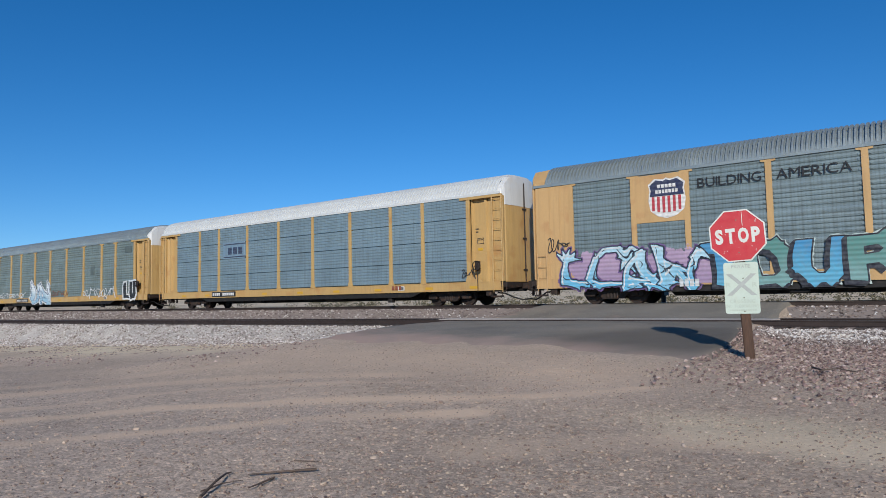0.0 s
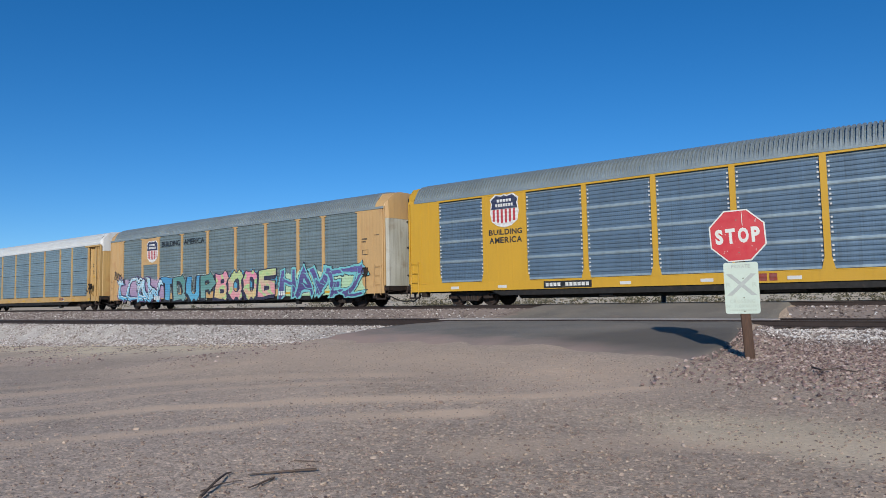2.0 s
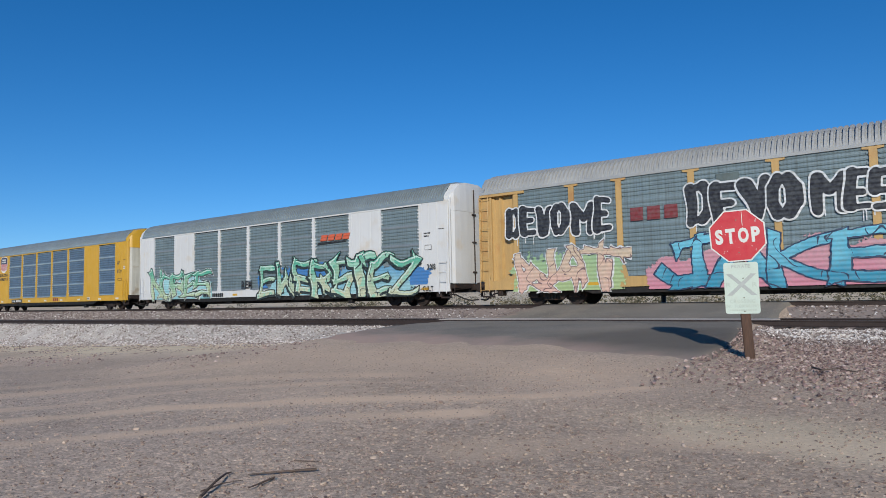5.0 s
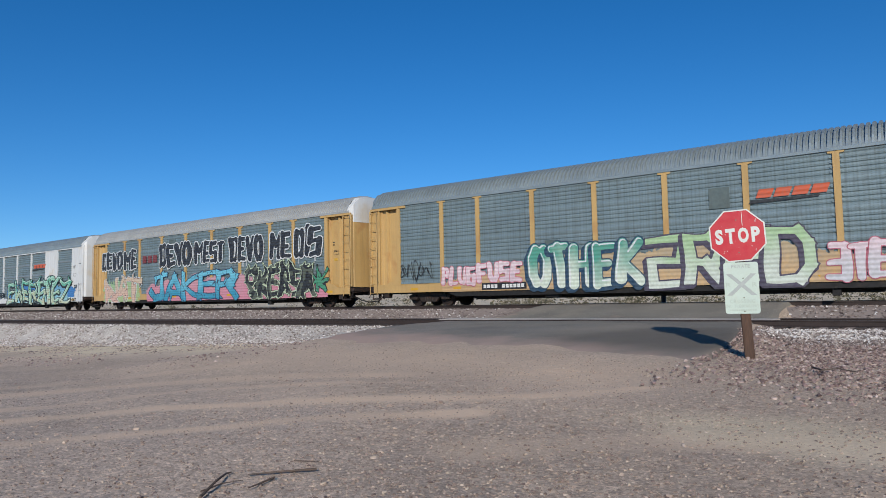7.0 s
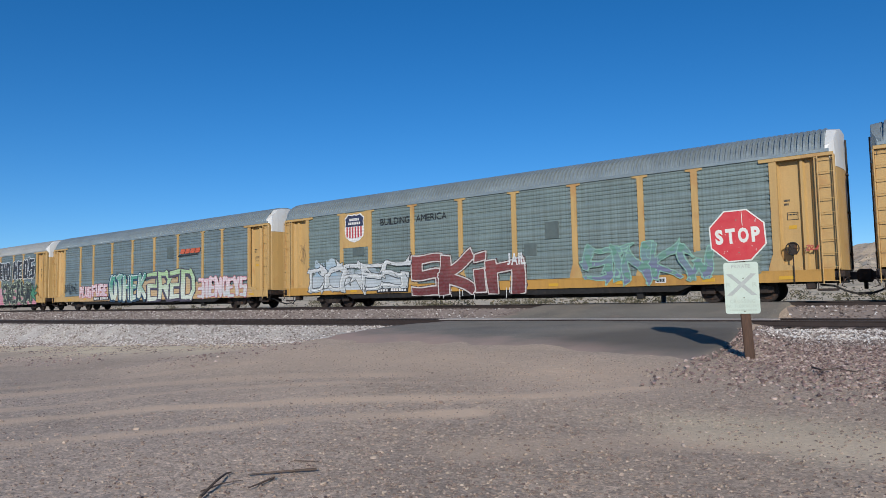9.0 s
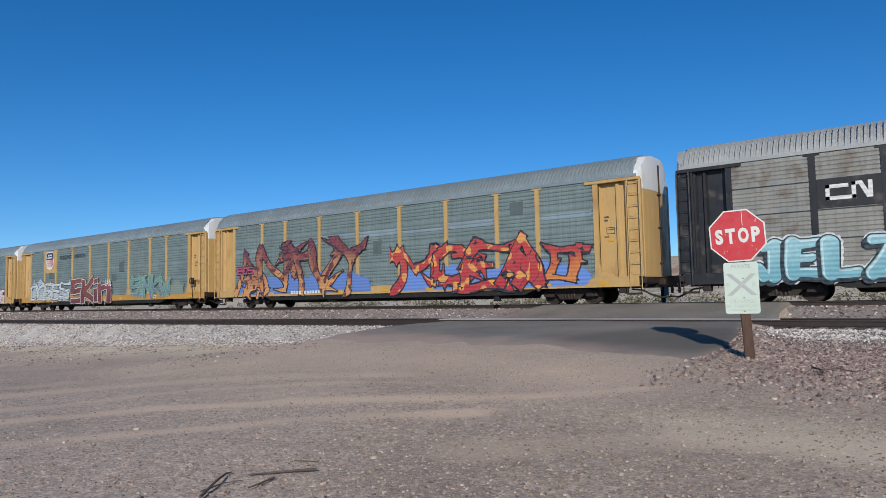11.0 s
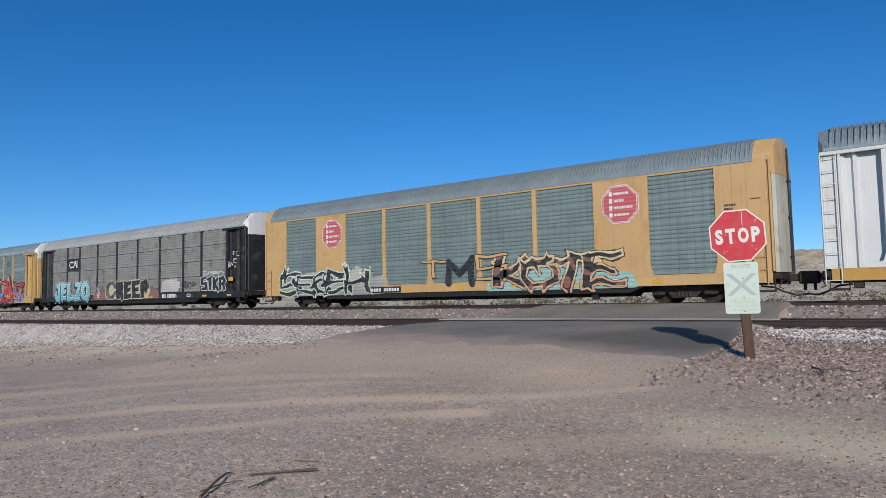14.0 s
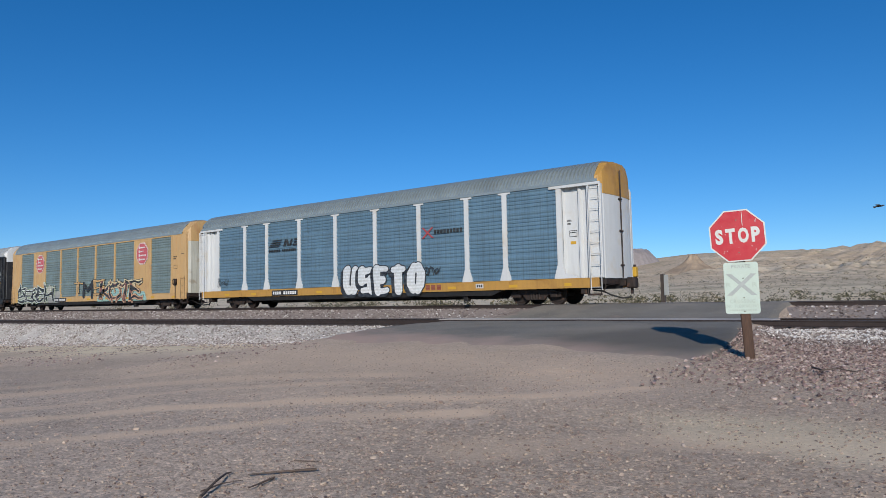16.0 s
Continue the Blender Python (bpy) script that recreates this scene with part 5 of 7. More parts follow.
def stencils(car, mat, open_end=False):
    """Small worn stencils and yellow reflectors along sill and end."""
    for x in (-10.6, -8.1, -2.6, 0.4, 3.2, 6.1, 9.3, 11.8):
        plate("reflector", car, M["bright_yellow"] if mat != "bright" else M["white"], x - 0.22, x + 0.22, 0.74, 0.86, -SIDE - 0.016, 0.01)
    a, y = (11.80, -1.306) if open_end else (11.75, -SIDE - 0.006)
    ink = WHITE_INK if mat == "black" else INK
    bars(car, ink, a, a + (0.19 if open_end else 0.4), 3.35, 3.42, "xxxxx", y)
    bars(car, ink, a, a + (0.15 if open_end else 0.3), 3.22, 3.29, "xxxx", y)
    if open_end:
        frame_lines(car, ink, 11.88, 12.22, 2.72, 2.98, -1.309)
        bars(car, ink, 11.92, 12.18, 2.88, 2.92, "xxxxxx", -1.309)
        plate("placard", car, M["bright_yellow"], 11.92, 12.16, 2.42, 2.54, -1.312, 0.01)
    else:
        frame_lines(car, ink, 11.80, 12.20, 2.60, 2.84)
        bars(car, ink, 12.62, 12.95, 3.52, 3.56, "xxxxxxx", y)
    plate("placard", car, M["white"], 7.4, 7.8, 0.75, 0.95, -SIDE - 0.014, 0.01)
    bars(car, INK, 7.44, 7.76, 0.79, 0.91, "xxx", -SIDE - 0.017)


def patches(car, mat, seed, count):
    """Replacement sheets riveted over the screens."""
    rng = random.Random(seed)
    for q in range(count):
        i = rng.randrange(9)
        w = rng.uniform(0.5, 0.9)
        x = rng.uniform(BAYS[i] + 0.2, BAYS[i + 1] - 0.2 - w)
        z = rng.choice((2.0, 2.6, 3.2, 3.9)) + rng.uniform(-0.1, 0.1)
        plate("patch_sheet", car, mat, x, x + w, z, z + rng.uniform(0.45, 0.8), -SIDE + 0.014 - 0.0016 * q, 0.02)


TTX = P("mark_rust", (150, 70, 40))
def owner_mark(car, x0, x1, z0, z1, mat=TTX):
    bars(car, mat, x0, x1, z0 + 0.03, z1 - 0.03, "xxx", -SIDE - 0.02)


def decorate():
    c = {k: v[0] for k, v in cars.items()}
    for k in c:
        stencils(c[k], "bright" if k == "D" else "black" if k == "J" else "", FLEET[k][1]["end"] == "open")
    patched = material("patched_zinc", srgb(96, 108, 106), 0.55, 0.3, fine=10, coarse=1.5, vary=0.15, streak=0.3, bump=0.05)
    for k, n in (("C", 1), ("F", 2), ("G", 2), ("H", 3), ("I", 2), ("A", 2)):
        patches(c[k], patched, ord(k), n)
    # A, the far tail of the first stretch
    piece(c["A"], "UN", -4.8, -1.4, 0.6, 2.1, P("tag_ice", (150, 200, 226), (230, 238, 240)), P("tag_navy", (60, 84, 130)), WHITE_INK, 5, 0.9, thick=0.15, flares=6)
    scrawl(c["A"], -11.0, -6.0, 0.9, 1.7, WHITE_INK, 6, 9, 0.05)
    scrawl(c["A"], -0.9, 1.7, 0.9, 1.7, P("tag_brown", (150, 84, 50)), 7, 6, 0.045)
    scrawl(c["A"], 4.3, 9.1, 0.8, 1.7, WHITE_INK, 8, 10, 0.05)
    piece(c["A"], "LU", 10.2, 11.8, 0.7, 2.0, INK, WHITE_INK, None, 9, 0.5, line=0.12)
    number_plate(c["A"], -7.6, -5.3, 0.70, 1.0)
    # B
    plate("emblem_board", c["B"], M["zinc_blue"], -6.55, -4.45, 2.95, 3.95, -SIDE + 0.008, 0.03)
    bars(c["B"], P("emblem_slate", (44, 60, 92)), -6.1, -4.6, 3.2, 3.62, "xxx", -SIDE + 0.004)
    for z in (3.02, 3.78):
        plate("emblem_line", c["B"], P("emblem_slate", (44, 60, 92)), -6.45, -4.25, z, z + 0.06, -SIDE + 0.004, 0.004)
    number_plate(c["B"], -7.6, -5.27, 0.70, 1.0)
    owner_mark(c["B"], 6.99, 7.64, 0.74, 1.0)
    scrawl(c["B"], 11.2, 11.9, 1.1, 1.7, INK, 3, 4, 0.03)
    # C
    plate("shield_panel", c["C"], M["tan"], -8.95, -6.95, 3.0, 4.78, -SIDE - 0.003, 0.06)
    shield(c["C"], -8.31, -7.01, 3.16, 4.58)
    words(c["C"], "BUILDING", -6.55, -4.42, 4.12, 4.45, LETTER_INK, bold=0.0)
    words(c["C"], "AMERICA", -3.95, -1.75, 4.12, 4.45, LETTER_INK, bold=0.0)
    cloud(c["C"], -11.9, -5.6, 0.7, 2.25, P("mist_mauve", (168, 140, 176), (190, 160, 190)), 11)
    piece(c["C"], "UCAW", -11.75, -6.6, 0.62, 1.98, P("fill_sky", (96, 190, 232), (176, 222, 240)), P("line_navy", (16, 26, 52)), P("halo_violet", (110, 80, 140)), 12, 1.1, 0.05, 0.04, thick=0.115, flares=20, pack=0.16, shine=P("spray_white", (226, 228, 226)))
    piece(c["C"], "TDUP", -6.55, -0.5, 0.58, 2.06, P("fill_cyan", (84, 176, 214), (60, 150, 204)), P("line_dusk", (24, 26, 44)), P("halo_frost", (190, 210, 206)), 13, 0.12, 0.05, 0.025, thick=0.165, shade=0.12, alt=P("fill_teal", (120, 170, 168), (84, 148, 140)), pack=0.03)
    cloud(c["C"], -0.6, 5.4, 1.2, 2.25, P("halo_blue", (80, 170, 210)), 18, puff=0.5)
    piece(c["C"], "BOOG", -0.5, 5.05, 0.64, 2.14, P("fill_candy", (226, 196, 130), (236, 140, 168)), P("line_plum", (34, 30, 66)), None, 14, 0.4, 0.055, 0.1, thick=0.165, shade=0.15, dark=P("fill_mint", (176, 214, 140)), alt=P("fill_blossom", (232, 150, 160), (196, 214, 140)))
    cloud(c["C"], 5.2, 12.2, 0.62, 2.2, P("mist_lime", (176, 216, 160), (190, 226, 190)), 15, puff=0.7)
    piece(c["C"], "HAVEZ", 5.55, 11.85, 0.62, 2.06, P("fill_purple", (74, 62, 128), (92, 84, 156)), P("fill_aqua", (110, 200, 205)), P("line_violet", (32, 26, 62)), 16, 0.75, 0.10, 0.03, thick=0.135, pack=0.1)
    bars(c["C"], WHITE_INK, 5.4, 5.96, 0.68, 0.92, "xxx", -SIDE - 0.06)
    bars(c["C"], WHITE_INK, -7.34, -6.6, 0.6, 0.86, "xxxx", -SIDE - 0.06)
    scrawl(c["C"], -12.6, -11.7, 2.0, 2.8, INK, 17, 5, 0.03)
    # D
    shield(c["D"], -8.58, -7.22, 3.36, 4.74)
    words(c["D"], "BUILDING", -8.72, -7.05, 3.02, 3.26, INK, -SIDE - 0.004, bold=0.03)
    words(c["D"], "AMERICA", -8.7, -7.07, 2.66, 2.92, INK, -SIDE - 0.004, bold=0.03)
    number_plate(c["D"], -6.09, -3.98, 0.68, 0.96)
    owner_mark(c["D"], 1.76, 2.72, 0.69, 1.0, P("mark_red", (150, 50, 30)))
    plate("placard", c["D"], M["white"], 12.62, 12.84, 2.86, 3.06, -SIDE - 0.008, 0.01)
    bars(c["D"], P("mark_red", (150, 50, 30)), 12.66, 12.80, 2.92, 3.0, "xx", -SIDE - 0.011)
    for z in (2.66, 2.74):
        bars(c["D"], INK, 11.75, 12.4, z, z + 0.03, "xxxxxxxxx", -SIDE - 0.008)
    frame_lines(c["D"], INK, 11.85, 12.4, 2.05, 2.22)
    # E
    cloud(c["E"], -11.9, -4.8, 0.62, 2.3, P("mist_aqua", (140, 208, 214), (160, 220, 226)), 21, puff=0.6)
    piece(c["E"], "NORES", -11.75, -5.2, 0.74, 2.3, P("fill_jade", (190, 210, 160), (84, 184, 150)), P("line_green", (16, 36, 36)), WHITE_INK, 22, 0.75, 0.05, 0.03, thick=0.12, flares=9, style="wild", pack=0.1, shine=P("glint_mint", (206, 230, 216)))
    words(c["E"], "REM", -1.95, -1.0, 1.13, 1.6, INK, -SIDE - 0.03, bold=0.05)
    cloud(c["E"], -0.7, 0.5, 1.1, 1.9, P("mist_blue", (50, 124, 196)), 23, puff=0.5)
    cloud(c["E"], 0.6, 11.4, 0.66, 2.3, P("mist_aqua2", (150, 206, 214), (96, 166, 206)), 24, puff=0.6)
    piece(c["E"], "EWERSTEZ", -0.3, 11.3, 0.66, 2.45, P("fill_jade2", (200, 208, 170), (84, 184, 152)), P("line_green", (16, 36, 36)), None, 25, 0.85, 0.05, 0.1, thick=0.115, flares=18, pack=0.14, dark=P("fill_seafoam", (150, 210, 180)), shine=P("glint_mint", (206, 230, 216)), shade=0.09)
    words(c["E"], "DFW", 10.95, 11.5, 0.68, 0.93, INK, -SIDE - 0.05, bold=0.03)
    plate("lettering", c["E"], INK, 11.54, 11.64, 0.78, 0.81, -SIDE - 0.052, 0.004)
    words(c["E"], "CULT", 11.68, 12.3, 0.68, 0.93, INK, -SIDE - 0.05, bold=0.03)
    words(c["E"], "2018", 11.95, 12.45, 1.68, 1.95, INK, -SIDE - 0.05, bold=0.03)
    cloud(c["E"], 10.6, 12.3, 1.0, 2.0, P("mist_blue", (50, 124, 196)), 28, y=-SIDE - 0.017, puff=0.4)
    cloud(c["E"], 1.6, 6.4, 1.6, 2.55, P("mist_blue", (50, 124, 196)), 29, y=-SIDE - 0.0145, puff=0.5)
    swoosh(c["E"], 4.49, 6.93, 3.23, 3.82)
    bars(c["E"], INK, -5.75, -3.7, 0.70, 0.92, "xxxx xxxxxx", -SIDE - 0.05)
    # F
    for k, (w, a, b, lo, hi) in enumerate((("DEVO", -12.0, -9.1, 2.85, 4.06), ("ME", -8.9, -7.25, 2.83, 4.11), ("DEVO", -4.36, -0.7, 2.81, 4.28), ("MEST", -0.3, 2.75, 2.85, 4.16), ("DEVO", 3.3, 6.4, 2.73, 4.18), ("ME", 6.97, 8.8, 2.77, 4.2), ("DIS", 9.1, 11.15, 2.71, 4.35))):
        piece(c["F"], w, a, b, lo, hi, P("fill_ink_blue", (26, 28, 40)), WHITE_INK, None, 30 + k, 0.35, 0.06, thick=0.17, style="round", pack=0.11)
        drips(c["F"], a + 0.2, b - 0.2, lo + 0.1, WHITE_INK, 40 + k, 5)
    owner_mark(c["F"], -6.57, -4.63, 3.09, 3.65, P("mark_dark_red", (130, 40, 44)))
    cloud(c["F"], -11.9, -6.6, 0.55, 2.2, P("mist_lime2", (170, 196, 130), (150, 190, 140)), 50)
    piece(c["F"], "WAT", -11.6, -7.0, 0.62, 2.15, P("fill_blush", (226, 180, 160), (214, 190, 160)), P("line_shell", (120, 90, 90)), WHITE_INK, 51, 0.9, 0.03, 0.04, thick=0.11, flares=9, pack=0.12)
    cloud(c["F"], -6.4, 11.8, 0.52, 2.1, P("mist_pink", (214, 130, 150), (206, 150, 160)), 52, puff=0.8)
    piece(c["F"], "JAKER", -5.35, 3.95, 0.6, 2.3, P("fill_azure", (40, 150, 184), (100, 196, 222)), P("line_blue", (18, 50, 90)), None, 53, 0.45, 0.05, 0.1, thick=0.145, flares=5, pack=0.1, style="wild")
    piece(c["F"], "BKERSN", 5.1, 10.6, 0.62, 2.24, INK, P("line_pale", (196, 214, 176)), P("halo_moss", (60, 70, 60)), 54, 0.9, 0.045, 0.02, thick=0.12, flares=14, pack=0.12, dark=P("fill_olive", (84, 92, 76)))
    piece(c["F"], "K", 10.75, 11.7, 0.93, 2.1, P("fill_green", (60, 150, 110)), INK, None, 55, 1.0, 0.05, 0.06, flares=3, thick=0.1)
    # G
    scrawl(c["G"], -11.4, -9.5, 1.1, 2.2, INK, 60, 10, 0.03)
    cloud(c["G"], -9.2, 12.0, 0.62, 1.75, P("mist_tan", (206, 164, 110), (190, 160, 120)), 61, puff=0.8)
    piece(c["G"], "PLUG", -8.94, -7.1, 0.92, 1.72, P("fill_rose", (222, 190, 196), (232, 206, 210)), P("line_rose", (206, 104, 124)), None, 62, 0.4, 0.03, 0.06, thick=0.19, style="round", pack=0.1)
    piece(c["G"], "FUSE", -7.0, -4.7, 1.0, 1.85, P("fill_rose2", (220, 190, 200), (232, 210, 214)), P("line_rose", (206, 104, 124)), None, 63, 0.4, 0.03, 0.06, thick=0.19, style="round", pack=0.1)
    cloud(c["G"], -4.6, 6.5, 0.62, 2.35, P("mist_tan2", (210, 172, 120), (190, 166, 128)), 64, y=-SIDE - 0.019, puff=0.8)
    piece(c["G"], "OTHEK", -4.4, 0.5, 0.7, 2.42, P("fill_fern", (214, 226, 206), (72, 160, 136)), P("line_petrol", (16, 60, 92)), None, 65, 0.35, 0.045, 0.12, thick=0.15, style="round", pack=0.12, shade=0.12, shine=WHITE_INK)
    piece(c["G"], "2R2D", 0.75, 6.15, 0.6, 2.5, P("fill_lime_ice", (212, 222, 206), (170, 206, 150)), P("line_mauve", (72, 62, 84)), None, 66, 0.3, 0.05, 0.12, thick=0.10, style="block", shade=0.12)
    piece(c["G"], "3TEN", 6.55, 9.0, 0.7, 1.86, P("fill_rose3", (206, 204, 208), (230, 204, 210)), P("line_crimson", (190, 90, 110)), None, 67, 0.4, 0.03, 0.07, thick=0.18, style="round", pack=0.12)
    piece(c["G"], "OEYS", 9.05, 11.4, 0.7, 1.85, P("fill_rose4", (200, 206, 206), (228, 206, 210)), P("line_crimson", (190, 90, 110)), None, 68, 0.4, 0.03, 0.07, thick=0.18, style="round", pack=0.12)
    swoosh(c["G"], 4.26, 6.72, 3.29, 3.85)
    owner_mark(c["G"], 4.31, 5.0, 0.72, 0.98)
    number_plate(c["G"], -6.77, -4.53, 0.68, 0.97)
    # H
    plate("shield_panel", c["H"], M["yellow"], -8.95, -6.95, 3.0, 4.78, -SIDE - 0.003, 0.06)
    shield(c["H"], -8.64, -7.34, 3.3, 4.68)
    words(c["H"], "BUILDING", -6.22, -4.37, 3.98, 4.3, LETTER_INK, bold=0.0)
    words(c["H"], "AMERICA", -3.95, -2.15, 3.98, 4.3, LETTER_INK, bold=0.0)
    cloud(c["H"], -11.4, -4.6, 0.85, 2.1, P("mist_chalk", (190, 200, 206), (150, 166, 176)), 70, puff=0.4)
    piece(c["H"], "DORES", -11.4, -4.6, 0.85, 2.15, P("fill_ash", (186, 194, 196), (206, 210, 210)), P("line_ash", (40, 44, 50)), None, 71, 0.7, 0.03, 0.08, thick=0.12, flares=9, style="wild", pack=0.13, shine=WHITE_INK)
    piece(c["H"], "SKin", -4.15, 1.75, 0.55, 2.36, P("fill_oxblood", (112, 40, 42), (136, 58, 56)), P("line_bone", (206, 200, 194)), P("line_red", (70, 30, 32)), 72, 0.22, 0.06, 0.03, thick=0.15, style="block", pack=0.05)
    drips(c["H"], -4.0, 1.8, 0.75, WHITE_INK, 73, 12)
    words(c["H"], "JAIL", 1.05, 1.95, 1.7, 2.2, WHITE_INK, -SIDE - 0.05, bold=0.03)
    piece(c["H"], "SINKW", 4.7, 9.6, 0.9, 2.15, P("fill_dusk", (110, 116, 150), (110, 150, 146)), P("line_sage", (130, 180, 160)), None, 74, 0.7, 0.045, 0.08, thick=0.11, flares=6, style="wild", dark=P("fill_verdigris", (96, 150, 130)))
    cloud(c["H"], 8.3, 11.2, 0.95, 1.9, P("mist_sage", (126, 144, 130)), 75, puff=0.6)
    number_plate(c["H"], -6.5, -4.5, 0.67, 0.95)
    scrawl(c["H"], 12.45, 12.85, 1.6, 1.9, P("tag_red", (190, 60, 50)), 76, 3, 0.03)
    scrawl(c["H"], -12.1, -11.7, 1.6, 4.2, P("tag_umber", (140, 104, 58)), 77, 2, 0.02)
    cloud(c["H"], -11.2, -9.0, 1.6, 2.5, P("mist_pale_blue", (150, 180, 200), (176, 196, 206)), 78, y=-SIDE - 0.014, puff=0.6)
    # I
    cloud(c["I"], -11.4, -0.3, 0.75, 1.9, P("mist_royal", (90, 130, 210)), 80, puff=0.9)
    piece(c["I"], "ANTVY", -11.0, -0.9, 0.75, 3.25, P("fill_flame", (220, 150, 80), (132, 52, 60)), P("line_night", (30, 16, 40)), None, 81, 1.0, 0.06, 0.14, thick=0.085, flares=24, dark=P("fill_maroon", (112, 38, 52)), pack=0.14)
    cloud(c["I"], 1.2, 11.4, 0.72, 2.0, P("mist_royal2", (96, 140, 224)), 82, puff=0.9)
    piece(c["I"], "MCEA", 1.3, 9.2, 0.78, 2.75, P("fill_scarlet", (196, 40, 50), (206, 54, 48)), P("line_night", (30, 16, 40)), None, 83, 0.95, 0.07, 0.14, thick=0.12, flares=14, dark=P("fill_sun", (236, 160, 70)), pack=0.12)
    piece(c["I"], "J", 9.0, 11.2, 0.78, 2.2, P("fill_ember", (226, 130, 50), (196, 50, 46)), P("line_night", (30, 16, 40)), None, 84, 1.2, 0.07, 0.12, flares=4)
    piece(c["I"], "BOS", -11.2, -9.7, 1.95, 2.4, P("fill_magenta", (200, 60, 110)), INK, None, 85, 0.3, 0.04, 0.05)
    number_plate(c["I"], -6.52, -4.01, 0.67, 0.96, False)
    words(c["I"], "NKCR", 11.79, 11.99, 2.57, 2.66, INK, -1.306, 0.02)
    # J
    plate("emblem_board", c["J"], M["black"], -8.85, -7.05, 3.0, 3.95, -SIDE - 0.003, 0.05)
    white = P("emblem_white", (232, 232, 228))
    for a, b, lo, hi in ((-8.6, -7.95, 3.62, 3.74), (-8.6, -8.48, 3.24, 3.74), (-8.6, -7.75, 3.24, 3.36), (-7.87, -7.75, 3.24, 3.78), (-7.87, -7.68, 3.66, 3.78), (-7.42, -7.30, 3.24, 3.78)):
        plate("emblem_line", c["J"], white, a, b, lo, hi, -SIDE - 0.012, 0.006)
    flat_mesh("emblem_line", c["J"], white, [ring_shape([(-7.72, 3.78), (-7.58, 3.78), (-7.32, 3.24), (-7.46, 3.24)])], -SIDE - 0.014)
    piece(c["J"], "JELZO", -10.95, -5.4, 0.74, 2.05, P("fill_ice", (110, 180, 196), (150, 206, 216)), P("line_teal", (20, 40, 54)), WHITE_INK, 90, 0.22, 0.04, 0.05, thick=0.18, style="round", pack=0.07, shade=0.09, shine=P("glint_ice", (196, 224, 228)))
    cloud(c["J"], -4.9, 4.3, 0.72, 1.8, P("mist_brick", (150, 96, 84), (120, 96, 88)), 91, puff=0.7)
    cloud(c["J"], -3.0, 3.3, 0.74, 2.15, P("mist_cream", (206, 196, 150), (196, 186, 150)), 88, y=-SIDE - 0.019, puff=0.4)
    piece(c["J"], "C", -2.8, -1.45, 0.74, 2.02, P("fill_brass", (110, 104, 86), (96, 92, 80)), P("line_cream", (214, 200, 160)), None, 92, 0.1, 0.05, 0.1, thick=0.15, style="round", dark=P("fill_lead", (60, 60, 60)))
    piece(c["J"], "REEP", -1.4, 2.95, 0.74, 2.0, INK, P("line_cream", (214, 200, 160)), None, 93, 0.08, 0.05, 0.1, thick=0.19, style="block", pack=0.0)
    cloud(c["J"], -4.3, -3.6, 0.8, 2.0, P("mist_bone", (190, 196, 190), (150, 160, 160)), 89, y=-SIDE - 0.02, puff=0.2)
    cloud(c["J"], 4.3, 6.75, 1.1, 2.05, P("mist_whitewash", (190, 180, 176), (206, 200, 198)), 94, puff=0.6)
    bars(c["J"], CREAM, 4.58, 6.22, 0.74, 0.98, "xxx xxxxxx", -SIDE - 0.05)
    piece(c["J"], "STKR", 8.96, 11.5, 1.1, 1.95, INK, WHITE_INK, None, 95, 0.5, 0.04, 0.08, thick=0.15, style="block")
    scrawl(c["J"], 9.2, 11.3, 2.02, 2.36, WHITE_INK, 96, 9, 0.04)
    scrawl(c["J"], 11.75, 12.2, 2.35, 2.85, WHITE_INK, 97, 4, 0.025)
    plate("placard", c["J"], M["bright_yellow"], 11.75, 12.15, 1.62, 1.86, -SIDE - 0.01, 0.02)
    frame_lines(c["J"], WHITE_INK, 12.45, 12.82, 3.1, 3.38, -1.49)
    scrawl(c["J"], 7.0, 8.4, 1.2, 1.9, INK, 98, 6, 0.03)
    # K
    octagon_emblem(c["K"], -8.55, -7.05, 3.05, 4.55)
    octagon_emblem(c["K"], 7.2, 8.72, 3.05, 4.57)
    cloud(c["K"], -12.0, -4.0, 0.6, 2.0, P("mist_grey", (150, 150, 146), (186, 186, 170)), 99, puff=0.5)
    piece(c["K"], "SECSH", -11.7, -5.4, 0.74, 1.85, INK, P("line_paper", (206, 214, 204), (226, 230, 222)), P("halo_lime", (176, 200, 150)), 100, 0.95, 0.045, 0.03, thick=0.115, flares=24, pack=0.16)
    piece(c["K"], "T", -1.85, -0.45, 1.25, 2.1, M["tan"], INK, None, 101, 0.3, 0.03, thick=0.08)
    piece(c["K"], "M", -0.4, 1.1, 0.88, 2.15, INK, None, None, 102, 0.1, thick=0.14, style="round")
    piece(c["K"], "S", 1.3, 2.75, 1.05, 2.2, M["tan"], INK, None, 103, 0.3, 0.035, thick=0.07)
    cloud(c["K"], 1.6, 8.6, 0.6, 1.7, P("mist_seafoam", (150, 196, 184), (140, 190, 190)), 103, puff=0.7)
    piece(c["K"], "KOTE", 2.4, 7.9, 0.68, 1.95, INK, P("fill_peach", (214, 160, 118), (220, 200, 150)), P("line_soot", (40, 30, 34)), 104, 0.8, 0.08, 0.03, thick=0.115, flares=12, pack=0.12, dark=P("fill_wine", (140, 84, 70)))
    plate("placard", c["K"], M["bright_yellow"], -12.25, -11.85, 1.38, 1.52, -SIDE - 0.012, 0.01)
    plate("reflector", c["K"], M["bright_yellow"], -12.4, -11.95, 0.78, 0.98, -SIDE - 0.016, 0.01)
    number_plate(c["K"], -5.14, -3.14, 0.67, 0.96)
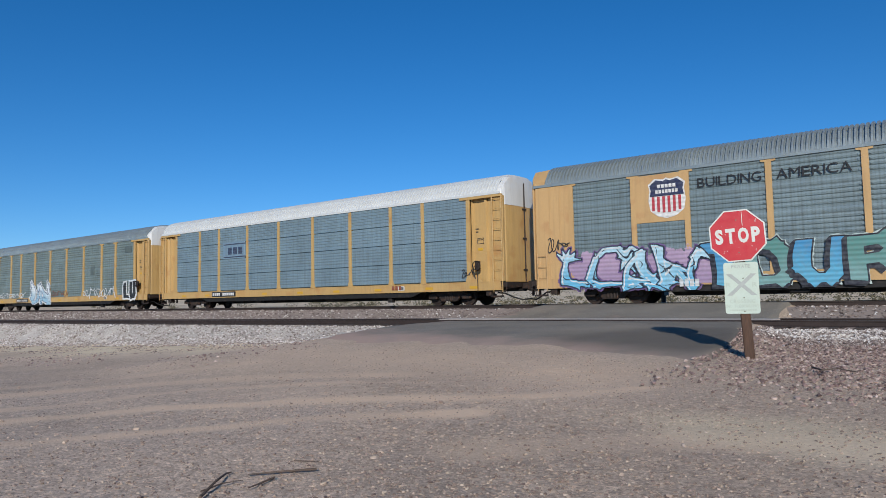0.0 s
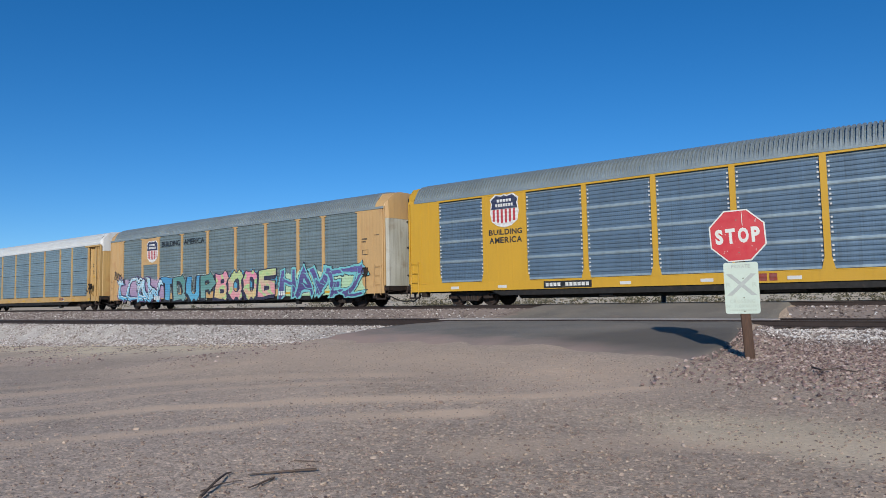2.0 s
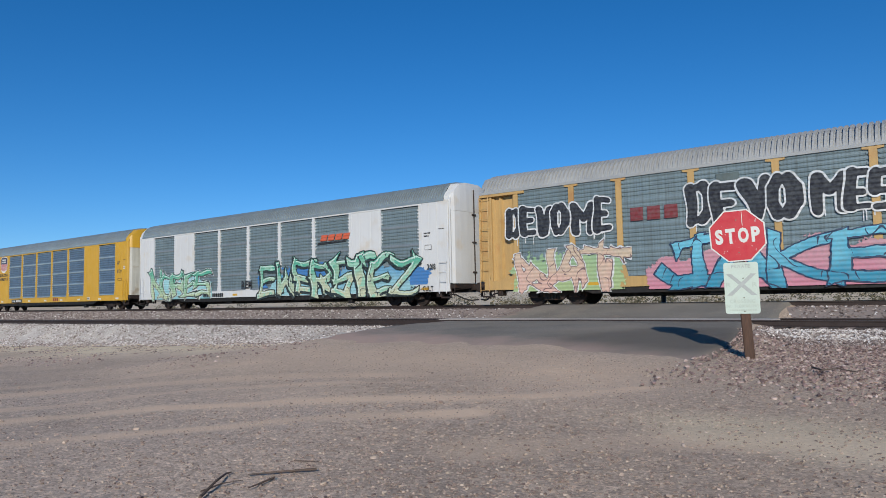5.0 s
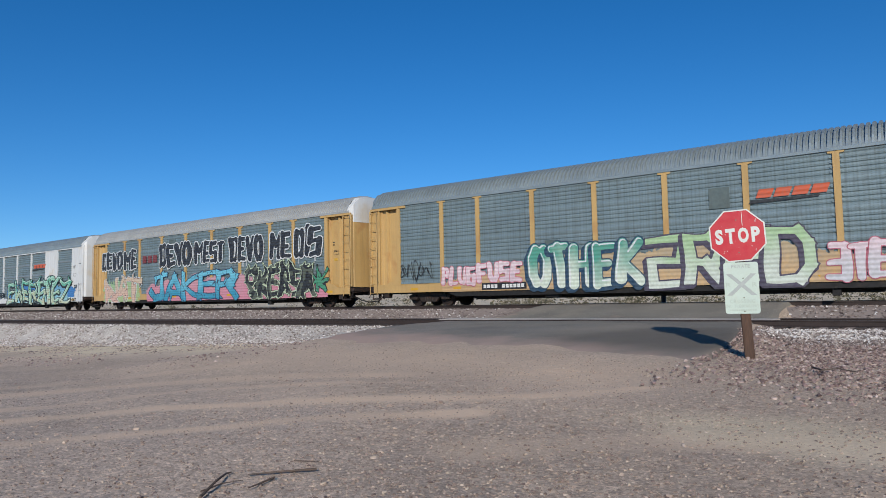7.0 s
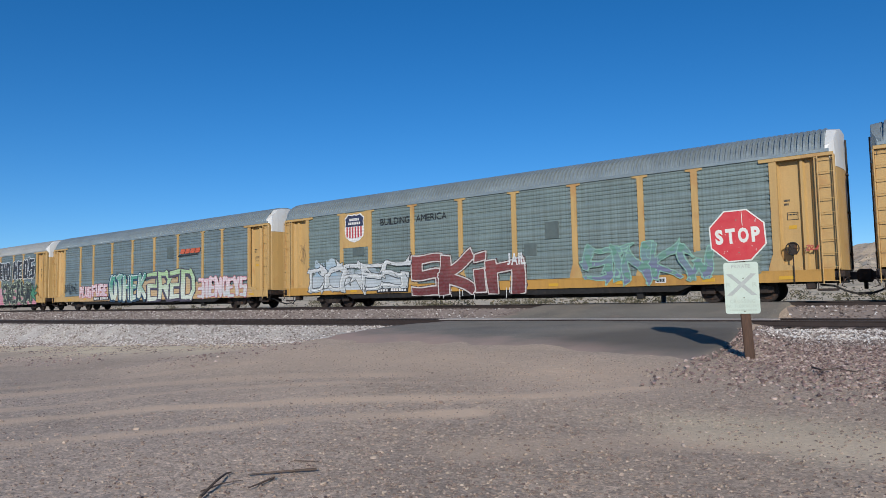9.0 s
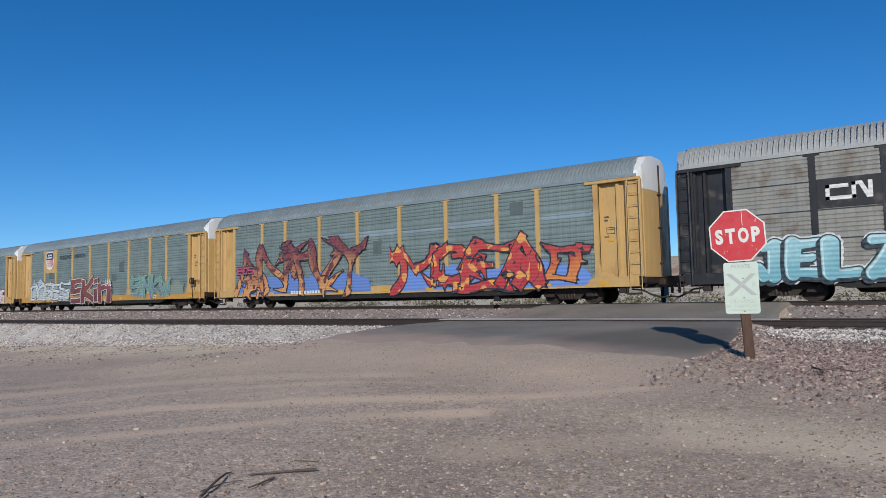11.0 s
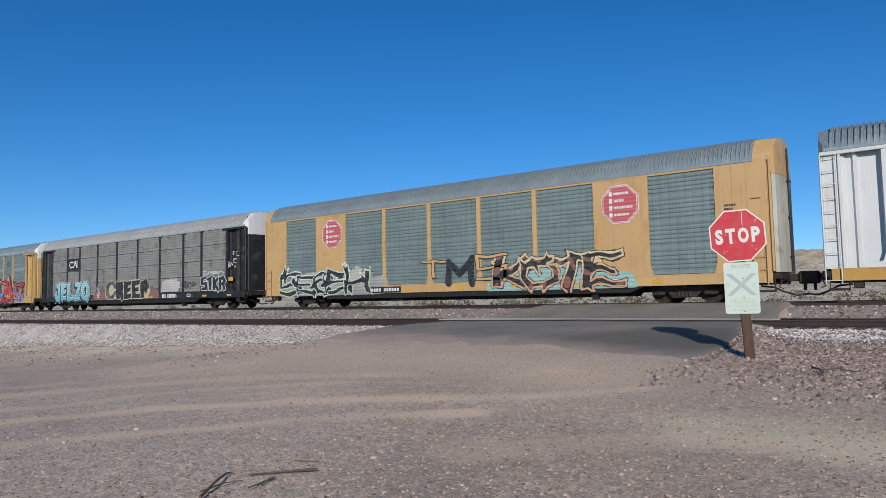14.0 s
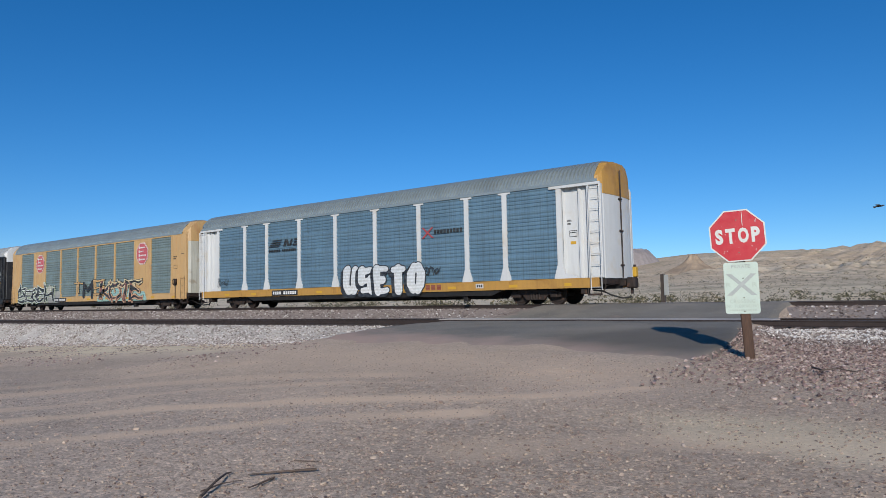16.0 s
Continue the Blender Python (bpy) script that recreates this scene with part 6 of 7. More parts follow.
    # L
    for i, (a, b) in enumerate(((-6.35, -5.6), (-6.45, -5.65), (-6.55, -5.72), (-6.65, -5.8))):
        z = 3.72 - 0.11 * i
        flat_mesh("emblem_line", c["L"], INK, [ring_shape([(a - 0.1, z), (b - 0.05, z), (b, z + 0.065), (a, z + 0.065)])], -SIDE - 0.004)
    flat_mesh("emblem_name", c["L"], INK, [ring_shape([(-5.5, 3.4), (-5.3, 3.4), (-5.15, 3.78), (-5.35, 3.78)]), ring_shape([(-5.3, 3.78), (-5.12, 3.78), (-4.98, 3.4), (-5.14, 3.4)]), ring_shape([(-5.0, 3.4), (-4.84, 3.4), (-4.7, 3.78), (-4.86, 3.78)]), ring_shape([(-4.72, 3.4), (-4.3, 3.4), (-4.26, 3.5), (-4.68, 3.5)]), ring_shape([(-4.6, 3.55), (-4.28, 3.55), (-4.24, 3.63), (-4.56, 3.63)]), ring_shape([(-4.6, 3.68), (-4.16, 3.68), (-4.13, 3.78), (-4.56, 3.78)])], -SIDE - 0.004)
    bars(c["L"], INK, -6.75, -4.45, 3.12, 3.25, "xxxxxxx xxxxxxxx", -SIDE - 0.004)
    red = P("mark_cross", (190, 60, 66))
    flat_mesh("emblem_cross", c["L"], red, [ring_shape([(4.4, 3.15), (4.52, 3.15), (5.1, 3.65), (4.98, 3.65)]), ring_shape([(4.98, 3.15), (5.1, 3.15), (4.52, 3.65), (4.4, 3.65)])], -SIDE - 0.004)
    bars(c["L"], INK, 5.1, 6.75, 3.32, 3.5, "xxxxxxxxx", -SIDE - 0.006)
    piece(c["L"], "USETO", -0.75, 4.55, 0.64, 1.98, WHITE_INK, P("line_ink", (24, 28, 40)), None, 110, 0.15, 0.05, 0.1, thick=0.205, shade=0.15, style="round", pack=0.03)
    scrawl(c["L"], 4.6, 5.4, 1.2, 2.0, INK, 111, 5, 0.035)
    scrawl(c["L"], -11.5, -10.5, 1.2, 1.85, INK, 112, 6, 0.025)
    owner_mark(c["L"], 4.55, 5.52, 0.7, 1.0)
    number_plate(c["L"], -6.44, -4.29, 0.67, 0.97)


decorate()


def end_device():
    """Marker box that hangs on the last coupler."""
    ob = new("end_of_train_device")
    tagged(ob, "orange-yellow end-of-train marker box hung on the last coupler", "train device")
    bm = bmesh.new()
    box(bm, 13.98, 14.14, -0.12, 0.12, 1.05, 1.45, 0.03)
    part("case", bm, M["bright_yellow"], ob)
    bm = bmesh.new()
    rod(bm, (14.06, -0.05, 1.44), (14.06, -0.05, 1.54), 0.05, 10)
    part("lamp", bm, M["iron"], ob)
    bm = bmesh.new()
    box(bm, 14.02, 14.10, -0.05, 0.05, 0.98, 1.08, 0.01)
    part("bracket", bm, M["iron"], ob)
    return ob


eot = end_device()


# ---------------------------------------------------------------- crossing sign
M["sign_red"] = material("faded_red_sheeting", srgb(178, 34, 44), 0.4, fine=40, coarse=3, vary=0.06, spot=0.1, bump=0.03)
M["sign_white"] = material("white_sheeting", srgb(196, 198, 192), 0.45, fine=40, coarse=2, vary=0.04, stain=srgb(190, 190, 176), bump=0.03)
M["sign_board"] = material("chalky_green_white_board", srgb(180, 194, 182), 0.6, fine=40, coarse=2, vary=0.05, stain=srgb(176, 180, 162), bump=0.03)
M["sign_grey"] = material("faded_grey_ink", srgb(158, 164, 160), 0.6, fine=30, coarse=3, vary=0.08, bump=0.0)
M["sign_green"] = material("faded_green_ink", srgb(170, 182, 170), 0.6, fine=30, coarse=3, vary=0.08, bump=0.0)
M["post_wood"] = material("grey_brown_post_wood", srgb(76, 56, 44), 0.85, fine=9, coarse=1.5, vary=0.35, stretch=(7, 7, 0.6), bump=0.6)
M["bolt"] = material("zinc_bolt", srgb(120, 112, 100), 0.4, 0.8, bump=0)


def crossing_sign():
    sign = new("stop_sign")
    tagged(sign, "red stop sign and white private crossing board on a timber post", "traffic sign")
    bm = bmesh.new()
    box(bm, -0.082, 0.082, 0.02, 0.18, -0.5, 2.3, 0.014)
    bmesh.ops.subdivide_edges(bm, edges=bm.edges, cuts=6, use_grid_fill=True)
    for v in bm.verts:
        v.co.x += 0.006 * noise.noise((v.co.x * 9, v.co.y * 9, v.co.z * 2))
        v.co.y += 0.006 * noise.noise((v.co.x * 9 + 5, v.co.y * 9, v.co.z * 2))
    part("post", bm, M["post_wood"], sign, "weathered square timber post")
    cz, r = 2.175, 0.457 / math.cos(math.pi / 8)

    def octo(k, y0, y1):
        b = bmesh.new()
        prism(b, [(k * r * math.cos(math.pi / 8 + i * math.pi / 4), cz + k * r * math.sin(math.pi / 8 + i * math.pi / 4)) for i in range(8)], y0, y1)
        return b

    face = part("stop_panel", octo(1.0, 0.0, 0.006), M["sign_white"], sign, "white-rimmed red octagon")
    part("red_field", octo(0.95, -0.003, 0.001), M["sign_red"], face)

    def put(text, x0, x1, z0, z1, mat, parent, bold=0.02, gap=0.14, y=-0.005):
        for g in letter_shapes(text, x0, x1, z0, z1, bold, gap):
            flat_mesh("letter", parent, mat, [g], y)

    put("STOP", -0.365, 0.365, cz - 0.135, cz + 0.135, M["sign_white"], face, 0.05, 0.24)
    # scratches
    rng = random.Random(4)
    scr = []
    for _ in range(9):
        x, z, ln = rng.uniform(-0.36, 0.36), cz + rng.uniform(-0.35, 0.35), rng.uniform(0.01, 0.05)
        scr.append(ring_shape([(x, z), (x + 0.008, z), (x + 0.01, z + ln), (x + 0.002, z + ln)]))
    scr.append(ring_shape([(0.09, cz + 0.2), (0.10, cz + 0.2), (0.105, cz + 0.42), (0.097, cz + 0.42)]))
    flat_mesh("scratch", face, M["sign_white"], scr, -0.0065)
    for z in (cz + 0.28, cz - 0.3):
        b = bmesh.new()
        rod(b, (0, -0.012, z), (0, 0.02, z), 0.012, 8)
        part("bolt", b, M["bolt"], face)
    b = bmesh.new()
    rim = []
    for cx, cz2, a0 in ((0.24, 1.66, 0), (-0.24, 1.66, 90), (-0.24, 0.84, 180), (0.24, 0.84, 270)):
        for k in range(5):
            rim.append((cx + 0.04 * math.cos(radians(a0 + k * 22.5)), cz2 + 0.04 * math.sin(radians(a0 + k * 22.5))))
    prism(b, rim, -0.002, 0.004)
    board = part("private_crossing_board", b, M["sign_board"], sign, "white board with a faded grey cross and lettering")
    for sgn in (-1, 1):
        b = bmesh.new()
        prism(b, [(-0.045 - 0.20 * sgn, 1.12), (0.045 - 0.20 * sgn, 1.12), (0.045 + 0.20 * sgn, 1.50), (-0.045 + 0.20 * sgn, 1.50)], -0.0045 - 0.001 * (sgn > 0), -0.002)
        part("cross_bar", b, M["sign_grey"], board)
    put("PRIVATE", -0.15, 0.15, 1.60, 1.665, M["sign_grey"], board, 0.02)
    put("CROSSING", -0.2, 0.2, 0.985, 1.05, M["sign_green"], board, 0.02)
    put("NO TRESPASSING", -0.25, 0.25, 0.91, 0.96, M["sign_green"], board, 0.0)
    put("R", -0.25, -0.17, 1.27, 1.35, M["sign_green"], board)
    put("R", 0.17, 0.25, 1.27, 1.35, M["sign_green"], board)
    bars(board, M["sign_green"], -0.22, 0.22, 0.85, 0.875, "xxxxxxxxxxxx", -0.005)
    board.matrix_local = pose(0, 0, 1.66) @ pose(0, 0, 0, 0, 2.4, 0) @ pose(0, 0, -1.66)
    for z in (1.42, 1.08, 0.84):
        b = bmesh.new()
        rod(b, (0.03, -0.01, z), (0.03, 0.02, z), 0.011, 8)
        part("bolt", b, M["bolt"], board)
    sign.matrix_world = pose(-2.974, 12.755, 0.227, 0, -2.8, 13.1)
    return sign


crossing_sign()


def marker_post():
    ob = new("marker_post")
    tagged(ob, "short dark timber post with a pale metal plate beyond the tracks", "marker post")
    bm = bmesh.new()
    box(bm, -0.1, 0.1, -0.09, 0.09, -0.3, 1.65, 0.02)
    part("post", bm, M["tie"], ob)
    bm = bmesh.new()
    box(bm, 0.08, 0.3, -0.12, -0.09, 0.6, 1.6, 0.01)
    part("plate", bm, M["roof_pale"], ob)
    ob.location = (-11.5, 33.0, 0.72)


marker_post()


# ---------------------------------------------------------------- loose stone, sticks, scrub
def stone_material(name, low, mid, high):
    m = bpy.data.materials.new(name)
    m.use_nodes = True
    n, l = m.node_tree.nodes, m.node_tree.links
    geo = n.new("ShaderNodeNewGeometry")
    r = n.new("ShaderNodeValToRGB")
    r.color_ramp.elements[0].color, r.color_ramp.elements[1].color = low, high
    e = r.color_ramp.elements.new(0.6)
    e.color = mid
    l.new(geo.outputs["Random Per Island"], r.inputs[0])
    t = n.new("ShaderNodeTexNoise")
    t.inputs["Scale"].default_value = 40
    l.new(geo.outputs["Position"], t.inputs["Vector"])
    x = n.new("ShaderNodeMix")
    x.data_type, x.blend_type = "RGBA", "MULTIPLY"
    x.inputs["Factor"].default_value = 0.5
    l.new(r.outputs[0], x.inputs["A"])
    l.new(t.outputs["Color"], x.inputs["B"])
    mx = n.new("ShaderNodeMix")
    mx.data_type = "RGBA"
    mx.inputs["Factor"].default_value = 0.35
    l.new(r.outputs[0], mx.inputs["A"])
    l.new(x.outputs["Result"], mx.inputs["B"])
    l.new(mx.outputs["Result"], n["Principled BSDF"].inputs["Base Color"])
    n["Principled BSDF"].inputs["Roughness"].default_value = 0.9
    return m


OCTA = np.array([(1, 0, 0), (-1, 0, 0), (0, 1, 0), (0, -1, 0), (0, 0, 1), (0, 0, -1)], float)
OCTA_F = np.array([(0, 2, 4), (2, 1, 4), (1, 3, 4), (3, 0, 4), (2, 0, 5), (1, 2, 5), (3, 1, 5), (0, 3, 5)])


def icosahedron():
    bm = bmesh.new()
    bmesh.ops.create_icosphere(bm, subdivisions=1, radius=1.0)
    v = np.array([tuple(q.co) for q in bm.verts])
    bm.verts.index_update()
    f = np.array([[q.index for q in face.verts] for face in bm.faces])
    bm.free()
    return v, f


ICO, ICO_F = icosahedron()


def stones(name, label, mat, spots, sizes, flat=0.72, round_=False):
    """Angular stones in one mesh: each an octahedron or icosahedron pulled out of shape."""
    base, base_f = (ICO, ICO_F) if round_ else (OCTA, OCTA_F)
    m = len(base)
    n = len(spots)
    rng = np.random.default_rng(len(name) * 7 + n)
    v = base[None] * (1 + rng.uniform(-0.4, 0.4, (n, m, 1))) + rng.uniform(-0.28, 0.28, (n, m, 3))
    a = rng.uniform(0, 6.28, n)
    c, s_ = np.cos(a)[:, None], np.sin(a)[:, None]
    stretch = rng.uniform(0.65, 1.25, (n, 1))
    x, y, z = v[:, :, 0] * stretch, v[:, :, 1], v[:, :, 2] * flat
    out = np.stack([(x * c - y * s_), (x * s_ + y * c), z], 2) * np.asarray(sizes)[:, None, None] + np.asarray(spots)[:, None, :]
    faces = (base_f[None] + m * np.arange(n)[:, None, None]).reshape(-1, 3)
    me = bpy.data.meshes.new(name)
    me.from_pydata(out.reshape(-1, 3).tolist(), [], faces.tolist())
    ob = part(name, me, mat, None)
    return tagged(ob, label, "stones", kind="stuff")


M["gravel"] = stone_material("gravel_stone", srgb(108, 92, 84), srgb(150, 132, 119), srgb(184, 167, 150))
M["rock"] = stone_material("purple_brown_rock", srgb(92, 75, 71), srgb(140, 119, 113), srgb(190, 172, 162))
M["ballast_stone"] = stone_material("pale_ballast_stone", srgb(126, 116, 110), srgb(190, 182, 174), srgb(228, 224, 220))
M["ballast_brown"] = stone_material("brown_ballast_stone", srgb(82, 71, 66), srgb(126, 112, 105), srgb(172, 160, 152))


def bed_top(x, y):
    """Height of the stone bed across both tracks."""
    n, f = near_z(x) - 0.24, FAR_Z - 0.17
    lo = land(x, 16.2) - 0.5
    pts = ((toe(x), lo), (18.95, n), (22.6, n), (24.5, f), (28.4, f), (32.0, -0.1))
    for (a, za), (b, zb) in zip(pts, pts[1:]):
        if y <= b:
            return za + (zb - za) * (y - a) / (b - a)
    return -0.1


def in_road(x, y):
    return y > front(x) - 0.2 and road_left(max(12.9, y)) - 0.2 < x < road_right(y) + 0.15 and y < 42


def scatter():
    rng = random.Random(21)
    pale, brown = [], []
    ps, bs = [], []
    for k in range(68000):
        u = rng.random()
        x = 7 - 85 * u ** 1.25 if k < 62000 else rng.uniform(-4.4, 7)
        y = rng.uniform(16.4, 19.9) if rng.random() < 0.62 else rng.uniform(21.3, 25.5)
        if k >= 62000:
            y = rng.uniform(17.6, 20.0)
        elif rng.random() < 0.17:
            y = 17.8 - 3.0 * rng.random() ** 2
        if in_road(x, y) or (abs(x + 15.2) < 1.3 and rng.random() < 0.5):
            continue
        z = max(bed_top(x, y), land(x, y))
        size = rng.uniform(0.02, 0.05) * (1.0 + max(0, -x - 20) * 0.012)
        white = (x < -13 and (y < 20 or rng.random() < 0.3)) or (x > -4 and 17.9 < y < 19.6 + 0.3 * noise.noise((x, y, 0)))
        if white and rng.random() < (0.93 if x > -4 else 0.72) or rng.random() < 0.16:
            pale.append((x, y, z + size * 0.3)), ps.append(size)
        else:
            brown.append((x, y, z + size * 0.3)), bs.append(size)
    stones("ballast_stone", "pale grey and white crushed ballast stones", M["ballast_stone"], pale, ps)
    stones("ballast_stone", "brown-grey crushed ballast stones between the tracks", M["ballast_brown"], brown, bs)
    # gravel of the yard, finer and thicker near the camera
    spots, sizes = [], []
    for k in range(138000):
        d = 0.3 + 17.5 * rng.random() ** 1.4
        a = radians(rng.triangular(-125, 50, -37) if k < 120000 else rng.uniform(-180, 180))
        x, y = d * math.sin(a), d * math.cos(a)
        if in_road(x, y) or y > 17:
            continue
        w = wear(x, y)
        if rng.random() < 0.45 * smooth(38.0, 58.0, -math.degrees(a)) * smooth(4.0, 6.0, d) or rng.random() < w * 0.9 or rng.random() < (1 - smooth(-16, -6, x)) * 0.5:
            continue
        size = 0.0045 + 0.011 * rng.random() ** 2.4
        if rng.random() < 0.008:
            size *= 2.2
        spots.append((x, y, land(x, y) + 0.025 * noise.noise((x * 0.6, y * 0.6, 0)) + 0.012 * noise.noise((x * 2.2, y * 2.2, 5)) + size * 0.15))
        sizes.append(size)
    big = [i for i, q in enumerate(sizes) if q > 0.009]
    stones("gravel", "larger loose pinkish grey stones on the yard", M["gravel"], [spots[i] for i in big], [sizes[i] for i in big], round_=True)
    big = set(big)
    stones("gravel", "loose pinkish grey gravel on the yard", M["gravel"], [p for i, p in enumerate(spots) if i not in big], [q for i, q in enumerate(sizes) if i not in big])
    # stray stones over the sandy verge to the west
    stray, stray_s = [], []
    for _ in range(9000):
        x = rng.uniform(-44, -13)
        y = 16.8 - 8.5 * rng.random() ** 1.7
        if in_road(x, y) or noise.noise((x * 0.35, y * 0.6, 12)) < -0.12:
            continue
        size = 0.014 + 0.03 * rng.random() ** 3
        stray.append((x, y, land(x, y) + 0.025 * noise.noise((x * 0.6, y * 0.6, 0)) + size * 0.2)), stray_s.append(size)
    stones("gravel", "stray pinkish stones on the sandy verge", M["rock"], stray, stray_s)
    # coarser rock beside the ramp and under the sign
    spots, sizes = [], []
    for _ in range(30000):
        x, y = rng.uniform(-4.4, 7), rng.uniform(7.5, 17.6)
        if y > front(x) + 0.15 and x < road_right(y) - 0.3 + 0.25 * noise.noise((x * 2, y * 2, 3)) or rng.random() > smooth(7.5, 10.5, y + 0.35 * x) or y < 12.2 and rng.random() > smooth(-4.3, -1.6, x + 0.8 * noise.noise((x, y, 6))):
            continue
        size = 0.010 + 0.026 * rng.random() ** 2.4
        spots.append((x, y, max(land(x, y), road_z(y, x) - 0.02 if x < road_right(y) else -1) + 0.025 * noise.noise((x * 0.6, y * 0.6, 0)) + size * 0.2))
        sizes.append(size)
    stones("rock", "loose purple-brown rock beside the ramp", M["rock"], spots, sizes, round_=True)


M["twig"] = material("grey_dead_wood", srgb(92, 78, 68), 0.9, fine=30, coarse=4, vary=0.3, bump=0.4)


def stick(points, r, label):
    bm = bmesh.new()
    n = len(points) - 1
    for i, (a, b) in enumerate(zip(points, points[1:])):
        za, zb = land(*a[:2]) + a[2], land(*b[:2]) + b[2]
        rod(bm, (a[0], a[1], za), (b[0], b[1], zb), r * (1 - 0.5 * i / n), 7, r * (1 - 0.5 * (i + 1) / n))
    ob = part("stick", bm, M["twig"], None)
    tagged(ob, label, "stick", "dead sticks on the gravel")


def sage_bushes():
    """Low desert scrub: many small leaf clumps on short stems."""
    rng = random.Random(8)
    verts, faces = [], []
    for i in range(4600):
        if i < 500:
            if rng.random() < 0.84:
                continue
            x, y = rng.uniform(-150, 40), 33.5 + 42 * rng.random() ** 1.2
        else:
            d = 60 + 640 * rng.random() ** 1.1
            a = radians(rng.uniform(-48, 8))
            x, y = d * math.sin(a), d * math.cos(a)
            if d < 130 and rng.random() < 0.55:
                continue
        if y < 33 or abs(x + 9) < 5 and y < 45:
            continue
        z = land(x, y) + hills(x, y)
        r = rng.uniform(0.3, 1.25) if i < 500 else rng.uniform(0.2, 0.8) * (1 + 0.002 * y)
        h = r * rng.uniform(0.7, 1.1)
        for _ in range(110 if i < 500 else 26 if y < 120 else 8):
            a, u = rng.uniform(0, 6.28), rng.random() ** 0.5
            cx, cy, cz = x + r * u * math.cos(a), y + r * u * math.sin(a), z + h * rng.random() * (1.1 - 0.6 * u)
            q = rng.uniform(0.045, 0.1) if i < 500 else r * rng.uniform(0.12, 0.24)
            k = len(verts)
            for _j in range(4):
                verts.append((cx + q * rng.uniform(-1, 1), cy + q * rng.uniform(-1, 1), cz + q * rng.uniform(-0.6, 1.2)))
            faces += [(k, k + 1, k + 2), (k, k + 2, k + 3), (k, k + 3, k + 1), (k + 1, k + 3, k + 2)]
    me = bpy.data.meshes.new("sagebrush")
    me.from_pydata(verts, [], faces)
    ob = part("sagebrush", me, stone_material("sage_leaf", srgb(62, 62, 46), srgb(92, 88, 68), srgb(138, 128, 102)), None)
    tagged(ob, "grey-green desert scrub beyond the tracks", "scrub", kind="stuff")


def bird():
    ob = new("bird")
    tagged(ob, "small black bird gliding over the desert", "bird")
    M["feather"] = material("black_feather", srgb(30, 30, 34), 0.6, bump=0.1)
    bm = bmesh.new()
    bmesh.ops.create_uvsphere(bm, u_segments=10, v_segments=6, radius=1, matrix=Matrix.Diagonal((0.2, 0.06, 0.055, 1)))
    rod(bm, (0.15, 0, 0), (0.32, 0, -0.01), 0.03, 6, 0.06)
    rod(bm, (-0.18, 0, 0.01), (-0.27, 0, 0.0), 0.035, 6, 0.004)
    part("body", bm, M["feather"], ob)
    for s in (-1, 1):
        bm = bmesh.new()
        pts = [(-0.09, 0.04), (0.10, 0.04), (0.16, 0.28), (0.22, 0.5), (0.05, 0.44), (-0.06, 0.26)]
        a = [bm.verts.new((x, s * y, 0.01 + 0.14 * y)) for x, y in pts]
        b = [bm.verts.new((x, s * y, -0.006 + 0.14 * y)) for x, y in pts]
        bm.faces.new(a)
        bm.faces.new(b[::-1])
        for i in range(6):
            bm.faces.new((a[i], b[i], b[(i + 1) % 6], a[(i + 1) % 6]))
        bmesh.ops.recalc_face_normals(bm, faces=bm.faces)
        part("wing", bm, M["feather"], ob)
    return ob


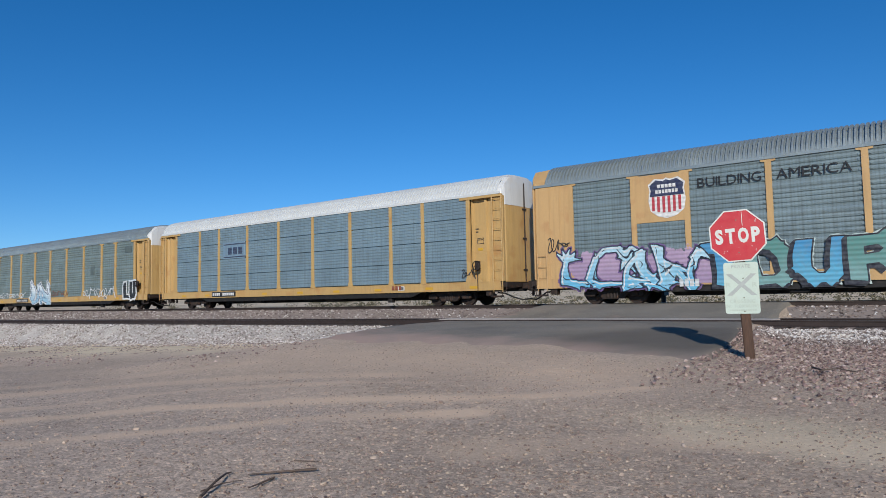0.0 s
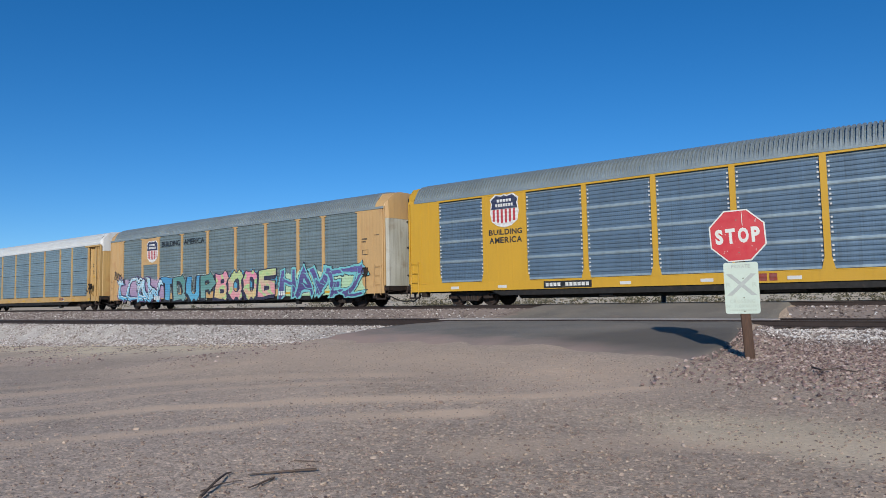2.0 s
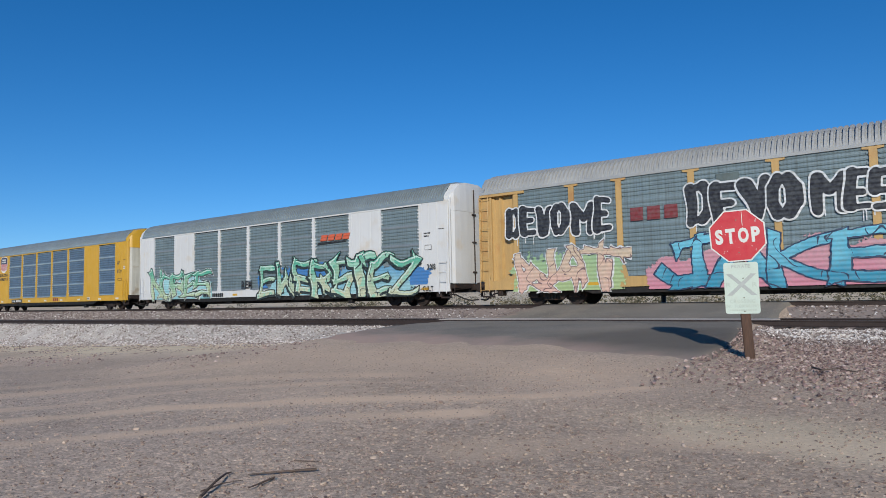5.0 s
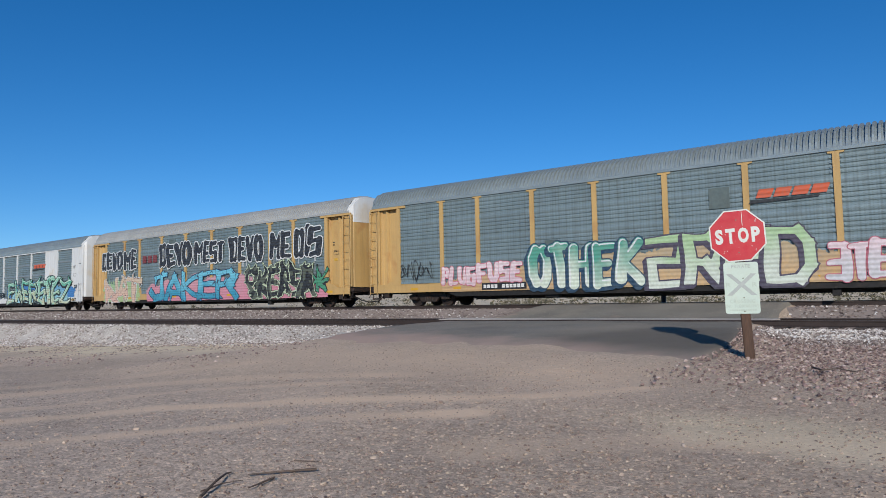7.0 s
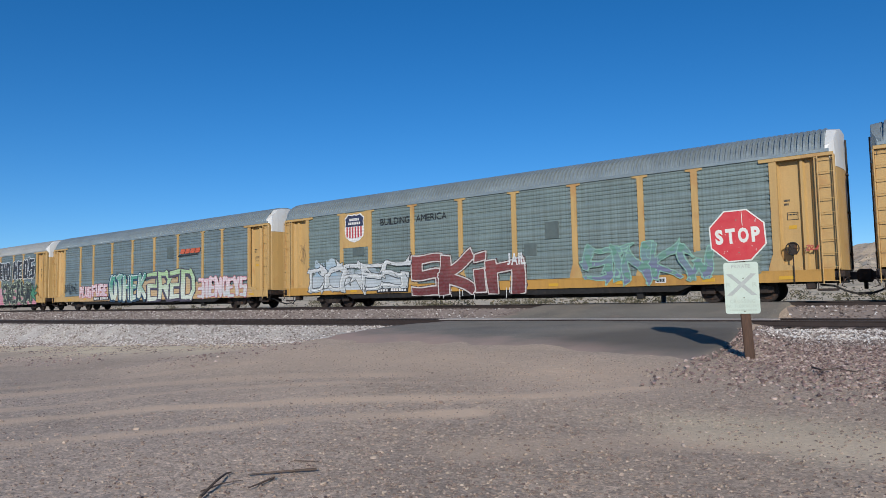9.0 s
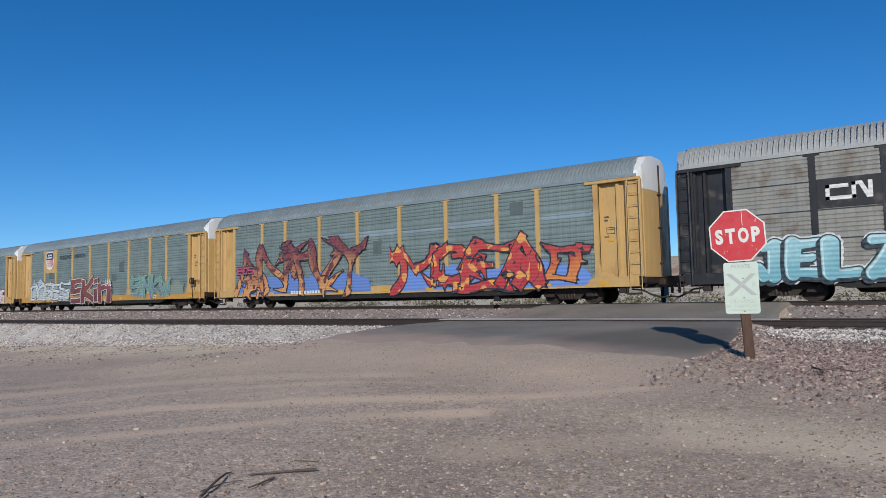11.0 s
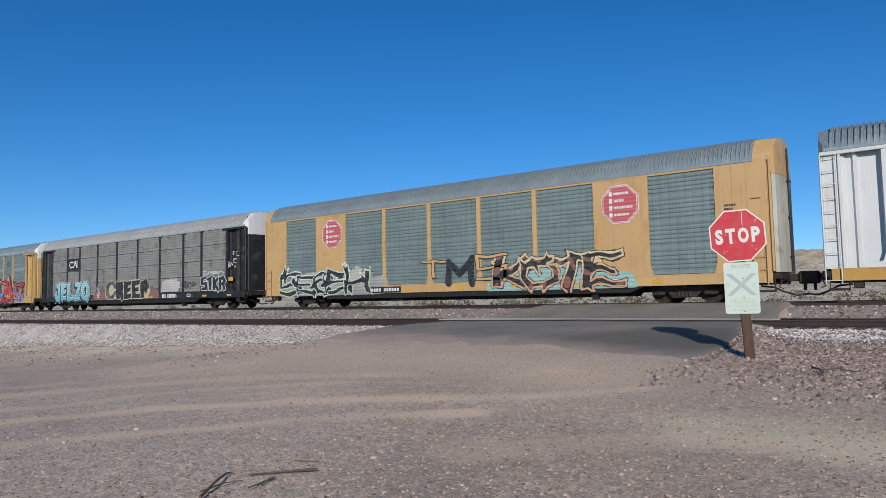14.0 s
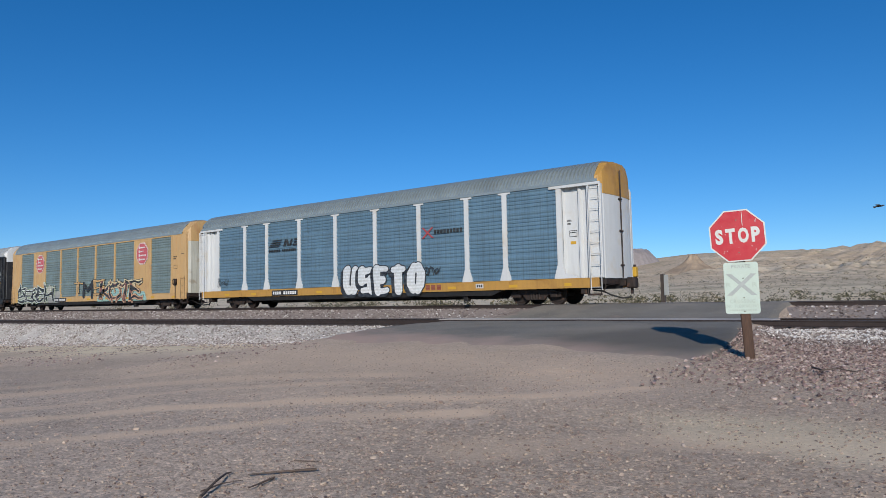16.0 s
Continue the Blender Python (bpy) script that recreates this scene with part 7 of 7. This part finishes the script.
raven, far_raven = bird(), bird()
scatter()
stick([(-4.30, 3.92, 0.02), (-4.45, 3.72, 0.025), (-4.64, 3.5, 0.02)], 0.012, "long straight dead stick lying on gravel")
stick([(-4.39, 3.56, 0.02), (-4.31, 3.25, 0.02)], 0.009, "short dead stick lying on gravel")
stick([(-4.42, 2.92, 0.015), (-4.6, 3.18, 0.05), (-4.79, 3.40, 0.03), (-4.82, 3.47, 0.02)], 0.012, "bent dead stick lying on gravel")
stick([(-4.5, 2.98, 0.03), (-4.56, 3.2, 0.03), (-4.55, 3.38, 0.015)], 0.007, "thin dead twig lying on gravel")
stick([(-4.72, 4.04, 0.012), (-4.5, 4.13, 0.012)], 0.006, "thin dead twig lying on gravel")
stick([(-1.8, 11.36, 0.05), (-1.6, 10.9, 0.07), (-1.47, 11.25, 0.06), (-1.19, 11.07, 0.04)], 0.014, "crooked dead twig lying on the rocks")
sage_bushes()


# ---------------------------------------------------------------- motion of the train
SPEED, GAIN = 17.3043, -0.0097
BIRD_X, BIRD_Z = -12.86, 8.62


def travel(t):
    """Way of the train: steady, but for a short lag and a catch at twelve seconds."""
    u = t - 8.0
    lag = 0.33 * smooth(9.2, 11.3, t) * (1 - smooth(12.0, 12.1, t)) + 0.04 * smooth(12.0, 12.1, t)
    return -SPEED * u - GAIN * u * u + lag


def motions():
    times = [0.1 * i for i in range(161)]
    for car, centre in cars.values():
        walk(car, [(t, pose(centre + travel(t), FAR_Y, FAR_Z)) for t in times])
    walk(eot, [(t, pose(cars["L"][1] + travel(t), FAR_Y, FAR_Z)) for t in times])
    # the bird comes in from the east at the very end
    walk(raven, [(0.0, pose(130, 44.0, 8.5, 0, 0, 182)), (15.0, pose(4.9, 46.8, 6.7, 0, 4, 182)), (16.0, pose(-3.45, 47.2, 6.28, 0, 6, 182))])
    # another passes low behind the train at the start
    walk(far_raven, [(0.0, pose(BIRD_X + 8.0, 80.0, BIRD_Z + 0.1, 0, 0, 178)), (1.0, pose(BIRD_X, 80.0, BIRD_Z, 0, 5, 178)), (16.0, pose(BIRD_X - 130.0, 84.0, BIRD_Z + 1.0, 0, 3, 178))])
    first = {}
    for w, sx in wheelsets:
        if sx not in first:
            rows = []
            for i in range(481):
                t = i / 30
                rows.append((t, pose(sx, 0, 0.42) @ Matrix.Rotation((travel(t) - travel(0)) / 0.42, 4, "Y")))
            walk(w, rows)
            first[sx] = w
        else:
            w.rotation_mode = "QUATERNION"
            d = w.animation_data_create()
            d.action = first[sx].animation_data.action
            d.action_slot = first[sx].animation_data.action_slot


motions()
